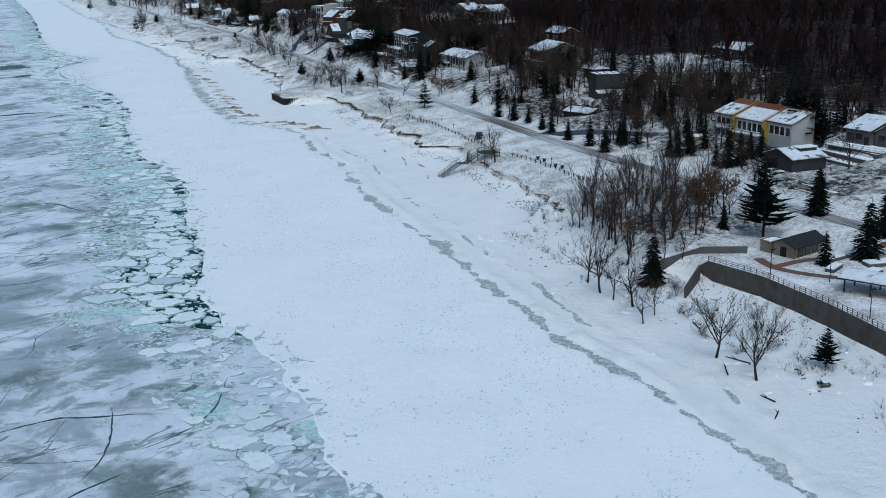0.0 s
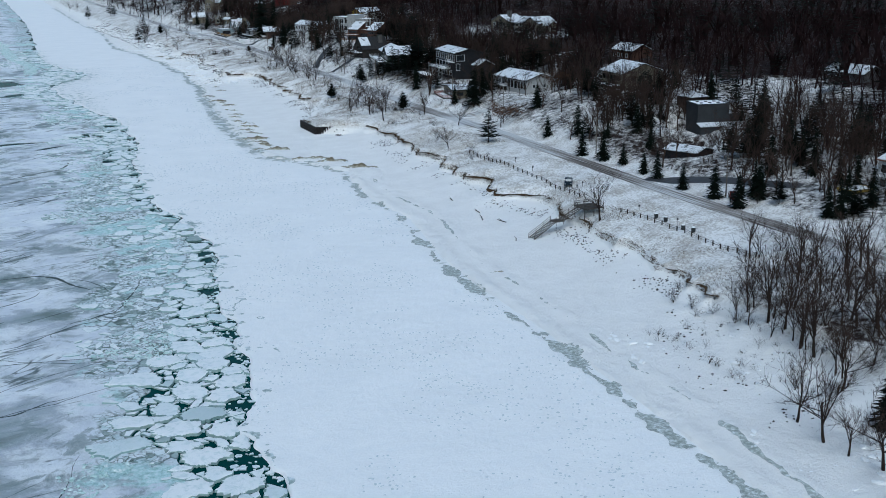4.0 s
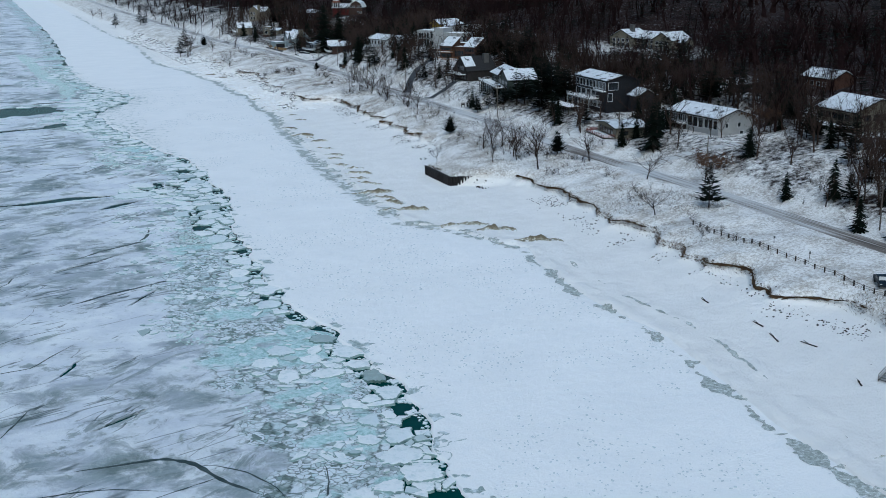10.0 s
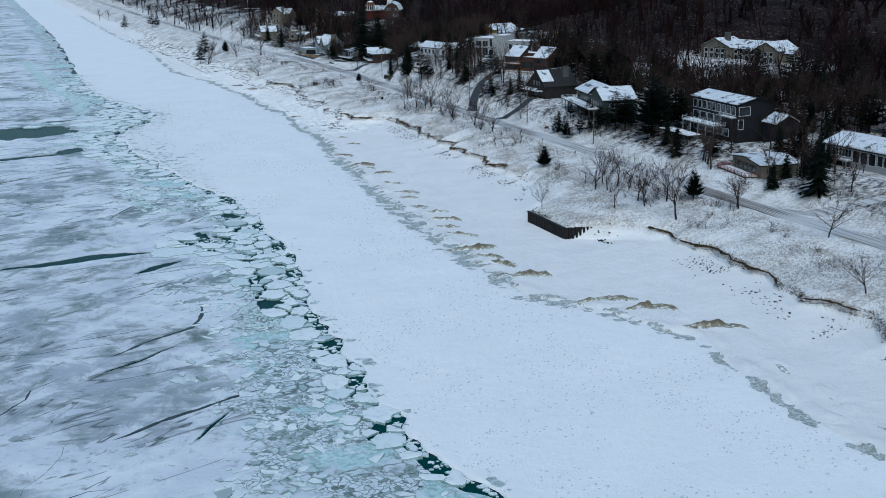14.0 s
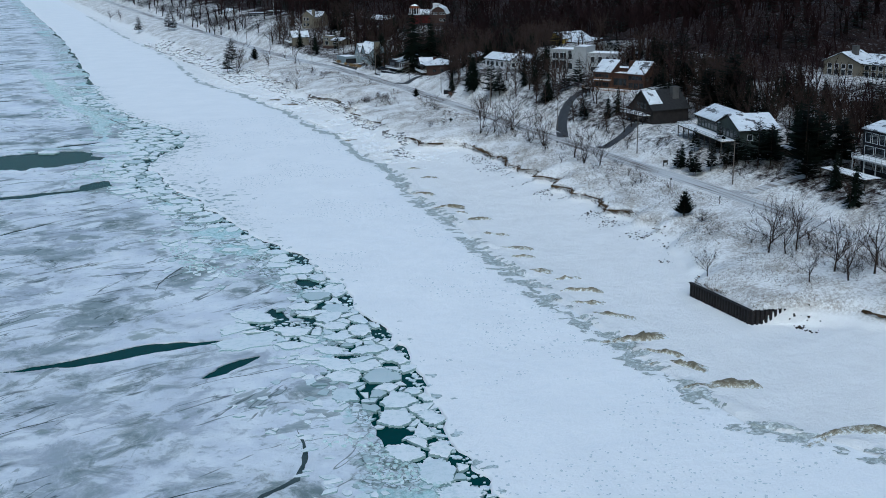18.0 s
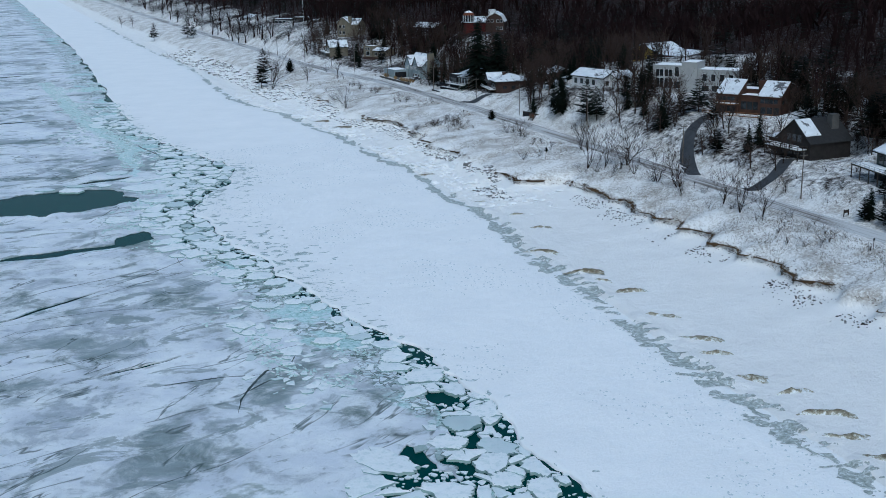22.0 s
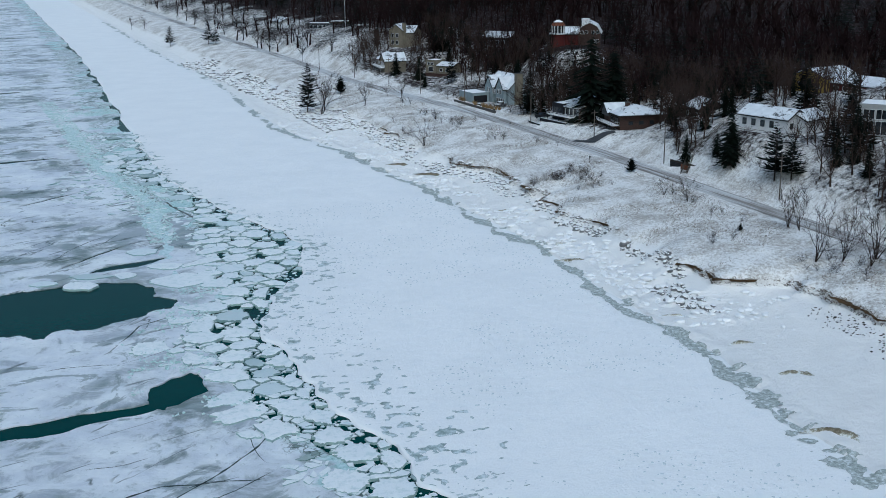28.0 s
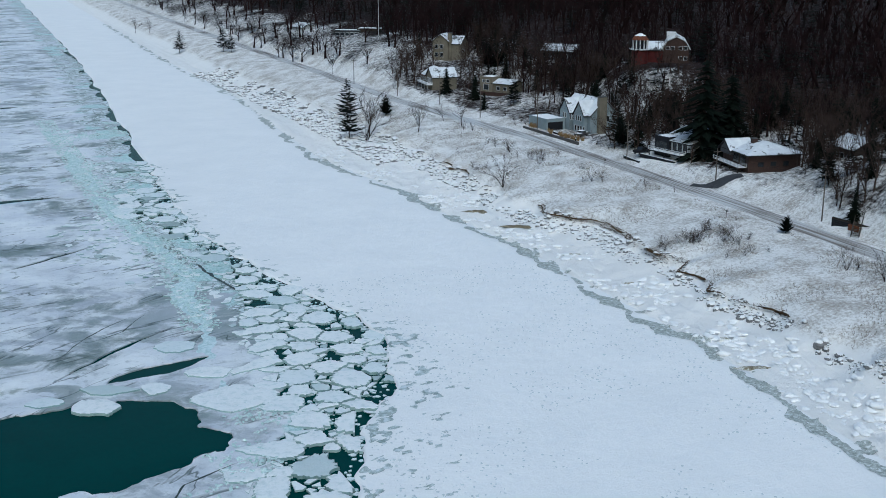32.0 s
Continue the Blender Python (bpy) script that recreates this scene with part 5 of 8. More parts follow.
h.windows("b", 0, 13.4, 0.5, 1.6, 2.2, 0.3, 3, BROWN)
h.windows("a", 19.2, 1.0, 3.4, 1.6, 1.2, 1.2, 2, BROWN)
h.deck(-2.5, 22, -3.4, 0, 0.2, AMBER, AMBER, "fr", True, True, 1.0, True)
h.deck(0, 7, -2.0, 0, 3.2, AMBER, AMBER, "fr", False, True, 0.9)
for i in range(7):
    h.solid("step", box(11.2, 12.8, -3.7 - 0.3 * i, -3.4 - 0.3 * i, -2.6, 0.0 - 0.2 * i), AMBER)

h = House("modern_house", "white flat-roofed modern house with large gridded windows", (195.2, 698.4), (213.2, 677.0), 19.2)
h.flat(0, 9.5, 0, 9, 8.0, WHITE)
h.flat(9.5, 14.5, -0.4, 9, 9.2, WHITE)
h.flat(14.5, 27.6, 0.6, 9.5, 7.0, WHITE)
h.flat(-3.5, 0, 2, 8, 4.6, WHITE)
h.windows("b", 0, 0.9, 4.7, 2.7, 2.4, 0.25, 2, TRIM, 1)
h.windows("b", 0, 0.9, 1.0, 2.7, 3.3, 0.25, 2, TRIM, 1)
h.windows("b", 0, 7.2, 4.7, 1.6, 2.3, 0.3, 1, TRIM)
h.windows("b", 0, 6.9, 1.0, 2.2, 2.4, 0.3, 1, TRIM)
h.windows("b", 0.6, 16, 3.6, 1.6, 2.4, 1.2, 4, TRIM)
h.windows("b", 0.6, 16, 0.4, 2.4, 2.0, 0.8, 3, TRIM)
v, f = prism([(7.9 + 0.65 * math.cos(a), 7.3 + 0.65 * math.sin(a)) for a in np.linspace(0, 5.9, 14)], -0.2, -0.05, "b")
h.solid("wreath", (v, f), SLATE, "dark round wall ornament")

h = House("cottage", "pale grey cottage with a snowy gable roof and garden terrace", (180.4, 725.3), (184.4, 711.0), 19.0, "cottage")
h.gable(0, 14.8, 0, 8, 3.4, 5.4, "a", TRIM, SHINGLE, 0.6)
h.gable(10, 18, 3, 12, 3.2, 5.0, "b", TRIM, SHINGLE, 0.5)
h.windows("b", 0, 1.0, 0.9, 1.3, 1.7, 1.5, 4, SLATE)
h.windows("a", 14.8, 1.0, 0.9, 1.3, 1.5, 1.2, 1, SLATE)
h.deck(0, 10, -3.4, 0, -0.4, TAN, TRIM, "fr", False, True, 0.8)
h.deck(17, 30, -3, 5, -0.2, GREY, GREY, "flr", True, True, 0.8)

h = House("ochre_house", "ochre house with a red wing and snowy roofs", (225.8, 762.0), (231.0, 731.5), 21.6)
h.gable(0, 12, 0, 14, 4.6, 6.8, "b", YELLOW, SHINGLE, 0.6)
h.gable(12, 30, 2, 12, 3.4, 5.4, "a", RED, SHINGLE, 0.6)
h.windows("b", 2, 13.5, 1.2, 1.8, 1.5, 1.4, 5)
h.windows("b", 0, 2.0, 1.4, 1.8, 1.5, 1.4, 3)

h = House("brick_house", "low brown brick house with a broad snowy hipped roof", (177.8, 790.6), (175.6, 777.0), 10.6)
h.hip(0, 13.8, 0, 14, 4.2, 6.4, BRICK, SHINGLE, 1.0, -2.5, 0.45)
h.gable(0.5, 6, -1.0, 5, 4.4, 6.6, "b", GREY, SHINGLE, 0.6, 3.2)
h.chimney(5.6, 4.5, 1.4, 1.2, 5, 7.2, BRICK)
h.windows("b", 0, 5.6, 1.6, 3.2, 2.2, 0.3, 2, BROWN, 1)
h.deck(-0.5, 13, -2.4, 0, 1.2, BROWN, TRIM, "fr", True, True, 1.0)
h.windows("a", 13.8, 2.5, 1.4, 1.6, 1.3, 1.8, 3, BROWN)

h = House("modern_house", "small black and white modern house on a planted slope", (170.4, 811.2), (172.6, 798.6), 9.8)
h.flat(0, 5.5, 0, 6, 5.0, BLACK)
h.shed(5.5, 12.8, 0.8, 9, 4.4, 6.4, WHITE, SHINGLE, 0.8)
h.shed(1.0, 8.5, 5, 11, 5.2, 6.8, WHITE, SHINGLE, 0.6)
h.windows("b", 0.8, 6.0, 1.9, 1.8, 2.3, 0.2, 3)
h.windows("b", 0, 0.5, 2.0, 4.4, 2.0, 0.3, 1, BLACK, 2)
h.deck(0, 12, -2.2, 0, 1.6, BLACK, TRIM, "fr", True)

h = House("blue_house", "pale blue gabled house with steep snowy roofs and garage", (170.6, 872.5), (172.2, 855.0), 7.9)
h.gable(0, 16, 4, 14, 5.6, 10.2, "a", BLUE, SHINGLE, 0.5)
h.gable(1.0, 6.5, 2.6, 9, 5.6, 9.4, "b", BLUE, SHINGLE, 0.4)
h.gable(9.0, 14.5, 2.6, 9, 5.6, 9.4, "b", BLUE, SHINGLE, 0.4)
h.flat(-6.0, 4.5, -4.5, 2.4, 3.2, BLUE)
h.door("a", 4.5, -4.0, -0.2, 5.5, 2.7, BLACK)
h.windows("b", 2.6, 2.8, 3.6, 0.9, 1.7, 0.3, 2)
h.windows("b", 2.6, 10.0, 3.6, 0.9, 1.7, 0.3, 3)
h.windows("b", 2.6, 6.8, 3.4, 0.9, 1.7, 0.5, 2)
h.windows("b", 2.6, 9.6, 0.4, 1.2, 1.8, 0.3, 4)
h.chimney(15.8, 6.5, 1.6, 2.6, -2, 11.2, TAN)
h.windows("a", 16, 10.0, 3.4, 1.2, 1.8, 0.8, 2)

h = House("tower_cottage", "pale yellow-green house with brick base and snowy roofs", (177.4, 944.0), (184.6, 932.4), 9.2)
h.flat(0, 5.5, 0, 6, 6.6, TAN)
h.gable(5.5, 13.6, 0.5, 8, 4.6, 5.8, "a", TAN, SHINGLE, 0.6)
h.solid("brick_base", box(-0.2, 13.8, -0.25, 0.0, -2.5, 1.4), BRICK)
h.windows("b", 0, 1.6, 2.0, 2.4, 2.2, 0.4, 1)
h.windows("b", 0, 1.0, 4.8, 1.3, 1.2, 0.5, 2)
h.windows("b", 0.5, 7, 2.2, 1.6, 1.4, 1.4, 2)
h.solid("brick_base", box(5.5, 13.6, 0.3, 0.5, -2.5, 1.2), BRICK)

h = House("gabled_house", "cream house with a rust roof and white balcony", (164.6, 971.0), (163.0, 953.0), 10.2)
h.gable(0, 9, 0, 9, 4.6, 7.4, "a", TAN, RUST, 0.6, -2.5, 0.5)
h.gable(8, 16, -0.6, 9, 4.8, 7.8, "b", TAN, SHINGLE, 0.5)
h.windows("b", -0.6, 9, 2.4, 1.4, 1.9, 0.3, 4)
h.windows("b", 0, 1, 2.4, 1.4, 1.8, 0.5, 3)
h.deck(0, 16, -2.8, -0.6, 2.1, WHITE, TRIM, "frl")

h = House("tall_house", "tall narrow tan house with chimney and snowy roof", (181.8, 1003.7), (187.0, 999.4), 16.0)
h.gable(0, 6.8, 0, 9, 8.2, 10.8, "b", TAN, SHINGLE, 0.5)
h.gable(6.8, 12, 1, 12, 7.0, 9.8, "a", TAN, SHINGLE, 0.4)
h.windows("b", 0, 1.0, 5.0, 1.4, 1.8, 0.8, 2)
h.windows("b", 0, 1.0, 1.6, 1.4, 2.0, 0.8, 2)
h.chimney(6.4, 0.6, 1.6, 1.4, -2, 11.6, TAN)
h.windows("a", 12, 3, 3.6, 1.2, 1.5, 1.6, 2)

h = House("red_barn_house", "dark red gambrel barn house with white trim in the woods", (216.5, 889.5), (228.0, 882.5), 25.0)
h.solid("wall", prism([(4.5, -3), (13, -3), (13, 4.6), (11.6, 7.2), (8.75, 8.6), (5.9, 7.2), (4.5, 4.6)], 0, 10, "b"), BRICK)
h.roof_snow("roof", [(4.1, 4.5), (5.7, 7.3), (8.75, 8.8), (11.8, 7.3), (13.4, 4.5), (13.6, 4.7), (11.9, 7.6), (8.75, 9.1), (5.6, 7.6), (3.9, 4.7)], -0.4, 10.4, "b", TRIM, [(5.7, 7.6), (8.75, 9.1), (11.8, 7.6), (11.8, 7.8), (8.75, 9.3), (5.7, 7.8)])
h.gable(-3, 4.5, 1, 9, 4.2, 6.6, "a", RED, SHINGLE)
h.flat(5.5, 8.5, 3, 6, 9.8, TRIM, 7.0)
h.windows("b", 0, 9.6, 4.4, 1.3, 1.3, 0.4, 2)
h.windows("b", 0, 9.6, 1.0, 1.3, 1.3, 0.4, 2)
h.windows("b", 0, 5.2, 4.4, 1.3, 1.3, 0.4, 2)

# a round red tower beside it, like a small lighthouse
root = tagged(new("lookout_tower"), "round red tower with a white glazed lantern room", "tower")
root.location = (212.5, 889.5, 25.0)


def drum(r0, r1, z0, z1, n=20):
    v = [(r * math.cos(2 * math.pi * i / n), r * math.sin(2 * math.pi * i / n), z) for r, z in ((r0, z0), (r1, z1)) for i in range(n)]
    return v, [tuple(range(n - 1, -1, -1)), tuple(range(n, 2 * n))] + [(i, (i + 1) % n, n + (i + 1) % n, n + i) for i in range(n)]


mesh_part("shaft", *drum(2.9, 2.7, -3, 4.6), RED, root, "red tower shaft")
mesh_part("gallery", *drum(3.5, 3.5, 4.6, 4.95), TRIM, root, "white gallery")
mesh_part("lantern_room", *drum(2.5, 2.5, 4.95, 7.9), GLASS, root, "dark lantern glazing")
for i in range(12):
    a = i * math.pi / 6
    mesh_part("mullion", *box(2.55 * math.cos(a) - 0.16, 2.55 * math.cos(a) + 0.16, 2.55 * math.sin(a) - 0.16, 2.55 * math.sin(a) + 0.16, 4.95, 7.9), TRIM, root)
mesh_part("dome", *drum(2.9, 1.9, 7.9, 9.2), RUST, root, "rust-coloured dome")
mesh_part("snow_cover", *drum(2.0, 0.6, 9.2, 10.0), SNOW, root, "snow on the dome")

h = House("hill_house", "large pale house with three snowy gables among the trees", (254.8, 617.0), (267.1, 580.0), 23.0)
h.gable(0, 13, 0, 11, 4.4, 7.4, "b", TAN, SHINGLE, 0.6, -4)
h.gable(12.5, 27, 1.5, 12, 4.2, 6.8, "a", TAN, SHINGLE, 0.6, -4)
h.gable(25, 35, -1.5, 11, 4.4, 7.2, "b", TAN, SHINGLE, 0.6, -4)
h.gable(35, 39, 2, 8, 3.4, 5.4, "a", TAN, SHINGLE, 0.4, -4)
h.windows("b", 0, 1.5, 2.4, 1.6, 1.5, 0.9, 4)
h.windows("b", 0, 1.5, 0.2, 1.6, 1.9, 0.9, 4)
h.windows("b", 1.5, 14, 2.3, 1.6, 1.5, 0.8, 4)
h.windows("b", 1.5, 14, 0.0, 1.6, 1.8, 0.8, 4)
h.windows("b", -1.5, 26.4, 2.4, 1.6, 1.5, 0.9, 3)
h.windows("b", -1.5, 26.4, 0.1, 1.6, 1.9, 0.9, 3)
h.windows("a", 39, 3, 1.0, 1.4, 1.4, 0.8, 2)
h.chimney(7.5, 4, 1.8, 1.6, 5, 9.4, BLOCK)
h.deck(10, 24, -3.0, 1.4, -0.3, GREY, TRIM, "f", True)

h = House("bluff_house", "low dark flat-roofed house on the snowy bluff", (178.0, 1136.0), (200.0, 1124.0), 15.5)
h.flat(0, 14, 0, 8, 3.4, SLATE)
h.flat(12, 25, 3, 12, 4.2, BROWN)
h.windows("b", 0, 1, 0.9, 2.2, 1.8, 0.4, 5)
h.deck(-3, 14, -4, 0, 0.1, BROWN, TRIM, "fl")

# plain woodland houses, half hidden
for label, wall, left, right, g in (("dark brown cabin with a snowy roof behind bare trees", BROWN, (190.0, 765.0), (189.0, 756.0), 15.2), ("dark house with snowy roof deep in the woods", SLATE, (211.0, 960.0), (220.0, 950.0), 19.5), ("white house with snowy roof above the far road", WHITE, (186.0, 1082.0), (190.0, 1068.0), 15.5), ("white house with snowy roof above the far road", WHITE, (170.0, 1190.0), (172.0, 1176.0), 14.0), ("brown house with snowy roof among dark trees", CEDAR, (240.0, 470.0), (241.0, 456.0), 21.5), ("grey house with snowy roof deep in the woods", GREY, (262.0, 372.0), (264.0, 356.0), 21.0)):
    h = House("woodland_house", label, left, right, g)
    h.gable(0, h.length, 0, 9, 3.6, 5.8, "a", wall, SHINGLE, 0.5, -4)
    h.windows("b", 0, 1.2, 1.0, 1.5, 1.5, 1.2, 4)

# ---- trees ----
BARK = mottled("bark", (0.018, 0.013, 0.011), (0.048, 0.037, 0.032), 1.5, 0.9, spec=0.05)
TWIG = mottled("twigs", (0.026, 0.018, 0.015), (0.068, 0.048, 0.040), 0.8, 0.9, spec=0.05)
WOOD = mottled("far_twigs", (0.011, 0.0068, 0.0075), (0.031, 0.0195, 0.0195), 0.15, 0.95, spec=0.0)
NEEDLE = mottled("needles", (0.003, 0.005, 0.004), (0.008, 0.013, 0.009), 0.7, 0.9, spec=0.05)


def tubes(p0, p1, r0, r1, n):
    """Tapered sticks, all at once: quads."""
    p0, p1 = np.asarray(p0, float), np.asarray(p1, float)
    d = p1 - p0
    d /= np.linalg.norm(d, axis=1, keepdims=True) + 1e-9
    up = np.where(np.abs(d[:, 2:3]) > 0.9, [[1.0, 0, 0]], [[0, 0, 1.0]])
    a = np.cross(d, up)
    a /= np.linalg.norm(a, axis=1, keepdims=True) + 1e-9
    b = np.cross(d, a)
    ang = np.arange(n) * 2 * np.pi / n
    ring = a[:, None] * np.cos(ang)[:, None] + b[:, None] * np.sin(ang)[:, None]
    v = np.concatenate([p0[:, None] + ring * np.asarray(r0)[:, None, None], p1[:, None] + ring * np.asarray(r1)[:, None, None]], 1)
    i = np.arange(n)
    j = (i + 1) % n
    if n == 2:
        q = np.array([[0, 1, 3, 2]])
    else:
        q = np.stack([i, j, n + j, n + i], -1)
    f = q[None] + (2 * n * np.arange(len(p0)))[:, None, None]
    return v.reshape(-1, 3), f.reshape(-1, 4)


def grow(seed, limbs=8, boughs=6, twigs=5, stem=0.55, spread=0.75, low=0.28, stems=1):
    """The sticks of a bare tree one metre high, level by level: (from, to, radius, radius)."""
    r = random.Random(seed)
    out = [[], [], [], []]

    def run(level, p, d, length, rad, parts):
        q = Vector(p)
        d = Vector(d).normalized()
        spots = []
        for k in range(parts):
            d = (d + Vector((r.uniform(-1, 1), r.uniform(-1, 1), r.uniform(-0.4, 1.0))) * (0.10 + 0.05 * level)).normalized()
            e = q + d * (length / parts)
            ra, rb = rad * (1 - 0.75 * k / parts), rad * (1 - 0.75 * (k + 1) / parts)
            out[level].append((tuple(q), tuple(e), ra, rb))
            spots.append((q.copy(), e.copy(), d.copy(), rb))
            q = e
        return spots

    def side(d, tilt):
        a = r.uniform(0, 2 * math.pi)
        w = Vector((math.cos(a), math.sin(a), 0))
        w = (w - d * w.dot(d)).normalized()
        return d * math.cos(tilt) + w * math.sin(tilt)

    for s in range(stems):
        lean = Vector((r.uniform(-0.1, 0.1), r.uniform(-0.1, 0.1), 1)) if stems == 1 else Vector((r.uniform(-0.45, 0.45), r.uniform(-0.45, 0.45), 1))
        trunk = run(0, (0, 0, -0.02), lean, stem, 0.016 / math.sqrt(stems), 4)
        for i in range(max(2, limbs // stems)):
            h = low + (1 - low) * (i + r.random()) / max(2, limbs // stems)
            q, e, d, rb = trunk[min(3, int(h * 4))]
            t = h * 4 - int(h * 4)
            limb = run(1, q.lerp(e, t), side(d, r.uniform(0.35, spread)), (1 - stem * h) * r.uniform(0.55, 0.8), max(rb, 0.006) * 0.75, 3)
            for j in range(boughs):
                q2, e2, d2, r2 = limb[min(2, int((0.25 + 0.75 * (j + 0.5) / boughs) * 3))]
                bough = run(2, q2.lerp(e2, r.random()), side(d2, r.uniform(0.35, 0.8)), r.uniform(0.12, 0.24), max(r2, 0.002) * 0.7, 2)
                for k in range(twigs):
                    q3, e3, d3, r3 = bough[k % 2]
                    run(3, q3.lerp(e3, r.random()), side(d3, r.uniform(0.3, 0.8)), r.uniform(0.06, 0.13), 0.0022, 1)
    return out


def full(levels):
    """The sticks of a tree, scaled to stand one metre high."""
    k = 1 / max(q[1][2] for level in levels for q in level)
    return [[(tuple(c * k for c in p), tuple(c * k for c in q), a * k, b * k) for p, q, a, b in level] for level in levels]


def stick_mesh(levels, sides, fat=1.0):
    vs, fs, n = [], [], 0
    for sticks, k in zip(levels, sides):
        if not sticks:
            continue
        p0, p1, r0, r1 = (np.array(c) for c in zip(*sticks))
        v, f = tubes(p0, p1, r0 * fat, r1 * fat, k)
        vs.append(v)
        fs.append(f + n)
        n += len(v)
    return np.concatenate(vs), np.concatenate(fs)


def conifer(seed, whorls=13, each=7, wide=0.22, first=0.12, droop=0.25, ragged=0.3, sprigs=3):
    """Needled branches of a conifer one metre high, as thin blades: quads."""
    r = np.random.default_rng(seed)
    v, f = [], []
    for w in range(whorls):
        h0 = first + (1 - first) * (w + 0.3 * r.random()) / whorls
        h = h0
        reach = wide * (1 - (h0 - first) / (1 - first)) ** 0.75 + 0.025
        for b in range(each if w < whorls - 2 else 4):
            a = 2 * math.pi * (b + r.random() * 0.8) / each + w
            l = reach * (1 + ragged * (r.random() - 0.6))
            d, s = np.array([math.cos(a), math.sin(a), 0]), np.array([-math.sin(a), math.cos(a), 0])
            h = h0 + 0.8 * (r.random() - 0.5) / whorls
            dz = -droop * l + 0.1 * l * r.random()
            root, tip = np.array([0, 0, h]), d * l + [0, 0, h + dz]
            for k in range(sprigs):
                t = (k + 0.6) / sprigs
                m = root + (tip - root) * (0.35 + 0.65 * t)
                half = (0.14 + 0.16 * r.random()) * l * (1.15 - t) + 0.01
                back = root + (tip - root) * (0.15 + 0.6 * t - 0.12)
                lift = np.array([0, 0, 0.06 * l * (r.random() - 0.5) - 0.05 * l])
                n = len(v)
                v += [back, m + s * half + lift, m + (tip - root) * 0.3, m - s * half + lift]
                f.append((n, n + 1, n + 2, n + 3))
    return np.array(v), np.array(f)


TREE_KINDS = {}
for i in range(6):
    g = full(grow(20 + i, 9, 7, 6, 0.42, 1.05, 0.35))
    TREE_KINDS["tree", i] = (mesh_of("trunk", *stick_mesh(g[:2], (6, 4)), BARK, True), mesh_of("crown", *stick_mesh(g[2:], (3, 2), 1.05), TWIG))
for i in range(4):
    g = full(grow(40 + i, 10, 6, 5, 0.42, 0.9, 0.2, 4))
    TREE_KINDS["clump", i] = (mesh_of("trunk", *stick_mesh(g[:2], (5, 3)), BARK, True), mesh_of("crown", *stick_mesh(g[2:], (3, 2), 1.4), TWIG))
for i in range(3):
    g = full(grow(60 + i, 14, 6, 4, 0.25, 1.1, 0.05, 7))
    TREE_KINDS["shrub", i] = (mesh_of("stem", *stick_mesh(g[:2], (3, 3), 0.8), BARK), mesh_of("crown", *stick_mesh(g[2:], (3, 2), 1.6), TWIG))
for i in range(4):
    TREE_KINDS["spruce", i] = (mesh_of("trunk", *stick_mesh([[((0, 0, -0.02), (0, 0, 0.98), 0.017, 0.002)]], (6,)), BARK), mesh_of("crown", *conifer(70 + i, 22, 10, 0.21, 0.06, 0.4, 0.7, 4), NEEDLE))
for i in range(4):
    TREE_KINDS["pine", i] = (mesh_of("trunk", *stick_mesh([[((0, 0, -0.02), (0, 0, 0.98), 0.018, 0.003)]], (6,)), BARK), mesh_of("crown", *conifer(80 + i, 17, 9, 0.27, 0.16, -0.1, 1.0, 5), NEEDLE))
for i in range(2):
    TREE_KINDS["juniper", i] = (mesh_of("trunk", *stick_mesh([[((0, 0, -0.02), (0, 0, 0.9), 0.03, 0.004)]], (5,)), BARK), mesh_of("crown", *conifer(90 + i, 12, 11, 0.36, 0.06, -0.5, 0.4, 4), NEEDLE))
for i in range(2):
    g = full(grow(25 + i, 10, 8, 6, 0.42, 1.1, 0.35))
    tips = np.array([q[1] for q in g[3]])
    lr = np.random.default_rng(i)
    tips = np.repeat(tips, 3, 0) + lr.normal(0, 0.02, (len(tips) * 3, 3))
    a, b = lr.normal(0, 0.011, (2, len(tips), 3))
    v = np.stack([tips - a, tips + b, tips + a, tips - b], 1).reshape(-1, 3)
    f = np.arange(len(v)).reshape(-1, 4)
    TREE_KINDS["oak", i] = (mesh_of("trunk", *stick_mesh(g[:3], (6, 4, 3)), BARK, True), mesh_of("crown", v, f, mottled("dead_oak_leaves", (0.035, 0.018, 0.010), (0.10, 0.052, 0.028), 0.6, 0.9)))
NAMES = {"tree": ("bare_tree", "tree"), "oak": ("oak_tree", "tree"), "clump": ("bare_tree", "tree"), "shrub": ("bare_shrub", "shrub"), "spruce": ("spruce_tree", "tree"), "pine": ("pine_tree", "tree"), "juniper": ("evergreen_bush", "bush")}
plant_rng = random.Random(11)


def plant(kind, x, y, height, label, group="", wide=1.0):
    choices = [k for k in TREE_KINDS if k[0] == kind]
    a, b = TREE_KINDS[choices[plant_rng.randrange(len(choices))]]
    name, cat = NAMES[kind]
    root = tagged(new(name), label, cat, group)
    z = float(ground_z(x, y))
    root.matrix_world = Matrix.LocRotScale((x, y, z), Euler((0, 0, plant_rng.uniform(0, 6.28))), (height * wide, height * wide, height))
    for me in (a, b):
        new(me.name.split(".")[0], me).parent = root


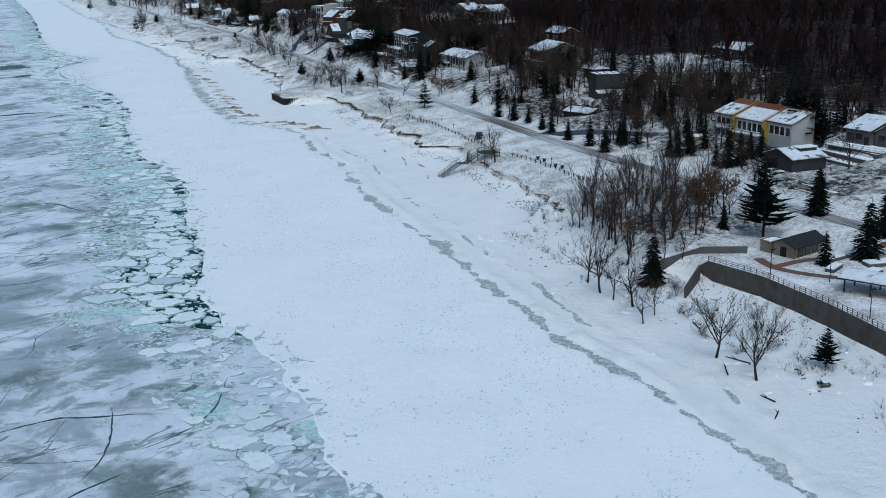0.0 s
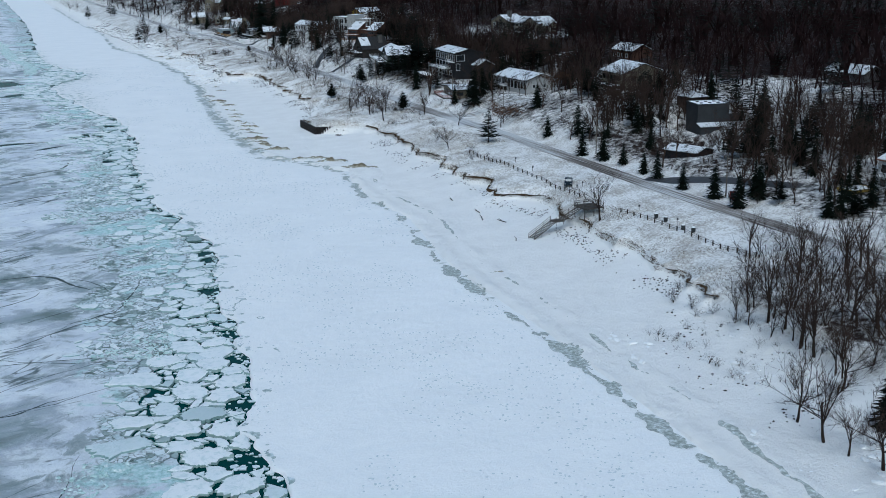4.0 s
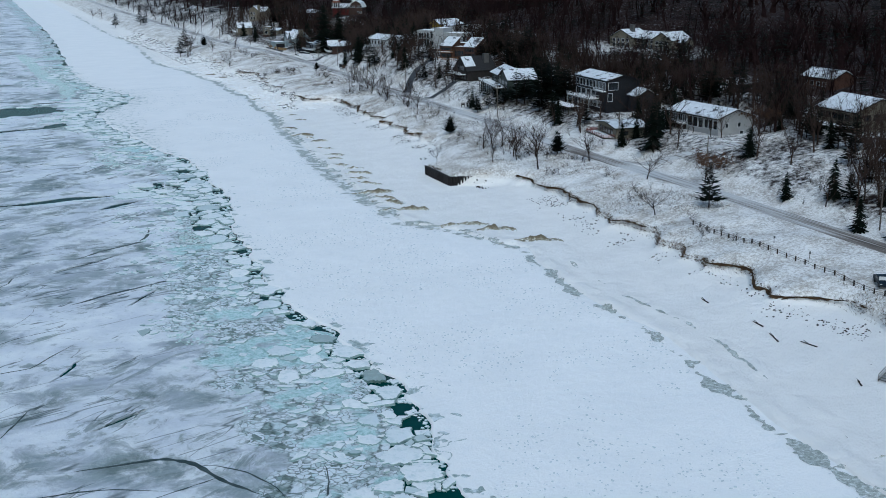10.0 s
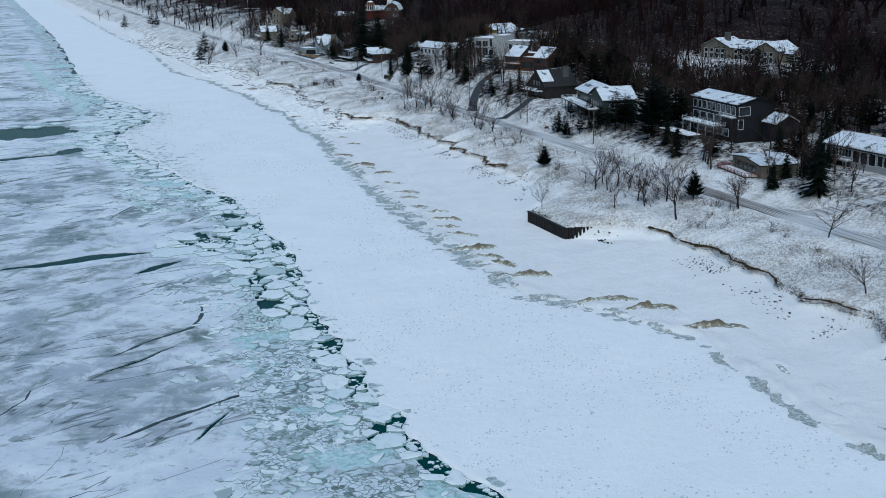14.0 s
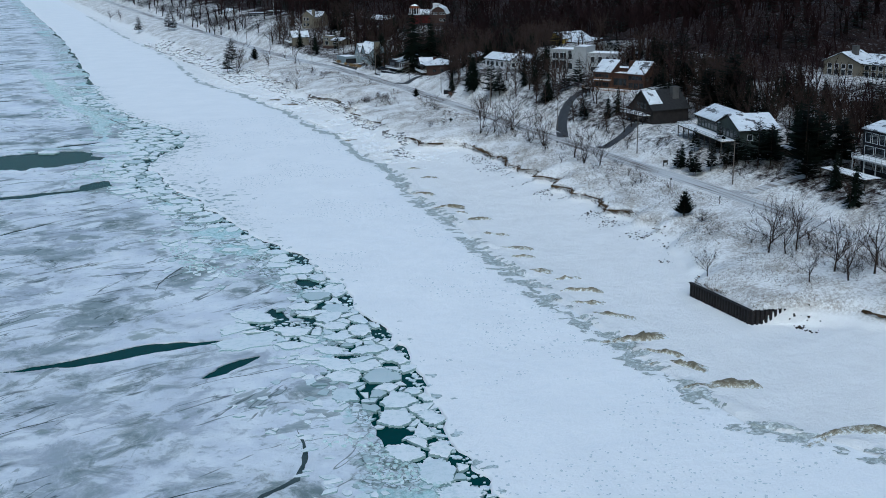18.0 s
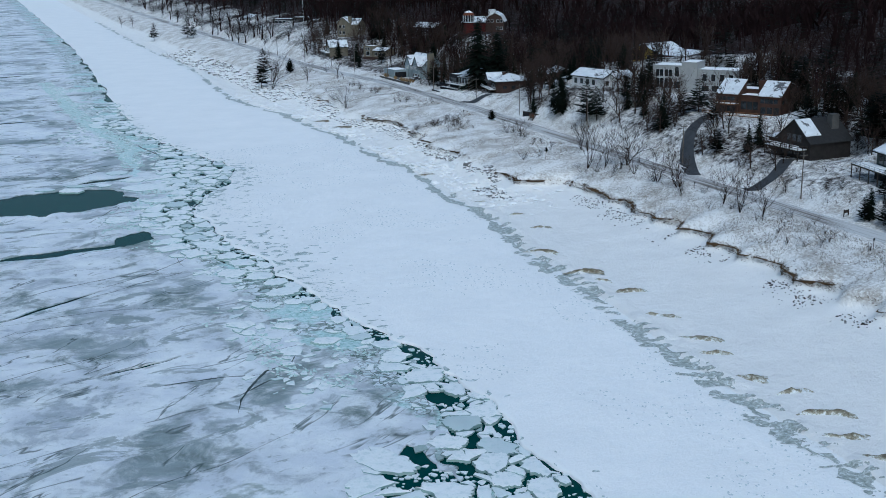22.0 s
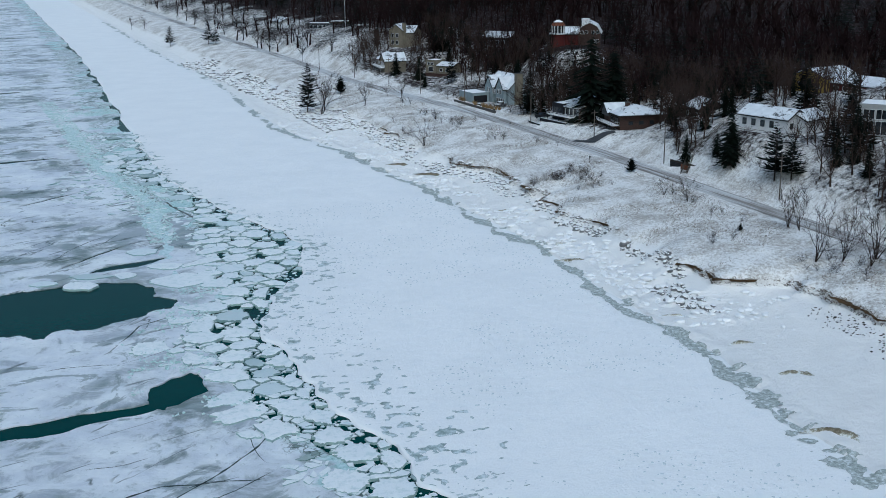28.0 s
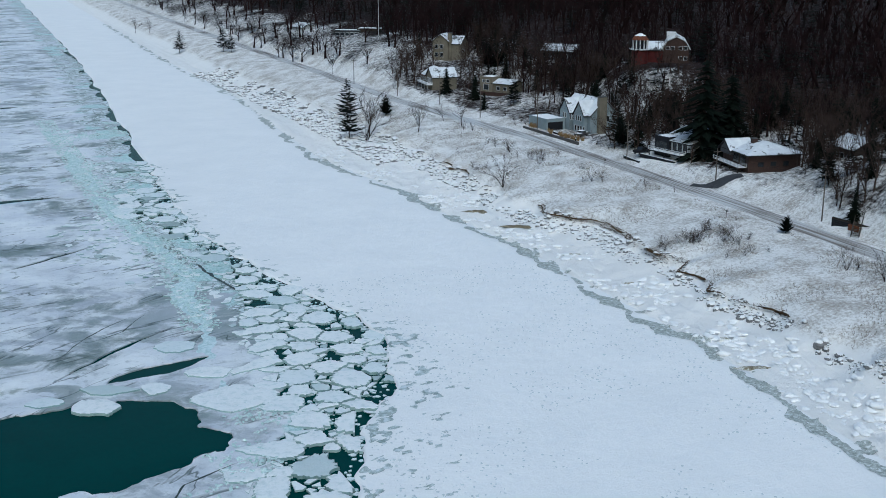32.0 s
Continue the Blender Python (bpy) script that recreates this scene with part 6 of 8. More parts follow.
# x, y and height of the trees that stand alone
for x, y, t in ((107, 145.5, 14.2), (107, 134.8, 13.9), (107.4, 184, 15), (108.3, 190.7, 13), (107.4, 179.2, 9.9), (108.7, 174.2, 14), (105.3, 165.1, 8.4), (109.5, 168.1, 7.9), (123.2, 205.5, 16), (126.7, 221.6, 16), (119.9, 195.2, 13)):
    plant("tree", x, y, t, "tall bare tree at the foot of the snowy bank", "bare trees on the beach", 1.1)
plant("tree", 135, 293.5, 13.5, "broad bare tree beside the beach stairs", "", 1.25)
for x, y, t in ((139.3, 455.3, 16), (138.7, 393.5, 8.5), (139.8, 472.7, 11), (139.6, 486.8, 9), (154.1, 453.2, 9.1), (138.2, 467, 12.3), (144.3, 467.2, 12.4), (143.4, 488.3, 12.4), (142.8, 495, 11.1), (153.5, 451.7, 11.2), (154.1, 422.2, 10.2), (121, 486.3, 6.3), (132, 470.1, 7.9), (137.7, 489.6, 12)):
    plant("tree", x, y, t, "bare tree on the snowy bank above the beach", "bare trees on the bank", 1.1)
for x, y, t in ((145.4, 650.9, 13), (150.2, 641.2, 10.2), (150, 613.8, 12), (148.5, 586, 11), (148.8, 647.3, 11), (150.1, 622.9, 9.4), (148.9, 610.2, 8.3), (149.8, 594.1, 10.3), (150, 579.8, 10.6), (149.8, 633.7, 8.7), (154.1, 670.4, 9.8), (154.6, 667.3, 9.7), (148.5, 709.6, 5.3), (149.2, 700.6, 6.1), (153.5, 643.6, 13.2), (127.4, 815.3, 9.9)):
    plant("clump", x, y, t, "bare many-stemmed tree on the snowy dune", "bare trees on the dune", 1.15)
plant("clump", 119.4, 904.8, 19, "tall bare tree above the snowy revetment")
for x, y, t in ((121.5, 908, 15), (132.7, 891.6, 11.3), (144.8, 899.9, 6), (146.8, 889.1, 11.3), (170.4, 834.6, 10.9), (170.5, 738, 12.4), (108.6, 1381.9, 12), (113.2, 1345.5, 11.7), (172.2, 604.6, 10.8), (185.2, 347.9, 15), (187.1, 366.1, 9.9), (186.1, 356.7, 9.3), (168.5, 829, 9), (174, 838, 12), (189.8, 282.1, 17), (192.6, 279.1, 15), (185.1, 439.3, 7.7), (184.7, 447.6, 7.9), (173.1, 466.7, 9.8), (175.1, 605.5, 9.6), (166.6, 593.3, 5.7)):
    plant("tree", x, y, t, "bare tree beside the snowy road", "bare trees along the road", 1.0)
for x, y, t in ((166.4, 194.1, 11.4), (157.8, 168.6, 12.5), (118.7, 183.5, 11), (146.4, 199.9, 5.6), (165.9, 173.8, 9.4), (147.6, 168.7, 7), (164, 355, 8), (165.5, 345.6, 8.8), (166.2, 336, 6), (165.2, 324.1, 6), (165, 317.3, 7.3), (163.5, 303.4, 6.5), (164.3, 291.4, 8.3), (163.4, 280.7, 8.5), (167.8, 383.8, 6.6), (175.2, 360.1, 5.4), (168.2, 458.9, 7), (170.4, 445.9, 14), (174.5, 659.4, 10.5), (170.6, 715, 14), (164.3, 945.3, 10.2), (168.4, 928, 10), (178, 800, 29), (186.6, 800.2, 23), (171.5, 722, 6), (171.4, 260.5, 7.5), (172.7, 258.5, 8.2), (176.1, 258.2, 6.7), (174.6, 243.7, 6.0), (176.0, 240.2, 10.4), (178.6, 239.0, 9.3), (184.5, 243.0, 7.6), (187.7, 242.6, 7.7), (159.2, 203.7, 11.6), (172.1, 200.5, 8.8), (176.8, 453.8, 10.5), (176.6, 464.8, 7.1), (166.7, 565.2, 6.9)):
    plant("spruce", x, y, t, "dark green spruce standing in the snow", "spruces along the road", 1.1)
for x, y, t in ((150.2, 191.2, 19), (205.9, 253.7, 17), (119.5, 134.1, 7.1), (150.1, 388.8, 11), (165.5, 565.5, 6), (166, 560.2, 6.5), (168, 553.8, 7), (170.1, 550, 6.5), (174.1, 542.5, 13), (176.9, 528.3, 19), (173.5, 546.9, 7), (169.9, 696.2, 14), (171, 691.6, 10.8), (124.1, 940.3, 15.6), (116.5, 914, 13), (112.5, 1224.2, 13.4), (127.2, 1172.4, 14), (130, 1165, 11), (181.5, 534, 14), (203.8, 247.6, 20), (205.5, 244, 17), (171.6, 566.7, 6.8), (173.7, 558.4, 7.7), (181.6, 551.8, 6.7), (194.2, 551.6, 7), (191.7, 540.4, 9), (193.1, 534.3, 8), (200.8, 620.8, 11), (211.2, 632.6, 9)):
    plant("pine", x, y, t, "dark pine with ragged branches", "pines along the shore", 0.85)
PINES = ((164.8, 556, 6), (172.6, 549, 7.5), (180, 545, 9), (186.8, 542, 12), (198, 599, 15), (201, 594, 13), (205, 597, 16), (195.5, 622, 10), (176.1, 540.2, 11), (174.1, 524, 9), (181, 529, 15), (184, 524, 13), (197, 489, 10), (199, 484, 8), (224.6, 542, 15), (217.4, 515, 16), (220, 508, 14), (212, 646, 14), (216, 641, 15), (223.8, 499, 13), (173.5, 491, 7), (206, 470, 12), (211, 463, 13), (205, 436, 11))
for x, y, t in PINES:
    plant("pine", x, y, t, "dark pine among the houses on the dune", "pines among the houses", 1.15)
for x, y, t in ((141.1, 525, 6.3), (150.4, 465.2, 6.9), (144.4, 673.6, 1.6), (134.2, 927.3, 7), (154.8, 735.4, 4)):
    plant("juniper", x, y, t, "dense dark evergreen bush on the dune", "evergreen bushes", 1.0)

for x, y, t in ((148.5, 207, 11), (152, 213, 8.5), (165, 412, 9), (193, 428, 8)):
    plant("oak", x, y, t, "oak still holding rust-brown dead leaves", "oaks with dead leaves", 1.2)

# shrubs on the dune, in loose patches
for cx, cy, rx, ry, n in ((133, 742, 4, 8, 8), (143, 738, 3, 9, 12), (139, 668, 4, 6, 3), (146, 645, 5, 10, 9), (143, 430, 5, 25, 8), (140, 375, 4, 20, 5), (144, 475, 5, 18, 12), (150, 600, 4, 25, 10), (118, 150, 8, 20, 26), (116, 187, 7, 14, 18), (128, 200, 6, 12, 12), (128, 850, 3, 20, 5), (140, 510, 6, 10, 6), (124, 240, 4, 14, 8), (150, 690, 6, 12, 4), (146, 820, 5, 40, 6)):
    for i in range(n):
        a, q = plant_rng.uniform(0, 6.28), math.sqrt(plant_rng.random())
        plant("shrub", cx + rx * q * math.cos(a), cy + ry * q * math.sin(a), plant_rng.uniform(1.4, 3.2), "low bare shrub poking out of the snow", "shrubs on the dune", 1.3)

DRIVES = [((185.1, 651.2), (178.6, 648.8), (172.4, 643.1), (167.0, 634.9), (162.0, 624.0)), ((162.4, 603.6), (169.9, 602.6), (177.5, 606.7)), ((162.0, 318.0), (167.0, 309.0), (171.5, 299.5), (175.0, 291.0), (180.0, 280.0)), ((163.5, 783.0), (168.0, 778.0), (173.0, 775.5)), ((160.0, 448.0), (168.0, 436.0), (178.0, 428.0), (186.0, 424.0)), ((161.5, 536.0), (168.0, 531.0), (176.0, 526.0))]


def clear_of_things(x, y, room=2.0):
    if any(abs(x - p[0]) < p[3] + room and abs(y - p[1]) < p[2] + room for p in PADS):
        return False
    for d in DRIVES:
        for p, q in zip(d, d[1:]):
            t = max(0, min(1, ((x - p[0]) * (q[0] - p[0]) + (y - p[1]) * (q[1] - p[1])) / ((q[0] - p[0]) ** 2 + (q[1] - p[1]) ** 2)))
            if math.hypot(x - p[0] - t * (q[0] - p[0]), y - p[1] - t * (q[1] - p[1])) < 3.5:
                return False
    return abs(x - float(road_x(y))) > 5


def blocks_house_view(x, y):
    """Whether a tree here would stand between the camera and a house."""
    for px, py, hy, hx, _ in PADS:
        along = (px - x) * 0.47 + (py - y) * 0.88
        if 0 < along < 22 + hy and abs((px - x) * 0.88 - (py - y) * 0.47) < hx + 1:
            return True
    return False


# the thicket above the promenade
joined_places = []
count = 0
for i in range(125):
    y = plant_rng.uniform(184, 252)
    x = plant_rng.uniform(float(cliff_x(y)) - 4, 158)
    if clear_of_things(x, y, 0.5) and not (x > 139 and y > 249) and not (x <= 139 and y > 236):
        count += 1
        if count % 2:
            plant(plant_rng.choice(("tree", "tree", "clump")), x, y, plant_rng.uniform(6, 13), "thin bare tree in a brown thicket", "thicket above the promenade", 0.9)
        else:
            joined_places.append((x, y))
# trees between the houses
count = 0
for i in range(2900):
    y = plant_rng.uniform(205, 1010)
    x = float(road_x(y)) + plant_rng.uniform(8, 62)
    if any(math.hypot((x - gx) / rx, (y - gy) / ry) < 1 for gx, gy, rx, ry in GLADES) and plant_rng.random() < 0.6:
        continue
    wood = float(fbm(np.array(x), np.array(y), 22, 21)) + (x - float(road_x(y)) - 20) / 26
    if wood > plant_rng.uniform(-0.5, 0.5) and clear_of_things(x, y, 1.0) and not (blocks_house_view(x, y) and plant_rng.random() < 0.82):
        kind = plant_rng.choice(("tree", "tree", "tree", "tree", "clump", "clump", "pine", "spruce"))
        if blocks_house_view(x, y):
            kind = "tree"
        if kind in ("tree", "clump"):
            count += 1
            if count % 9:
                joined_places.append((x, y))
                continue
        plant(kind, x, y, plant_rng.uniform(6, 11) if kind in ("pine", "spruce") else plant_rng.uniform(7, 14), "tree between the houses on the snowy dune", "trees between the houses", 0.95)


# brush along both sides of the road
brush = []
for i in range(1500):
    y = plant_rng.uniform(170, 1000)
    side = plant_rng.random() < 0.72
    x = float(road_x(y)) + (plant_rng.uniform(7, 30) if side else -plant_rng.uniform(6, 17))
    if float(fbm(np.array(x), np.array(y), 18, 71)) > (0.0 if side else 0.3) and clear_of_things(x, y, 1.5) and x > float(cliff_x(y)) + 4 and not (y < 390 and not side):
        brush.append((x, y))
for cx, cy, rx, ry, n in ((145, 472, 7, 28, 34), (150, 585, 5, 30, 20), (140, 735, 6, 10, 10)):
    for i in range(n):
        brush.append((cx + plant_rng.uniform(-rx, rx), cy + plant_rng.uniform(-ry, ry)))


# ---- the woods behind ----
def wood_of(name, label, kinds, xy, low, high, mat, seed, wide=1.0):
    r = np.random.default_rng(seed)
    vs, fs, n = [], [], 0
    pick = r.integers(0, len(kinds), len(xy))
    h = r.uniform(low, high, len(xy))
    a = r.uniform(0, 6.28, len(xy))
    z = ground_z(xy[:, 0], xy[:, 1])
    for k, (v, f) in enumerate(kinds):
        m = pick == k
        c, s = np.cos(a[m])[:, None], np.sin(a[m])[:, None]
        q = np.stack([(v[None, :, 0] * c - v[None, :, 1] * s) * h[m][:, None] * wide + xy[m, :1], (v[None, :, 0] * s + v[None, :, 1] * c) * h[m][:, None] * wide + xy[m, 1:], v[None, :, 2] * h[m][:, None] + z[m][:, None]], -1)
        vs.append(q.reshape(-1, 3))
        fs.append((f[None] + (len(v) * np.arange(m.sum()))[:, None, None]).reshape(-1, 4) + n)
        n += len(v) * m.sum()
    return tagged(new(name, mesh_of(name, np.concatenate(vs), np.concatenate(fs), mat)), label, "woods", kind="stuff")


def wood_places(count, x0, x1, y0, y1, seed, start):
    r = np.random.default_rng(seed)
    xy = np.column_stack([r.uniform(x0, x1, count), r.uniform(y0, y1, count)])
    d = xy[:, 0] - road_x(xy[:, 1])
    keep = d > start - np.interp(xy[:, 1], [750, 860, 930, 1000, 1040], [0, 18, 18, 9, 22]) + 12 * wave(xy[:, 0], xy[:, 1], 20, 31)
    for px, py, hy, hx, _ in PADS:
        keep &= ~((np.abs(xy[:, 0] - px) < hx + 2) & (np.abs(xy[:, 1] - py) < hy + 2))
        # no trees on the camera's line of sight to a house
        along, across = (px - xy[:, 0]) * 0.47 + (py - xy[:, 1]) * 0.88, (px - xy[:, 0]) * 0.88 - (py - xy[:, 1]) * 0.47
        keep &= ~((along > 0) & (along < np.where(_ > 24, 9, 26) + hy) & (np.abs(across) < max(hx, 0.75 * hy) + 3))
    for gx, gy, rx, ry in GLADES:
        keep &= ~((np.hypot((xy[:, 0] - gx) / rx, (xy[:, 1] - gy) / ry) < 1) & (r.random(count) < 0.5))
    return xy[keep]


fine_trees = [stick_mesh(full(grow(140 + i, 8, 5, 3, 0.5, 0.9, 0.3)), (3, 3, 2, 2), 1.35) for i in range(5)]
low_trees = [stick_mesh(grow(100 + i, 7, 4, 3, 0.55, 0.7, 0.35), (3, 2, 2, 2), 1.8) for i in range(5)]
far_trees = [stick_mesh(grow(120 + i, 6, 3, 2, 0.55, 0.8, 0.3), (2, 2, 2, 2), 5.0) for i in range(4)]
low_pines = [conifer(130 + i, 9, 6, 0.24, 0.2, 0.1, 0.6, 2) for i in range(4)]
wood_of("roadside_woods", "thin bare trees between the houses", fine_trees, np.array(joined_places), 7, 14, TWIG, 14)
brush_kinds = [stick_mesh(grow(160 + i, 12, 4, 2, 0.3, 1.15, 0.1, 6), (2, 2, 2, 2), 1.5) for i in range(4)]
wood_of("roadside_brush", "brown bare brush along the road", brush_kinds, np.array(brush), 1.6, 4.2, TWIG, 15, 1.3)
br = np.random.default_rng(52)
by = br.uniform(108, 232, 420)
bx = cliff_x(by) - 1.5 - 17 * br.random(420) ** 1.4
bank_brush = np.column_stack([bx, by])[fbm(bx, by, 9, 53) > -0.15]
wood_of("bank_brush", "thin bare brush on the bank below the promenade", brush_kinds, bank_brush, 0.6, 2.2, TWIG, 16, 1.3)
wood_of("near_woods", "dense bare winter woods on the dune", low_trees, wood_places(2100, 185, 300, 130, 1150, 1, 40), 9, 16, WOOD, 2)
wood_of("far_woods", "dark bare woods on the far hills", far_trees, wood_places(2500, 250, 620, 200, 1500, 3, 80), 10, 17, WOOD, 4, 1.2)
shore_trees = [stick_mesh(full(grow(125 + i, 7, 3, 2, 0.5, 0.9, 0.3)), (2, 2, 2, 2), 3.0) for i in range(4)]
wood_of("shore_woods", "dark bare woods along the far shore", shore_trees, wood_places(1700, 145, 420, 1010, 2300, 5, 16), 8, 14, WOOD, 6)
wood_of("conifer_woods", "dark conifers scattered through the woods", low_pines, wood_places(1500, 190, 560, 200, 1500, 7, 34), 9, 18, NEEDLE, 8)
wood_of("shore_conifers", "dark conifers along the far shore", low_pines, wood_places(420, 140, 300, 1010, 1900, 9, 8), 7, 13, NEEDLE, 10)

# dry dune grass poking through the snow
r = np.random.default_rng(21)
xy = np.column_stack([r.uniform(112, 158, 110000), r.uniform(230, 960, 110000)])
d0, d1 = xy[:, 0] - cliff_x(xy[:, 1]), road_x(xy[:, 1]) - xy[:, 0]
keep = (d0 > 0.4) & (d1 > 5) & (fbm(xy[:, 0], xy[:, 1], 9, 2, 5) > 0.0) & ~((d1 < 17) & (xy[:, 1] < 385))
xy = xy[keep]
base = np.column_stack([xy, ground_z(xy[:, 0], xy[:, 1]) - 0.03])
tip = base + np.column_stack([r.uniform(-0.3, 0.3, len(xy)), r.uniform(-0.3, 0.3, len(xy)), r.uniform(0.12, 0.45, len(xy))])
v, f = tubes(base, tip, np.full(len(xy), 0.055), np.full(len(xy), 0.012), 3)
GRASS = mottled("dune_grass", (0.13, 0.11, 0.085), (0.34, 0.30, 0.24), 0.6, 0.9)
tagged(new("dune_grass", mesh_of("dune_grass", v, f, GRASS)), "dry dune grass poking through thin snow", "grass", kind="stuff")
# tufts hanging over the worn bank
ty = r.uniform(240, 800, 24000)
ty = ty[(bank_width(ty) < 1.6) & (0.5 * fbm(ty * 0, ty, 9, 33) > r.uniform(-0.35, 0.75, len(ty)))]
tx = cliff_x(ty) + worn_line(ty) + r.uniform(-0.5, 0.5, len(ty))
base = np.column_stack([tx, ty, ground_z(tx, ty)])
tip = base + np.column_stack([r.uniform(-0.6, 0.1, len(ty)), r.uniform(-0.4, 0.4, len(ty)), r.uniform(-0.3, 0.55, len(ty))])
v, f = tubes(base, tip, np.full(len(ty), 0.06), np.full(len(ty), 0.015), 3)
tagged(new("bank_roots", mesh_of("bank_roots", v, f, mottled("roots_and_straw", (0.035, 0.022, 0.013), (0.15, 0.098, 0.055), 0.8, 0.9))), "roots and straw hanging from the worn bank", "grass", kind="stuff")

# the bare face of the worn bank: a ragged strip of dark sand under the lip of the turf
SAND = mottled("bank_sand", (0.022, 0.015, 0.010), (0.115, 0.075, 0.042), 1.1, 0.9, 0.6, 0.1, 0.1)


def bank_face(y0, y1, cover):
    y = np.arange(y0, y1, 0.45)
    c = cliff_x(y) + worn_line(y)
    high = np.clip(cover + 1.3 * fbm(y * 0, y, 14, 41, 4), 0, 1)
    top_z = ground_z(c + 0.35, y)
    foot_z = ground_z(c - 1.3, y)
    high = np.minimum(0.72 * high * (0.6 + 0.8 * fbm(y * 0, y, 1.6, 43, 3)), top_z - foot_z)
    rows = []
    for k, (out, down) in enumerate(((0.30, -0.04), (-0.22, -0.02), (-0.30, 0.35), (-0.42, 0.7), (-0.60, 1.0))):
        x = c + out + 0.4 * fbm(y * 1.6, y * 0 + k * 0.9, 1.0, 45, 3)
        rows.append(np.column_stack([x, y, np.maximum(top_z - down * high, ground_z(x, y) - 0.15)]))
    v = np.concatenate(rows)
    n = len(y)
    i = np.arange(n - 1)
    f = np.concatenate([np.stack([k * n + i, k * n + i + 1, (k + 1) * n + i + 1, (k + 1) * n + i], -1)[high[:-1] + high[1:] > 0.12] for k in range(1, 4)])
    return v, f


for y0, y1, cover in ((236, 304, 0.55), (304, 458, 0.26), (496, 524, 0.15), (524, 640, 0.2), (652, 668, 0.35), (696, 736, 0.3), (736, 800, 0.14), (826, 860, 0.12)):
    v, f = bank_face(y0, y1, cover)
    tagged(new("bank_face", mesh_of("bank_face", v, f, SAND)), "bare dark sand face of the worn bank", "bank", kind="structure")

# debris and stones at the foot of the bank
n = 3600
dy = np.r_[r.uniform(240, 640, n), r.uniform(112, 240, 1000)]
dx = cliff_x(dy) - np.where(dy < 240, 1.5 + np.abs(r.normal(0, 3.5, len(dy))), 4.8 + 1.9 * r.normal(0, 1, len(dy))) - np.where(dy < 240, r.uniform(0, 17, len(dy)), 0)
keep = (fbm(dx, dy, 7, 9) > np.where(dy < 240, 0.1, -0.12)) & ((dy < 440) | (dy > 505))
near_wall = np.column_stack([123.5 + np.abs(r.normal(0, 2.2, 60)), 465.0 - np.abs(r.normal(0, 4.0, 60))])
chips("wall_debris", "dark timber and stones beside the sheet piling", near_wall[:34], 0.2, 0.7, BROWN, 35, 0.4, 0.6, ground_z)
chips("bank_debris", "dark stones and driftwood bits in the snow", np.column_stack([dx, dy])[keep], 0.12, 0.55, BROWN, 31, 0.45, 0.5, ground_z)
crust_places = np.column_stack([r.uniform(38, 110, 26000), r.uniform(100, 760, 26000)])
crust_places = crust_places[(crust_places[:, 0] > edge_at(crust_places[:, 1]) + 0.6) & (crust_places[:, 0] < shore_x(crust_places[:, 1]) - 2) & (fbm(crust_places[:, 0], crust_places[:, 1], 14, 33) > -0.05)]
CRUST = mottled("snow_crust", (0.50, 0.55, 0.58), (0.68, 0.72, 0.75), 0.5, 0.8, spec=0.05)
chips("wind_crust", "small broken bits of snow crust", crust_places, 0.12, 0.5, CRUST, 32, 0.2, 0.2, lambda x, y: 0 * x + 0.09)

# boulders of the revetment, each with a cap of snow
STONE = mottled("boulder_stone", (0.10, 0.10, 0.10), (0.25, 0.25, 0.25), 1.2, 0.85)


def lump(seed, squash=0.7, rough=0.28, rings=5, n=9):
    q = random.Random(seed)
    v = [(0, 0, squash)]
    for i in range(1, rings):
        a = math.pi * i / rings
        for j in range(n):
            b = 2 * math.pi * (j + 0.5 * (i % 2)) / n
            s = 1 + rough * (q.random() - 0.5)
            v.append((math.sin(a) * math.cos(b) * s, math.sin(a) * math.sin(b) * s, math.cos(a) * squash * s))
    v.append((0, 0, -squash))
    last = len(v) - 1
    f = [(0, 1 + j, 1 + (j + 1) % n) for j in range(n)]
    for i in range(rings - 2):
        o = 1 + i * n
        f += [(o + j, o + n + j, o + n + (j + 1) % n, o + (j + 1) % n) for j in range(n)]
    o = 1 + (rings - 2) * n
    return v, f + [(o + j, last, o + (j + 1) % n) for j in range(n)]


stones, caps = [], []
for i in range(5):
    v, f = lump(200 + i)
    me = bpy.data.meshes.new("boulder")
    me.from_pydata(v, [], f)
    me.materials.append(STONE)
    stones.append(me)
    v, f = lump(300 + i, 0.45, 0.16)
    me = bpy.data.meshes.new("snow_cap")
    me.from_pydata([(x * 0.98, y * 0.98, z + 0.42) for x, y, z in v], [], f)
    me.materials.append(SNOW)
    me.polygons.foreach_set("use_smooth", [True] * len(me.polygons))
    caps.append(me)
far_stones, far_caps = [], []
for i in range(5):
    for squash, rough, mat, out, lift in ((0.7, 0.4, STONE, far_stones, 0.0), (0.4, 0.2, SNOW, far_caps, 0.38)):
        v, f = lump(210 + i, squash, rough, 3, 6)
        me = bpy.data.meshes.new("boulder_form")
        me.from_pydata([(x * (0.98 if lift else 1), y * (0.98 if lift else 1), z + lift) for x, y, z in v], [], f)
        out.append(me)
q = random.Random(7)
spots, cells_of = [], {}


def near_by(x, y):
    return [p for a in (-1, 0, 1) for b in (-1, 0, 1) for p in cells_of.get((int(x // 2) + a, int(y // 2) + b), ())]


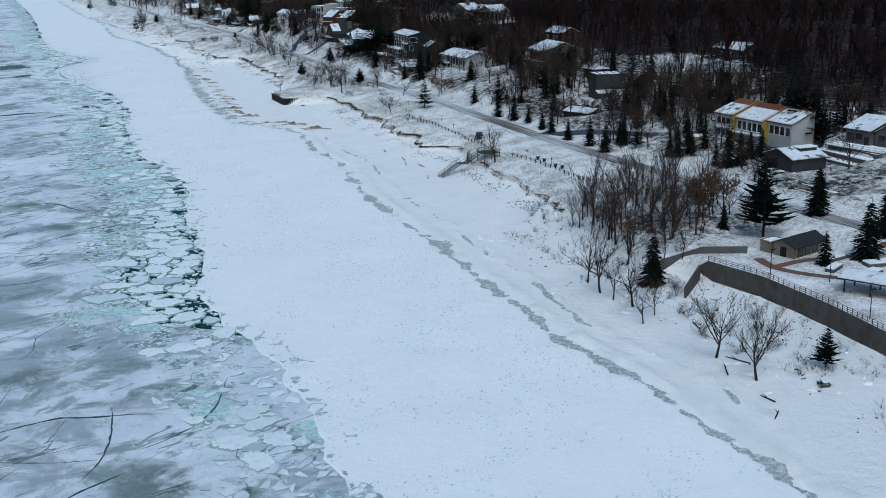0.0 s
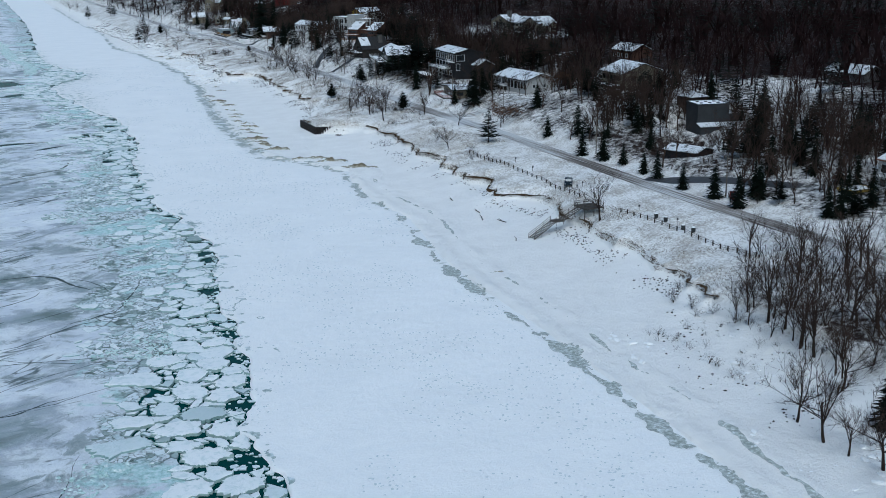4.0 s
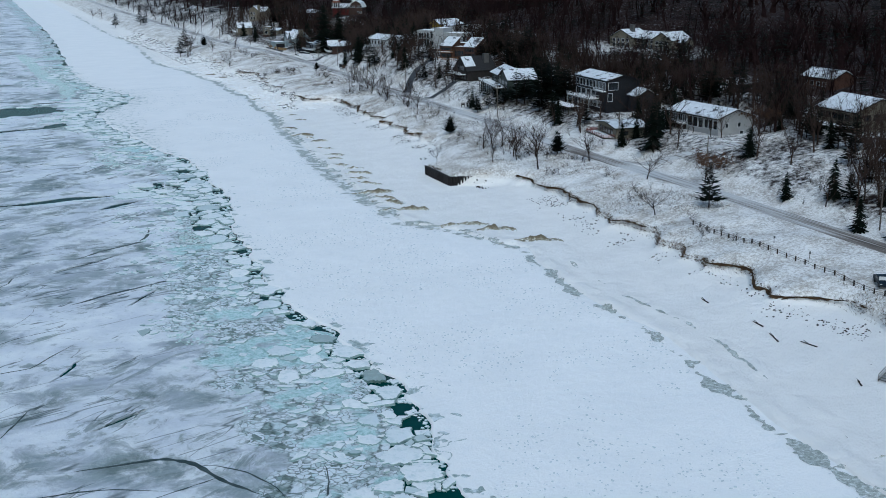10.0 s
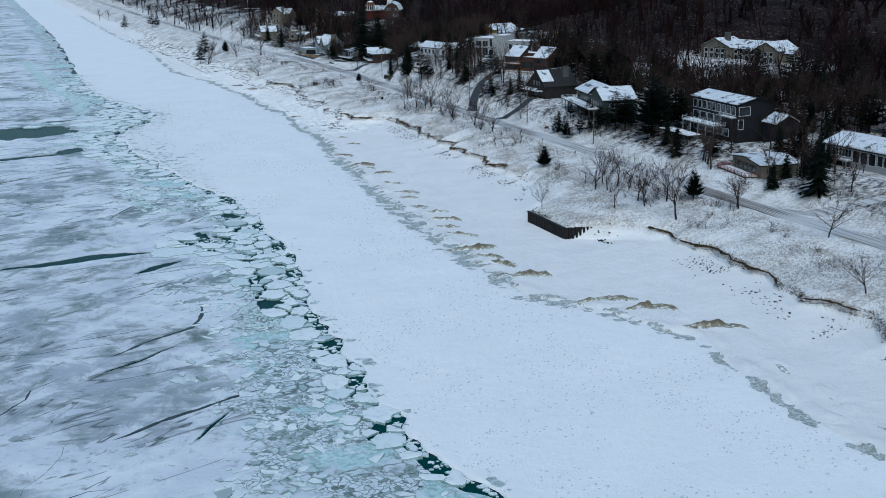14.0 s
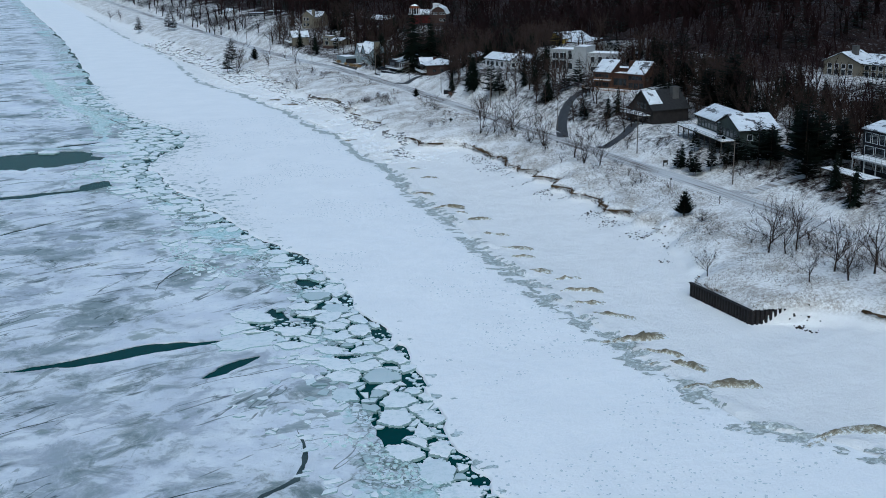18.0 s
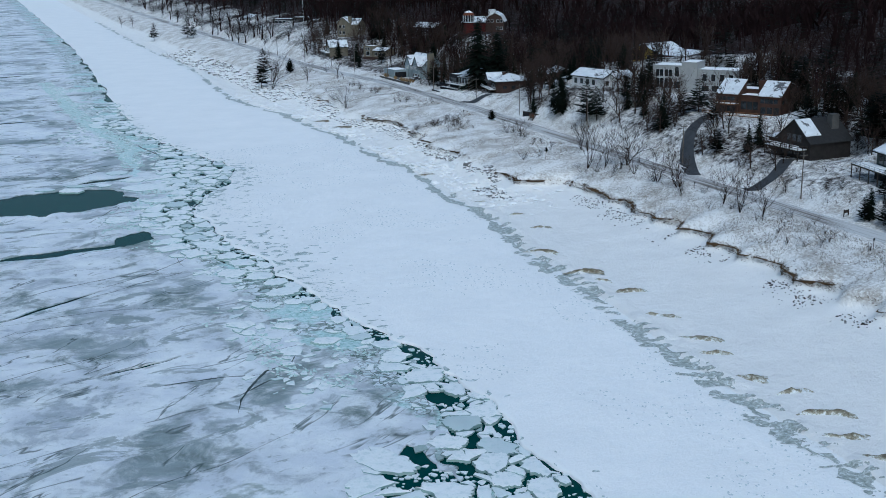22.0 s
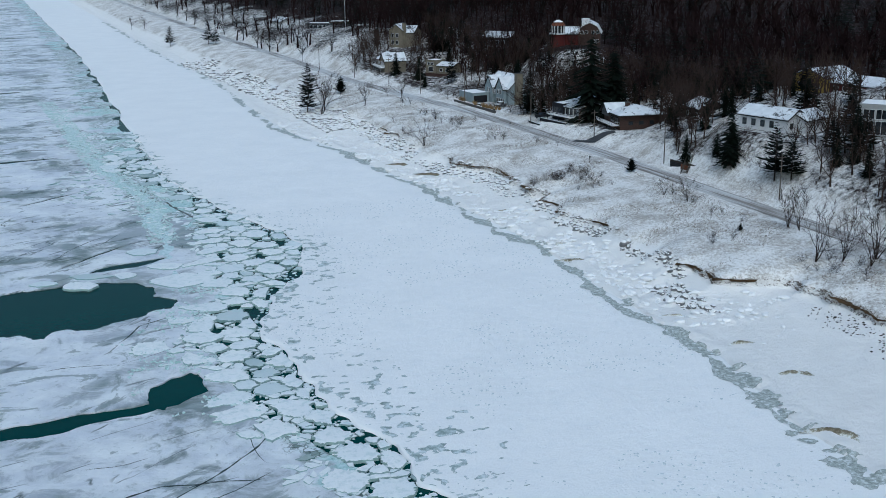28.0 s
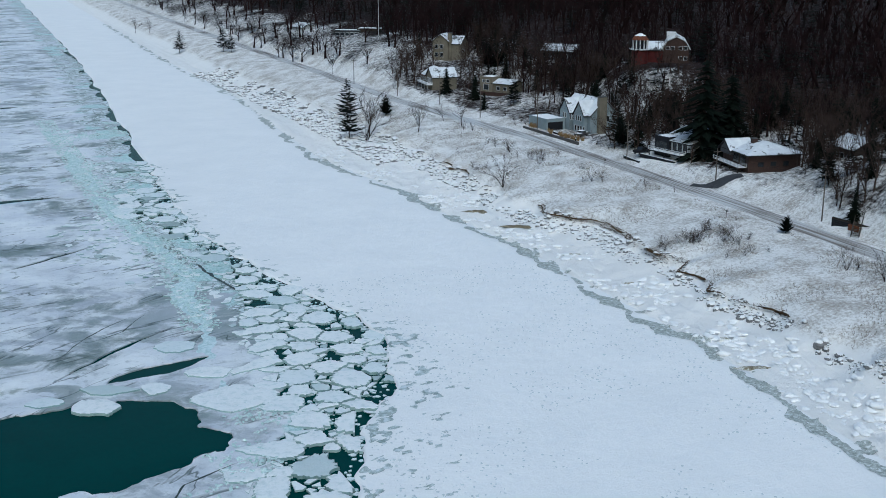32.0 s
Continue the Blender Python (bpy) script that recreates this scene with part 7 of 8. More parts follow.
for i in range(12000):
    y = q.uniform(646, 1130) if i % 2 else q.uniform(870, 1130)
    c = float(cliff_x(y))
    x = c - 0.8 - (3.2 if y < 745 else 6.0) * q.random() ** 1.5 if y < 870 else c - q.uniform(1, 15)
    if y < 664:
        x = 119 + q.uniform(-3, 3.0)
    s = (0.22 + 0.75 * q.random() ** 2.6) * (1.45 if y > 870 else 1)
    if all((x - a) ** 2 + (y - b) ** 2 > (0.62 * (s + t)) ** 2 for a, b, t in near_by(x, y)) and float(fbm(np.array(x), np.array(y), 7, 3)) > np.interp(y, [646, 690, 740, 880, 1000], [0.0, 0.0, -0.3, -0.5, -0.35]):
        spots.append((x, y, s))
        cells_of.setdefault((int(x // 2), int(y // 2)), []).append((x, y, s))
spots.sort(key=lambda p: p[1])
near_spots, far_spots = spots[:300], spots[300:]
for x, y, s in near_spots:
    root = new("boulder", stones[q.randrange(5)])
    root.matrix_world = Matrix.LocRotScale((x, y, float(ground_z(x, y)) + 0.06 * s), Euler((0, 0, q.uniform(0, 6))), (s, s * q.uniform(0.7, 1), s * q.uniform(0.7, 1.1)))
    tagged(root, "grey shore boulder under a cap of snow", "boulder", "boulders of the revetment")
    cap = new("snow_cap", caps[q.randrange(5)])
    cap.parent = root
    cap.matrix_basis = Matrix.LocRotScale((q.uniform(-0.15, 0.15), q.uniform(-0.15, 0.15), 0), Euler((q.uniform(-0.2, 0.2), q.uniform(-0.2, 0.2), 0)), (q.uniform(0.7, 1.05), q.uniform(0.7, 1.05), q.uniform(0.7, 1.2)))
for name, label, meshes, lift in (("revetment_stones", "rows of grey boulders along the shore", far_stones, 0.06), ("revetment_snow", "snow capping the shore boulders", far_caps, 0.04)):
    vs, fs, n = [], [], 0
    for x, y, s in far_spots:
        me = meshes[int(x * 7) % 5]
        vs += [(p.co.x * s + x, p.co.y * s + y, p.co.z * s) for p in me.vertices]
        z = float(ground_z(x, y)) + lift * s
        vs[-len(me.vertices) :] = [(a, b, c + z) for a, b, c in vs[-len(me.vertices) :]]
        fs += [tuple(i + n for i in p.vertices) for p in me.polygons]
        n += len(me.vertices)
    me = bpy.data.meshes.new(name)
    me.from_pydata(vs, [], fs)
    me.materials.append(STONE if "stones" in name else SNOW)
    tagged(new(name, me), label, "boulders", kind="stuff")

# humps of snowed-over ice between the crack and the boulders
r2 = np.random.default_rng(91)
vs, fs, n = [], [], 0
for k in range(2000):
    y = r2.uniform(625, 900)
    a, b = float(shore_x(y)) + 0.6, float(cliff_x(y)) - (4.0 if y < 800 else 5.0)
    x = a + (b - a) * r2.random()
    if float(fbm(np.array(x), np.array(y), 8, 57)) < -0.05 + 0.5 * (y < 640):
        continue
    s = 0.22 + 0.6 * r2.random() ** 2.2
    v, f = lump(400 + k % 23, 0.55, 0.35, 4, 8)
    z, c, d = float(ground_z(x, y)), math.cos(k), math.sin(k)
    vs += [(x + s * (1.5 * p * c - q0 * d), y + s * (1.5 * p * d + q0 * c), z + s * (e + 0.12)) for p, q0, e in v]
    fs += [tuple(i + n for i in t) for t in f]
    n += len(v)
for k in range(420):
    y = r2.uniform(108, 236)
    x = float(shore_x(y)) + 7 + (float(cliff_x(y)) - float(shore_x(y)) - 10) * r2.random()
    if float(fbm(np.array(x), np.array(y), 9, 58)) < 0.05:
        continue
    s = 0.15 + 0.5 * r2.random() ** 2.2
    v, f = lump(400 + k % 23, 0.5, 0.35, 4, 8)
    z, c, d = float(ground_z(x, y)), math.cos(k), math.sin(k)
    vs += [(x + s * (1.7 * p * c - q0 * d), y + s * (1.7 * p * d + q0 * c), z + s * (e + 0.1)) for p, q0, e in v]
    fs += [tuple(i + n for i in t) for t in f]
    n += len(v)
me = bpy.data.meshes.new("ice_humps")
me.from_pydata(vs, [], fs)
me.materials.append(SNOW)
tagged(new("ice_humps", me), "snowed-over humps of shore ice", "ice", kind="stuff")

# sand-stained ice mounds pushed up along the shore crack
for i, (x, y, s) in enumerate(((110.7, 403.1, 3.4), (107.8, 417, 3.0), (101.4, 424.9, 3.2), (95.4, 446.7, 3.6), (95.2, 457.1, 2.6), (94.9, 470.2, 2.8), (97.7, 484, 2.4), (99.4, 500, 2.8), (98.1, 516, 2.2), (102.2, 534.4, 2.4), (105, 563, 2.2), (104.2, 578, 2.0), (104.2, 596.6, 1.8), (112.4, 688.3, 2.0), (112.1, 648.6, 1.5), (113.5, 631.6, 1.8), (113.6, 616.8, 2.2), (115.6, 702.4, 1.4), (118.5, 737.2, 1.7), (118, 760.1, 1.8), (116.3, 785, 2.0), (113.9, 802.6, 2.2), (112.2, 821.1, 2.0), (101.9, 278.8, 0.8), (97, 492, 2.0), (101, 508, 1.8), (103, 548, 2.2), (95.5, 463, 2.0), (104.5, 572, 1.6), (100, 527, 1.8))):
    k = random.Random(i)
    s *= 1.4 if y < 610 else 1.15
    length, wide, high, bend = s * k.uniform(1.3, 1.9), s * k.uniform(0.4, 0.6), s * k.uniform(0.22, 0.36), k.uniform(-1.6, 0.2)

    def ridge(u, w):
        body = np.clip(1 - w * w, 0, 1) ** 1.3 * np.clip(1 - u * u, 0, 1) ** 0.7 * (0.6 + 0.4 * u)
        side = w * wide * (0.6 + 0.4 * u)
        return u * length + 0.3 * fbm(u * 2 + i, w, 1.0, 80, 3), side + bend * u * u * s * 0.5 + 0.35 * fbm(u * 2, w + i, 1.0, 81, 3), high * body * (1 + 0.8 * fbm(u * 4 + i, w * 2, 1.0, 82, 3)) - 0.16

    v, f = sheet(np.linspace(-1, 1, 22), np.linspace(-1, 1, 11), ridge)
    ob = new("ice_mound", mesh_of("ice_mound", v, f, SANDY_ICE, True))
    ob.matrix_world = pose(x, y, max(0.1, float(ground_z(x, y))), 0, 0, k.uniform(-40, 5))
    tagged(ob, "sand-stained ice mound along the shore crack", "ice mound", "ice mounds along the shore")


# ---- small things along the road and the beach ----
def drape(name, label, line, width, mat, lift=0.06, kind="structure", cat="drive"):
    pts = [Vector((*p, 0)) for p in line]
    out = []
    for k in range(len(pts) - 1):
        for j in range(6):
            p0, p1, p2, p3 = pts[max(k - 1, 0)], pts[k], pts[k + 1], pts[min(k + 2, len(pts) - 1)]
            t = j / 6
            out.append(0.5 * (2 * p1 + (p2 - p0) * t + (2 * p0 - 5 * p1 + 4 * p2 - p3) * t * t + (3 * p1 - p0 - 3 * p2 + p3) * t**3))
    out.append(pts[-1])
    v, f = [], []
    cols = 5
    for k, p in enumerate(out):
        d = (out[min(k + 1, len(out) - 1)] - out[max(k - 1, 0)]).normalized()
        for c in range(cols):
            o = (c / (cols - 1) - 0.5) * width
            x, y = p.x - d.y * o, p.y + d.x * o
            v.append((x, y, float(ground_z(x, y)) + lift))
    for k in range(len(out) - 1):
        f += [(k * cols + c, k * cols + c + 1, (k + 1) * cols + c + 1, (k + 1) * cols + c) for c in range(cols - 1)]
    return tagged(mesh_part(name, v, f, mat, None), label, cat, kind=kind)


for i, d in enumerate(DRIVES):
    drape("driveway_%d" % (i + 1), "cleared asphalt driveway" if i < 4 else "snowy driveway with wheel tracks", d, 3.6 if i < 4 else 3.2, ASPHALT if i < 4 else ROAD, 0.09)


def tube_mesh(name, p, q, r, mat, parent, n=6, taper=1.0):
    v, f = tubes([p], [q], [r], [r * taper], n)
    return mesh_part(name, v, list(f) + [tuple(range(n - 1, -1, -1)), tuple(range(n, 2 * n))], mat, parent)


# utility poles and their wires
POLES = [(169.4, 239.6, 11), (166.5, 290, 10.5), (166.8, 352, 10.5), (167.2, 414.8, 10.7), (168.3, 461, 9.5), (166.1, 541.6, 11), (166.2, 587.2, 11), (166.1, 635.9, 11), (166.8, 690, 10.5), (167.1, 739.2, 10.9), (168.5, 780, 8), (166, 818, 10.5), (163.5, 868, 11.5), (159, 902, 11), (157, 933.7, 11), (152, 965, 10.5), (147.5, 1005.5, 10.5)]
tops = []
for x, y, t in POLES:
    z = float(ground_z(x, y))
    root = tagged(new("utility_pole"), "weathered wooden utility pole with a crossarm", "utility pole", "poles along the road")
    root.location = (x, y, z)
    tube_mesh("shaft", (0, 0, -0.6), (0, 0, t), 0.16, POLE_WOOD, root, 8, 0.7)
    mesh_part("crossarm", *box(-1.1, 1.1, -0.06, 0.06, t - 0.9, t - 0.76), POLE_WOOD, root)
    for a in (-0.95, 0.95):
        tube_mesh("insulator", (a, 0, t - 0.76), (a, 0, t - 0.6), 0.06, GREY, root, 6)
    tops.append((x, y, z + t - 0.6))
for a, b in zip(tops, tops[1:]):
    for side in (-0.95, 0.95):
        p = [(a[0] + side + (b[0] - a[0]) * t, a[1] + (b[1] - a[1]) * t, a[2] + (b[2] - a[2]) * t - 4 * 0.9 * t * (1 - t)) for t in np.linspace(0, 1, 9)]
        v = [(x + 0.022 * math.cos(k * 2.094), y, z + 0.022 * math.sin(k * 2.094)) for x, y, z in p for k in range(3)]
        f = [(3 * i + k, 3 * i + (k + 1) % 3, 3 * i + 3 + (k + 1) % 3, 3 * i + 3 + k) for i in range(8) for k in range(3)]
        tagged(mesh_part("power_line", v, f, BLACK, None), "thin dark power line between the poles", "cable", "power lines")
root = tagged(new("radio_mast"), "tall thin pale mast on the bluff", "mast")
root.location = (180.7, 1070.6, float(ground_z(180.7, 1070.6)))
tube_mesh("shaft", (0, 0, -0.5), (0, 0, 20), 0.16, TRIM, root, 6, 0.6)

# posts and signs beside the road
for x, y, t in ((144, 356.9, 1.5), (145.2, 320.5, 1.4), (144.2, 291.9, 1.4), (143.3, 274.9, 2.2), (142.8, 318.9, 1.4), (143.5, 345.2, 1.5), (151.9, 547.5, 2.4), (151.7, 526.5, 1.9), (150.9, 750.7, 1.9), (155.6, 811.8, 2.0), (152, 478, 1.8), (152.5, 610, 1.8)):
    root = tagged(new("sign_post"), "thin roadside post with a small plate", "sign post", "posts along the road")
    root.location = (x, y, float(ground_z(x, y)))
    tube_mesh("post", (0, 0, -0.3), (0, 0, t), 0.06, POLE_WOOD, root, 5)
    mesh_part("plate", *box(-0.22, 0.22, -0.09, -0.06, t - 0.5, t), GREY, root, "small grey plate")
root = tagged(new("notice_board"), "small wooden notice board by the road", "sign")
root.location = (165.2, 570.8, float(ground_z(165.2, 570.8)))
for a in (-0.6, 0.6):
    mesh_part("post", *box(a - 0.08, a + 0.08, -0.08, 0.08, -0.3, 1.7), BROWN, root)
mesh_part("board", *box(-0.6, 0.6, -0.05, 0.05, 0.9, 1.6), BROWN, root)

# the post-and-rail fence above the beach
fence = tagged(new("rail_fence"), "weathered post-and-rail fence along the parking strip", "fence")
line = [(140.0, 380), (140.6, 357), (141.1, 335), (140.6, 313.5)], [(140.7, 294), (141.3, 286.5), (142.2, 270.3), (142.0, 254.7), (142.6, 246.5)]
for run in line:
    path = []
    for p, q2 in zip(run, run[1:]):
        n = max(1, round(math.hypot(q2[0] - p[0], q2[1] - p[1]) / 2.6))
        path += [(p[0] + (q2[0] - p[0]) * i / n, p[1] + (q2[1] - p[1]) * i / n) for i in range(n)]
    path.append(run[-1])
    path = [(x, y, float(ground_z(x, y))) for x, y in path]
    for x, y, z in path:
        mesh_part("post", *box(x - 0.1, x + 0.1, y - 0.1, y + 0.1, z - 0.3, z + 1.05), BROWN, fence)
    for a, b in zip(path, path[1:]):
        for hgt in (0.9, 0.5):
            tube_mesh("rail", (a[0], a[1], a[2] + hgt), (b[0], b[1], b[2] + hgt), 0.035, BROWN, fence, 5)
for x, y in ((143.5, 283.5), (143.7, 280), (143.6, 273), (143.8, 269.5)):
    root = tagged(new("trash_bin"), "dark round trash bin capped with snow", "trash bin", "bins beside the fence")
    root.location = (x, y, float(ground_z(x, y)))
    mesh_part("barrel", *drum(0.42, 0.46, -0.1, 1.0, 12), SLATE, root)
    mesh_part("snow_cover", *drum(0.46, 0.3, 1.0, 1.2, 12), SNOW, root, "snow on the bin")

# the beach stairs
stairs = tagged(new("beach_stairs"), "weathered grey wooden stairs down to the beach", "stairs")


def flight(x0, y0, z0, x1, y1, z1, width, steps, parent, mat, rails=True):
    d = Vector((x1 - x0, y1 - y0, 0))
    d.normalize()
    w = Vector((-d.y, d.x, 0)) * width / 2
    for i in range(steps):
        t = (i + 0.5) / steps
        c = Vector((x0 + (x1 - x0) * t, y0 + (y1 - y0) * t, z0 + (z1 - z0) * t))
        s = d * 0.16
        v = [c - w - s, c + w - s, c + w + s, c - w + s]
        v = [tuple(p) for p in v] + [(p.x, p.y, p.z + 0.06) for p in v]
        mesh_part("step", v, [(3, 2, 1, 0), (4, 5, 6, 7), (0, 1, 5, 4), (1, 2, 6, 5), (2, 3, 7, 6), (3, 0, 4, 7)], mat, parent)
    for side in (-1, 1):
        a, b = Vector((x0, y0, z0)) + w * side, Vector((x1, y1, z1)) + w * side
        tube_mesh("stringer", tuple(a), tuple(b), 0.12, mat, parent, 4)
        if rails:
            for hgt in (0.5, 1.0):
                tube_mesh("rail", (a.x, a.y, a.z + hgt), (b.x, b.y, b.z + hgt), 0.06, mat, parent, 4)
            n = max(2, steps // 4)
            for i in range(n + 1):
                p = a.lerp(b, i / n)
                tube_mesh("post", (p.x, p.y, p.z - 0.9), (p.x, p.y, p.z + 1.05), 0.07, mat, parent, 4)


flight(133.5, 300.5, 6.4, 128.6, 300.2, 4.0, 2.0, 10, stairs, DECK)
mesh_part("landing", *box(126.2, 128.8, 299.0, 301.4, 3.8, 4.0), DECK, stairs)
flight(126.4, 300.0, 3.9, 120.0, 298.3, 0.9, 2.0, 14, stairs, DECK)
mesh_part("platform", *box(133.4, 138.6, 298.0, 303.2, 6.25, 6.5), DECK, stairs)
for x, y in ((133.6, 298.2), (133.6, 303), (136, 298.2), (136, 303), (138.4, 298.2), (138.4, 303)):
    mesh_part("post", *box(x - 0.08, x + 0.08, y - 0.08, y + 0.08, 3.5, 7.5), DECK, stairs)
for y in (298.2, 303.0):
    for z in (7.0, 7.45):
        mesh_part("rail", *box(133.5, 138.5, y - 0.06, y + 0.06, z - 0.05, z + 0.05), DECK, stairs)

# the sheet-pile wall
wall = tagged(new("sheet_pile_wall"), "dark rusty sheet-pile wall holding the bank", "retaining wall")


def piles(p, q2, z0, z1):
    d = Vector((q2[0] - p[0], q2[1] - p[1], 0))
    n = max(1, round(d.length / 0.85))
    d.normalize()
    o = Vector((d.y, -d.x, 0))
    for i in range(n):
        s = Vector((*p, 0)) + d * 0.85 * i
        prof = [(0, 0), (0.15, 0.3), (0.55, 0.3), (0.7, 0), (0.85, 0), (0.85, -0.08), (0.66, -0.08), (0.5, 0.2), (0.2, 0.2), (0.04, -0.08)]
        top = z1 + 0.05 * math.sin(i * 2.3)
        v = [tuple(s + d * a + o * b + Vector((0, 0, z))) for z in (z0, top) for a, b in prof]
        m = len(prof)
        mesh_part("pile", v, [tuple(range(m)), tuple(range(2 * m - 1, m - 1, -1))] + [(j, m + j, m + (j + 1) % m, (j + 1) % m) for j in range(m)], STEEL, wall)


piles((117.3, 486.2), (117.3, 467.4), -0.3, 3.25)
piles((117.3, 467.4), (124.2, 465.9), -0.3, 3.25)
mesh_part("cap_beam", *box(116.9, 117.5, 467.2, 486.4, 3.15, 3.35), STEEL, wall)

# driftwood logs
for x, y, l, turn in ((118.7, 323.1, 4.2, 70), (121.5, 317.5, 3.4, 100), (119.6, 345, 2.6, 80), (117, 300, 2.0, 60), (105.5, 140.5, 5, 60), (109.5, 143, 4.5, 110), (104, 128, 3, 95), (113, 160, 3.5, 75), (101, 122, 3.6, 40), (120.5, 330, 3, 85)):
    root = tagged(new("driftwood_log"), "dark driftwood log half buried in snow", "log", "logs on the beach")
    root.matrix_world = pose(x, y, float(ground_z(x, y)) + 0.08, 0, 0, turn)
    tube_mesh("trunk", (-l / 2, 0, 0), (l / 2, 0.2, 0.05), 0.14, BARK, root, 7, 0.5)
    tube_mesh("stub", (l * 0.1, 0, 0.1), (l * 0.25, 0.5, 0.6), 0.08, BARK, root, 5, 0.4)


# vehicles
def pickup(x, y, z, turn, paint, label, snow=False, name="pickup_truck", cat="truck"):
    root = tagged(new(name), label, cat)
    root.matrix_world = pose(x, y, z, 0, 0, turn)
    prof = [(-2.7, 0.55), (2.75, 0.5), (2.75, 0.95), (2.5, 1.08), (1.3, 1.15), (0.75, 1.8), (-0.75, 1.82), (-1.0, 1.2), (-2.7, 1.2)]
    body = mesh_part("body", *prism(prof, -0.95, 0.95, "b"), paint, root)
    mesh_part("windscreen", [(1.27, -0.8, 1.2), (1.27, 0.8, 1.2), (0.82, 0.74, 1.76), (0.82, -0.74, 1.76)], [(0, 1, 2, 3)], GLASS, body)
    mesh_part("rear_window", [(-1.01, -0.75, 1.25), (-1.01, 0.75, 1.25), (-0.79, 0.72, 1.75), (-0.79, -0.72, 1.75)], [(3, 2, 1, 0)], GLASS, body)
    for s in (-1, 1):
        mesh_part("side_window", [(1.1, 0.955 * s, 1.2), (-0.85, 0.955 * s, 1.22), (-0.7, 0.955 * s, 1.7), (0.72, 0.955 * s, 1.7)], [(0, 1, 2, 3)], GLASS, body)
        mesh_part("headlight", *box(2.7, 2.78, s * 0.7 - 0.18, s * 0.7 + 0.18, 0.75, 0.92), TRIM, body)
        for a in (-1.75, 1.75):
            v, f = tubes([(a, s * 0.72, 0.38)], [(a, s * 0.98, 0.38)], [0.38], [0.38], 14)
            w = mesh_part("tyre", v, list(f) + [tuple(range(13, -1, -1)), tuple(range(14, 28))], RUBBER, root)
            v, f = tubes([(a, s * 0.97, 0.38)], [(a, s * 1.0, 0.38)], [0.2], [0.2], 10)
            mesh_part("rim", v, list(f) + [tuple(range(9, -1, -1)), tuple(range(10, 20))], GREY, w)
    mesh_part("bed_liner", *box(-2.6, -1.1, -0.85, 0.85, 1.19, 1.215), BLACK, body)
    if snow:
        mesh_part("snow_cover", *box(-2.6, 2.4, -0.9, 0.9, 1.21, 1.32), SNOW, root, "snow on the vehicle")
        mesh_part("snow_cover", *box(-0.7, 0.7, -0.8, 0.8, 1.83, 1.95), SNOW, root, "snow on the vehicle")


pickup(144.4, 326.4, float(ground_z(144.4, 326.4)), 240, CARPAINT, "dark blue pickup truck parked on the snow")
pickup(168.5, 814.5, float(ground_z(168.5, 814.5)), 20, BLACK, "black car parked beside the house", False, "car", "car")
pickup(171.3, 853.6, float(ground_z(171.3, 853.6)), 30, GREY, "grey car under snow in front of the blue house", True, "car", "car")
pickup(166.5, 299.0 - 12, float(ground_z(166.5, 287.0)), 60, RED, "dark red car behind the roadside spruces", False, "car", "car")

# timber wall and long stairs up the dune
root = tagged(new("timber_wall"), "dark timber retaining wall at the foot of the dune", "retaining wall")
for i in range(6):
    a, b = (166.8, 735.8), (169.8, 718.5)
    mesh_part("beam", [(a[0], a[1], 7.3 + 0.4 * i), (b[0], b[1], 7.0 + 0.4 * i), (b[0] + 0.4, b[1], 7.0 + 0.4 * i), (a[0] + 0.4, a[1], 7.3 + 0.4 * i), (a[0], a[1], 7.66 + 0.4 * i), (b[0], b[1], 7.36 + 0.4 * i), (b[0] + 0.4, b[1], 7.36 + 0.4 * i), (a[0] + 0.4, a[1], 7.66 + 0.4 * i)], [(3, 2, 1, 0), (4, 5, 6, 7), (0, 1, 5, 4), (1, 2, 6, 5), (2, 3, 7, 6), (3, 0, 4, 7)], BLACK if i < 5 else BROWN, root)
mesh_part("door", *box(167.0, 167.3, 728.0, 731.0, 7.2, 9.2), RUST, root, "rust-coloured wooden door")
stairs = tagged(new("hill_stairs"), "long weathered wooden stairs up the dune", "stairs")
flight(182.5, 734.0, 18.6, 170.0, 731.5, 10.6, 1.6, 34, stairs, DECK)
flight(170.0, 731.0, 10.5, 165.4, 727.0, 7.7, 1.6, 14, stairs, DECK)

# planted wall in front of the blue house, garden kerbs
root = tagged(new("garden_wall"), "low grey block wall beside the road", "retaining wall")
n = 16
for i in range(n):
    y0, y1 = 876.5 - 33 * i / n, 876.5 - 33 * (i + 1) / n
    x0, x1 = (162.6 + 1.9 * t / n for t in (i, i + 1))
    mesh_part("block", [(x0, y0 - 0.03, 6.9), (x1, y1, 6.9), (x1 + 0.5, y1, 6.9), (x0 + 0.5, y0 - 0.03, 6.9), (x0, y0 - 0.03, 8.3), (x1, y1, 8.3), (x1 + 0.5, y1, 8.3), (x0 + 0.5, y0 - 0.03, 8.3)], [(3, 2, 1, 0), (4, 5, 6, 7), (0, 1, 5, 4), (1, 2, 6, 5), (2, 3, 7, 6), (3, 0, 4, 7)], BLOCK, root)
gr = np.random.default_rng(77)
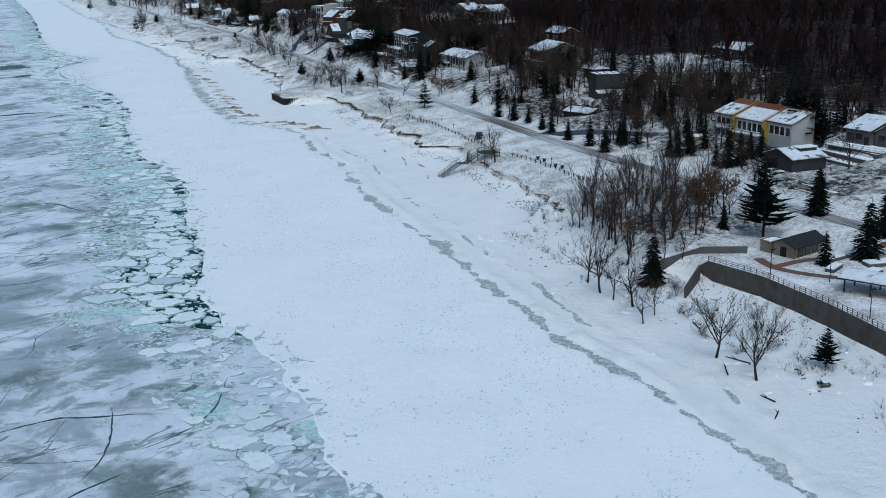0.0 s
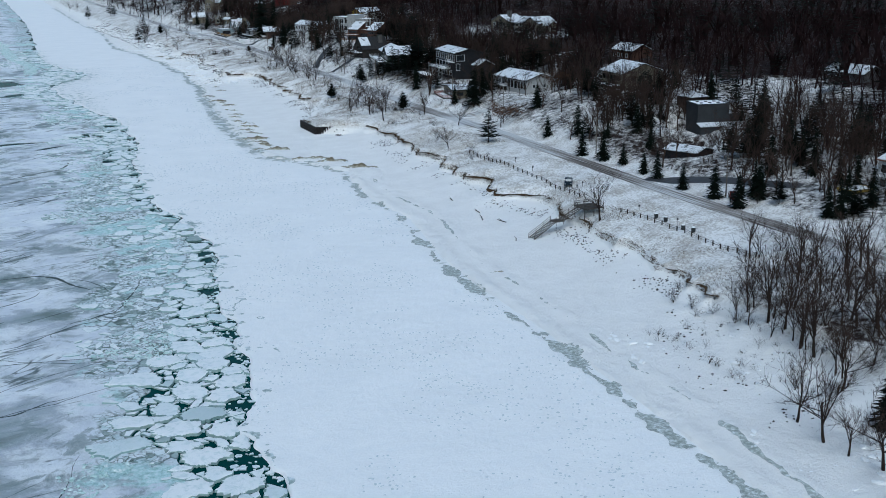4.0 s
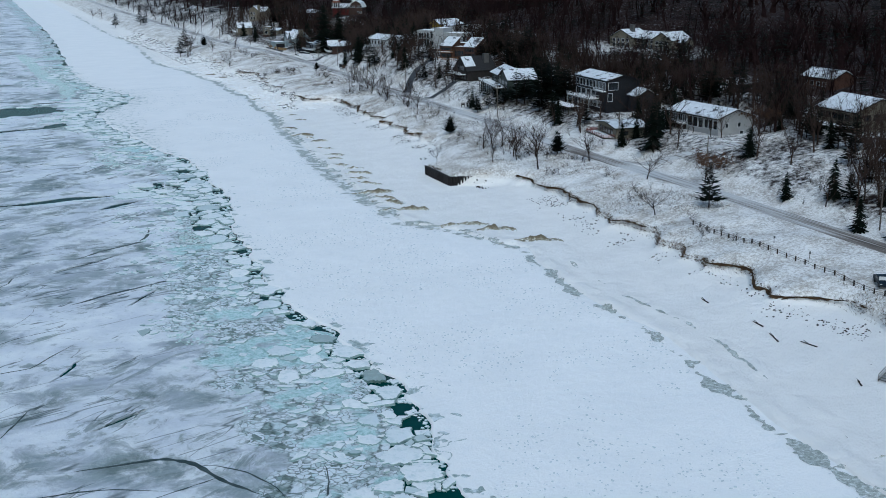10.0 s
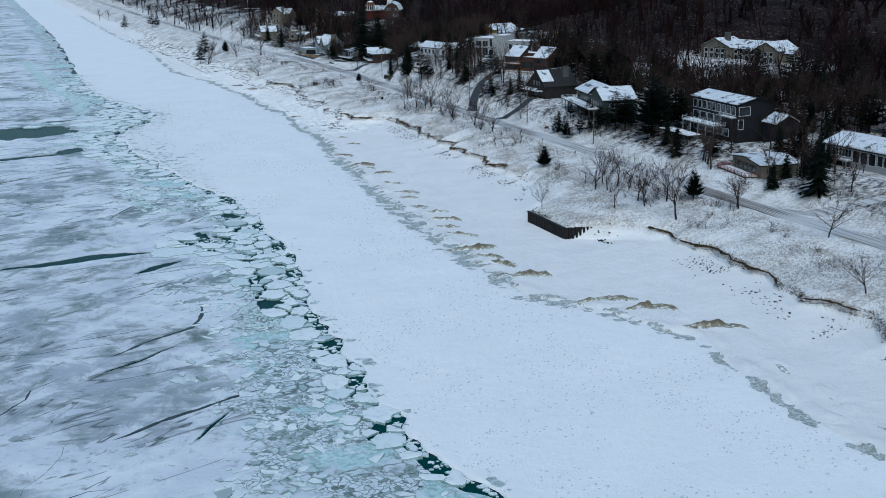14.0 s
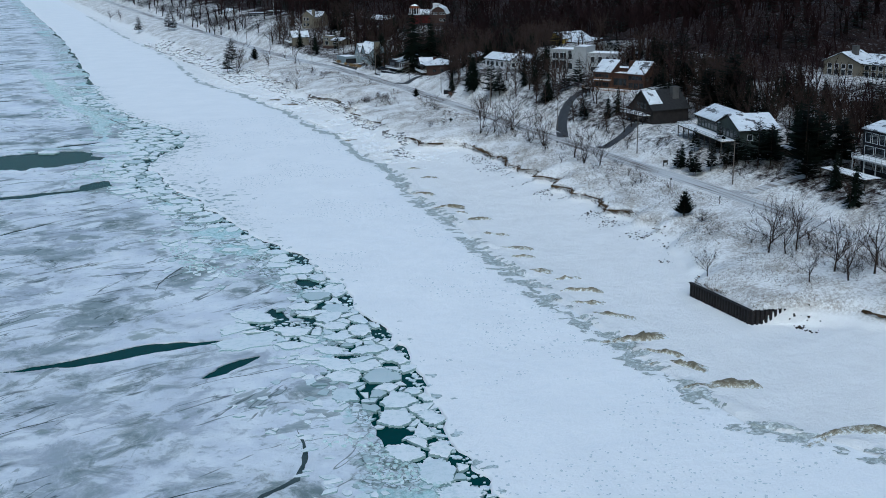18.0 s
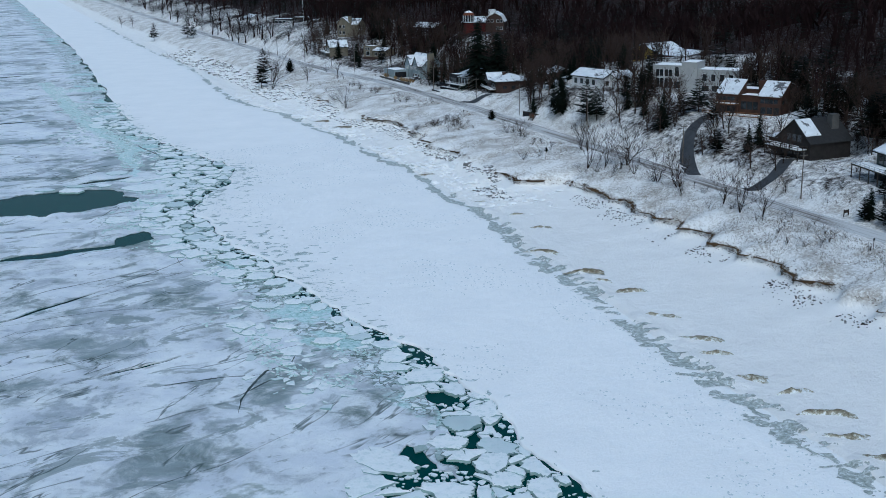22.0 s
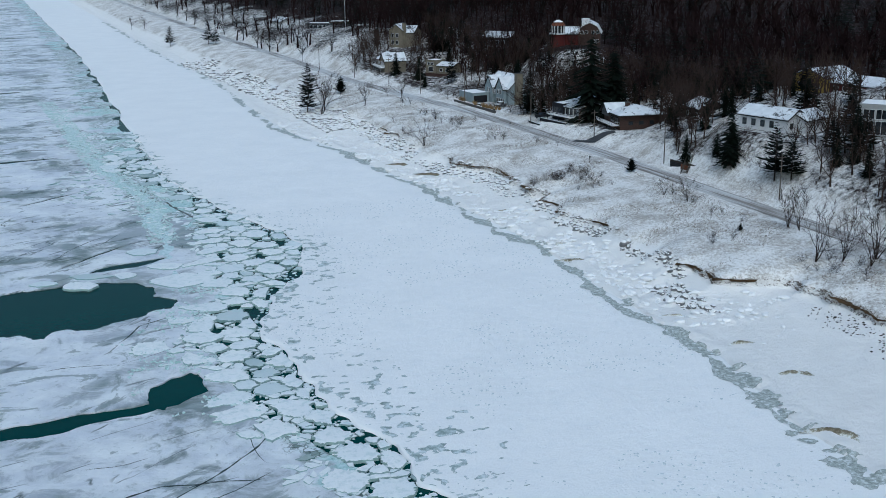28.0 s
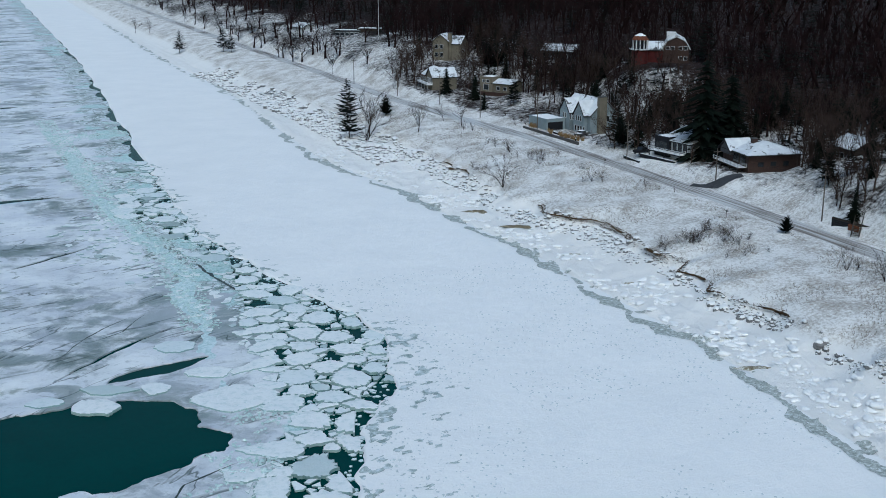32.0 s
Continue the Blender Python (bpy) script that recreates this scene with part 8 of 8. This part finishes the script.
for x0, y0, x1, y1, n in ((164.6, 866, 166.0, 845, 26), (165.0, 877, 164.4, 873, 6)):
    for i in range(n):
        t = gr.random()
        cx, cy = x0 + (x1 - x0) * t + gr.uniform(0, 1.4), y0 + (y1 - y0) * t
        cz = float(ground_z(cx, cy))
        b = np.column_stack([cx + gr.uniform(-0.2, 0.2, 26), cy + gr.uniform(-0.2, 0.2, 26), np.full(26, cz)])
        v, f = tubes(b, b + np.column_stack([gr.uniform(-0.6, 0.6, 26), gr.uniform(-0.6, 0.6, 26), gr.uniform(0.7, 1.5, 26)]), np.full(26, 0.05), np.full(26, 0.02), 3)
        tagged(mesh_part("grass_clump", v, f, DRYGRASS, None), "tall dry amber ornamental grass", "grass", "grasses in front of the blue house")
for x, y, l, turn in ((166, 815.5, 9, 86), (168, 806, 14, 98), (171.5, 818, 6, 80), (166.5, 858, 8, 95), (167.5, 850, 6, 60)):
    root = tagged(new("garden_kerb"), "dark low garden kerb edged with snow", "kerb", "garden kerbs")
    root.matrix_world = pose(x, y, float(ground_z(x, y)), 0, 0, turn)
    mesh_part("kerb", *box(-l / 2, l / 2, -0.2, 0.2, -0.5, 0.5), BLACK, root)
    mesh_part("snow_cover", *box(-l / 2 + 0.2, l / 2 - 0.2, -0.15, 0.15, 0.5, 0.6), SNOW, root, "snow on the kerb")

# ---- the park at the start: promenade wall, pavilion, lamps, tables ----
CONCRETE = mottled("weathered_concrete", (0.040, 0.035, 0.031), (0.090, 0.080, 0.072), 0.5)
wall = tagged(new("promenade_wall"), "tall grey concrete promenade wall with a railing", "retaining wall")
line = [(119.8, 173.6, 2.7), (128.4, 181.6, 4.0), (128.9, 180.2, 5.0), (131.8, 167.0, 5.0), (131.8, 149.0, 5.0), (130.2, 133.0, 5.0), (128.0, 100.0, 5.0)]
for a, b in zip(line, line[1:]):
    d = Vector((b[0] - a[0], b[1] - a[1], 0)).normalized()
    o = Vector((-d.y, d.x, 0)) * 0.4
    n = max(1, round(math.hypot(b[0] - a[0], b[1] - a[1]) / 4))
    for i in range(n):
        p, q2 = Vector(a).lerp(Vector(b), i / n), Vector(a).lerp(Vector(b), (i + 1) / n)
        q2 = q2 - d * 0.03
        v = [(p.x, p.y, -0.5), (q2.x, q2.y, -0.5), (q2.x + o.x, q2.y + o.y, -0.5), (p.x + o.x, p.y + o.y, -0.5), (p.x, p.y, p.z), (q2.x, q2.y, q2.z), (q2.x + o.x, q2.y + o.y, q2.z), (p.x + o.x, p.y + o.y, p.z)]
        mesh_part("panel", v, [(3, 2, 1, 0), (4, 5, 6, 7), (0, 1, 5, 4), (1, 2, 6, 5), (2, 3, 7, 6), (3, 0, 4, 7)], CONCRETE, wall)
        if a[2] == 5.0:
            for j in range(3):
                s = p.lerp(q2, j / 3) + o * 0.5
                mesh_part("rail_post", *box(s.x - 0.05, s.x + 0.05, s.y - 0.05, s.y + 0.05, 5.0, 6.1), GREY, wall)
    if a[2] == 5.0:
        for z in (5.4, 5.75, 6.1):
            tube_mesh("rail", (a[0] + o.x / 2, a[1] + o.y / 2, z), (b[0] + o.x / 2, b[1] + o.y / 2, z), 0.045, GREY, wall, 4)
back = tagged(new("wing_wall"), "low grey wall curving up the bank", "retaining wall")
for a, b in (((122.5, 187.5, 4.0), (131.5, 185.5, 6.3)), ((131.5, 185.5, 6.3), (139.5, 182.0, 6.3))):
    mesh_part("panel", [(a[0], a[1], 0.5), (b[0], b[1], 0.5), (b[0], b[1] + 0.35, 0.5), (a[0], a[1] + 0.35, 0.5), a, b, (b[0], b[1] + 0.35, b[2]), (a[0], a[1] + 0.35, a[2])], [(3, 2, 1, 0), (4, 5, 6, 7), (0, 1, 5, 4), (1, 2, 6, 5), (2, 3, 7, 6), (3, 0, 4, 7)], BLOCK, back)

h = House("pavilion", "small tan park pavilion with a dark shingled roof", (143.6, 179.2), (145.0, 174.6), 4.9, "pavilion")
h.gable(0, 4.8, 0, 9.5, 2.5, 3.6, "b", TAN, SHINGLE, 0.8, -0.5, 0.95, True)
# black panel on the wall stands in for a shaded doorway
h.solid("opening", box(1.6, 3.0, -0.05, 0.02, 0, 2.0), BLACK)
h.windows("a", 4.8, 1.2, 0.2, 1.8, 1.9, 0.6, 3, BROWN)
h.flat(-3.5, -0.6, 0.5, 4.5, 2.0, TAN, -0.5)
h = House("picnic_shelter", "open picnic shelter with a white snow-covered roof", (138.5, 153.5), (146.0, 140.0), 4.9, "shelter")
for a in (0.4, 5.0, 10.0, 15.0):
    for b in (0.4, 5.6):
        h.solid("post", box(a - 0.12, a + 0.12, b - 0.12, b + 0.12, -0.3, 2.6), SLATE)
h.roof_snow("roof", [(-0.6, 2.6), (3, 3.4), (6.6, 2.6), (6.6, 2.8), (3, 3.6), (-0.6, 2.8)], -0.8, 16, "a", SLATE, [(-0.5, 2.82), (3, 3.6), (6.5, 2.82), (6.5, 3.0), (3, 3.8), (-0.5, 3.0)])
for x, y, t in ((132.6, 165.7, 5.5), (140.9, 159.3, 4.6), (133.0, 140, 5.0)):
    root = tagged(new("lamp_post"), "dark park lamp post with a flat head", "lamp post", "lamps on the promenade")
    root.location = (x, y, 4.9)
    tube_mesh("shaft", (0, 0, -0.3), (0, 0, t), 0.09, BLACK, root, 8, 0.7)
    mesh_part("head", *box(-0.15, 0.75, -0.18, 0.18, t, t + 0.14), BLACK, root)
for x, y, w, d, tz in ((151, 160, 5, 2.2, 20), (157, 164.5, 6, 2.6, -10), (147, 165.5, 4.5, 1.8, 30), (160, 158, 5, 2.4, 0), (150.5, 170.5, 7, 1.4, 10)):
    root = tagged(new("planter"), "low dark block planter filled with snow", "planter", "planters in the park")
    root.matrix_world = pose(x, y, 4.9, 0, 0, tz)
    mesh_part("box", *box(-w / 2, w / 2, -d / 2, d / 2, -0.3, 0.65), BLOCK, root)
    mesh_part("snow_cover", *box(-w / 2 + 0.1, w / 2 - 0.1, -d / 2 + 0.1, d / 2 - 0.1, 0.65, 0.9), SNOW, root, "snow in the planter")
for x, y, tz in ((154, 157, 15), (146.5, 161.5, 40), (159, 153.5, -15), (114.5, 128.5, 70)):
    root = tagged(new("picnic_table"), "wooden picnic table under snow", "table", "tables in the park")
    root.matrix_world = pose(x, y, float(ground_z(x, y)), 0, 0, tz)
    mesh_part("tabletop", *box(-0.9, 0.9, -0.38, 0.38, 0.7, 0.76), DECK, root)
    mesh_part("snow_cover", *box(-0.86, 0.86, -0.35, 0.35, 0.76, 0.95), SNOW, root, "snow on the table")
    for b in (-0.7, 0.7):
        mesh_part("bench", *box(-0.9, 0.9, b - 0.14, b + 0.14, 0.42, 0.47), DECK, root)
    for a in (-0.7, 0.7):
        mesh_part("leg", *box(a - 0.05, a + 0.05, -0.75, 0.75, -0.1, 0.42), DECK, root)
        mesh_part("leg", *box(a - 0.05, a + 0.05, -0.08, 0.08, 0.42, 0.7), DECK, root)
drape("brick_path_1", "cleared brick path through the snow", ((139.0, 178.0), (138.0, 171.0), (141.0, 164.5), (148.0, 156.5), (153.0, 148.0)), 2.2, PAVER, 0.05, "structure", "path")
drape("brick_path_2", "cleared brick path through the snow", ((137.5, 171.5), (147.0, 173.0), (158.0, 171.0), (166.0, 168.0)), 2.0, PAVER, 0.055, "structure", "path")
# stepped block terraces below the grey house
for k, (x, y0, y1, z) in enumerate(((204.5, 237, 219, 13.2), (201.5, 238, 218, 12.0), (198.2, 238, 216, 10.9), (175.5, 226, 205, 8.6), (178.5, 226, 203, 9.2))):
    root = tagged(new("terrace_wall"), "grey block terrace wall topped with snow", "retaining wall", "terraces below the grey house")
    n = 9
    for i in range(n):
        a, b = y0 + (y1 - y0) * i / n, y0 + (y1 - y0) * (i + 1) / n + 0.03
        mesh_part("block", *box(x, x + 0.5, b, a, z - 2.6, z), BLOCK, root)
    mesh_part("snow_cover", *box(x + 0.05, x + 2.6, y1 + 0.1, y0 - 0.1, z, z + 0.16), SNOW, root, "snow on the terrace")
    if k in (2, 3):
        for i in range(12):
            cx, cy = x + gr.uniform(0.8, 2.0), y1 + 0.6 + (y0 - y1 - 1.2) * (i + gr.random() * 0.6) / 12
            b = np.column_stack([cx + gr.uniform(-0.2, 0.2, 24), cy + gr.uniform(-0.2, 0.2, 24), np.full(24, z)])
            v, f = tubes(b, b + np.column_stack([gr.uniform(-0.5, 0.5, 24), gr.uniform(-0.5, 0.5, 24), gr.uniform(0.3, 0.8, 24)]), np.full(24, 0.05), np.full(24, 0.02), 3)
            tagged(mesh_part("grass_clump", v, f, DRYGRASS, None), "rusty dry plant tuft in a terrace bed", "grass", "plants on the terraces")
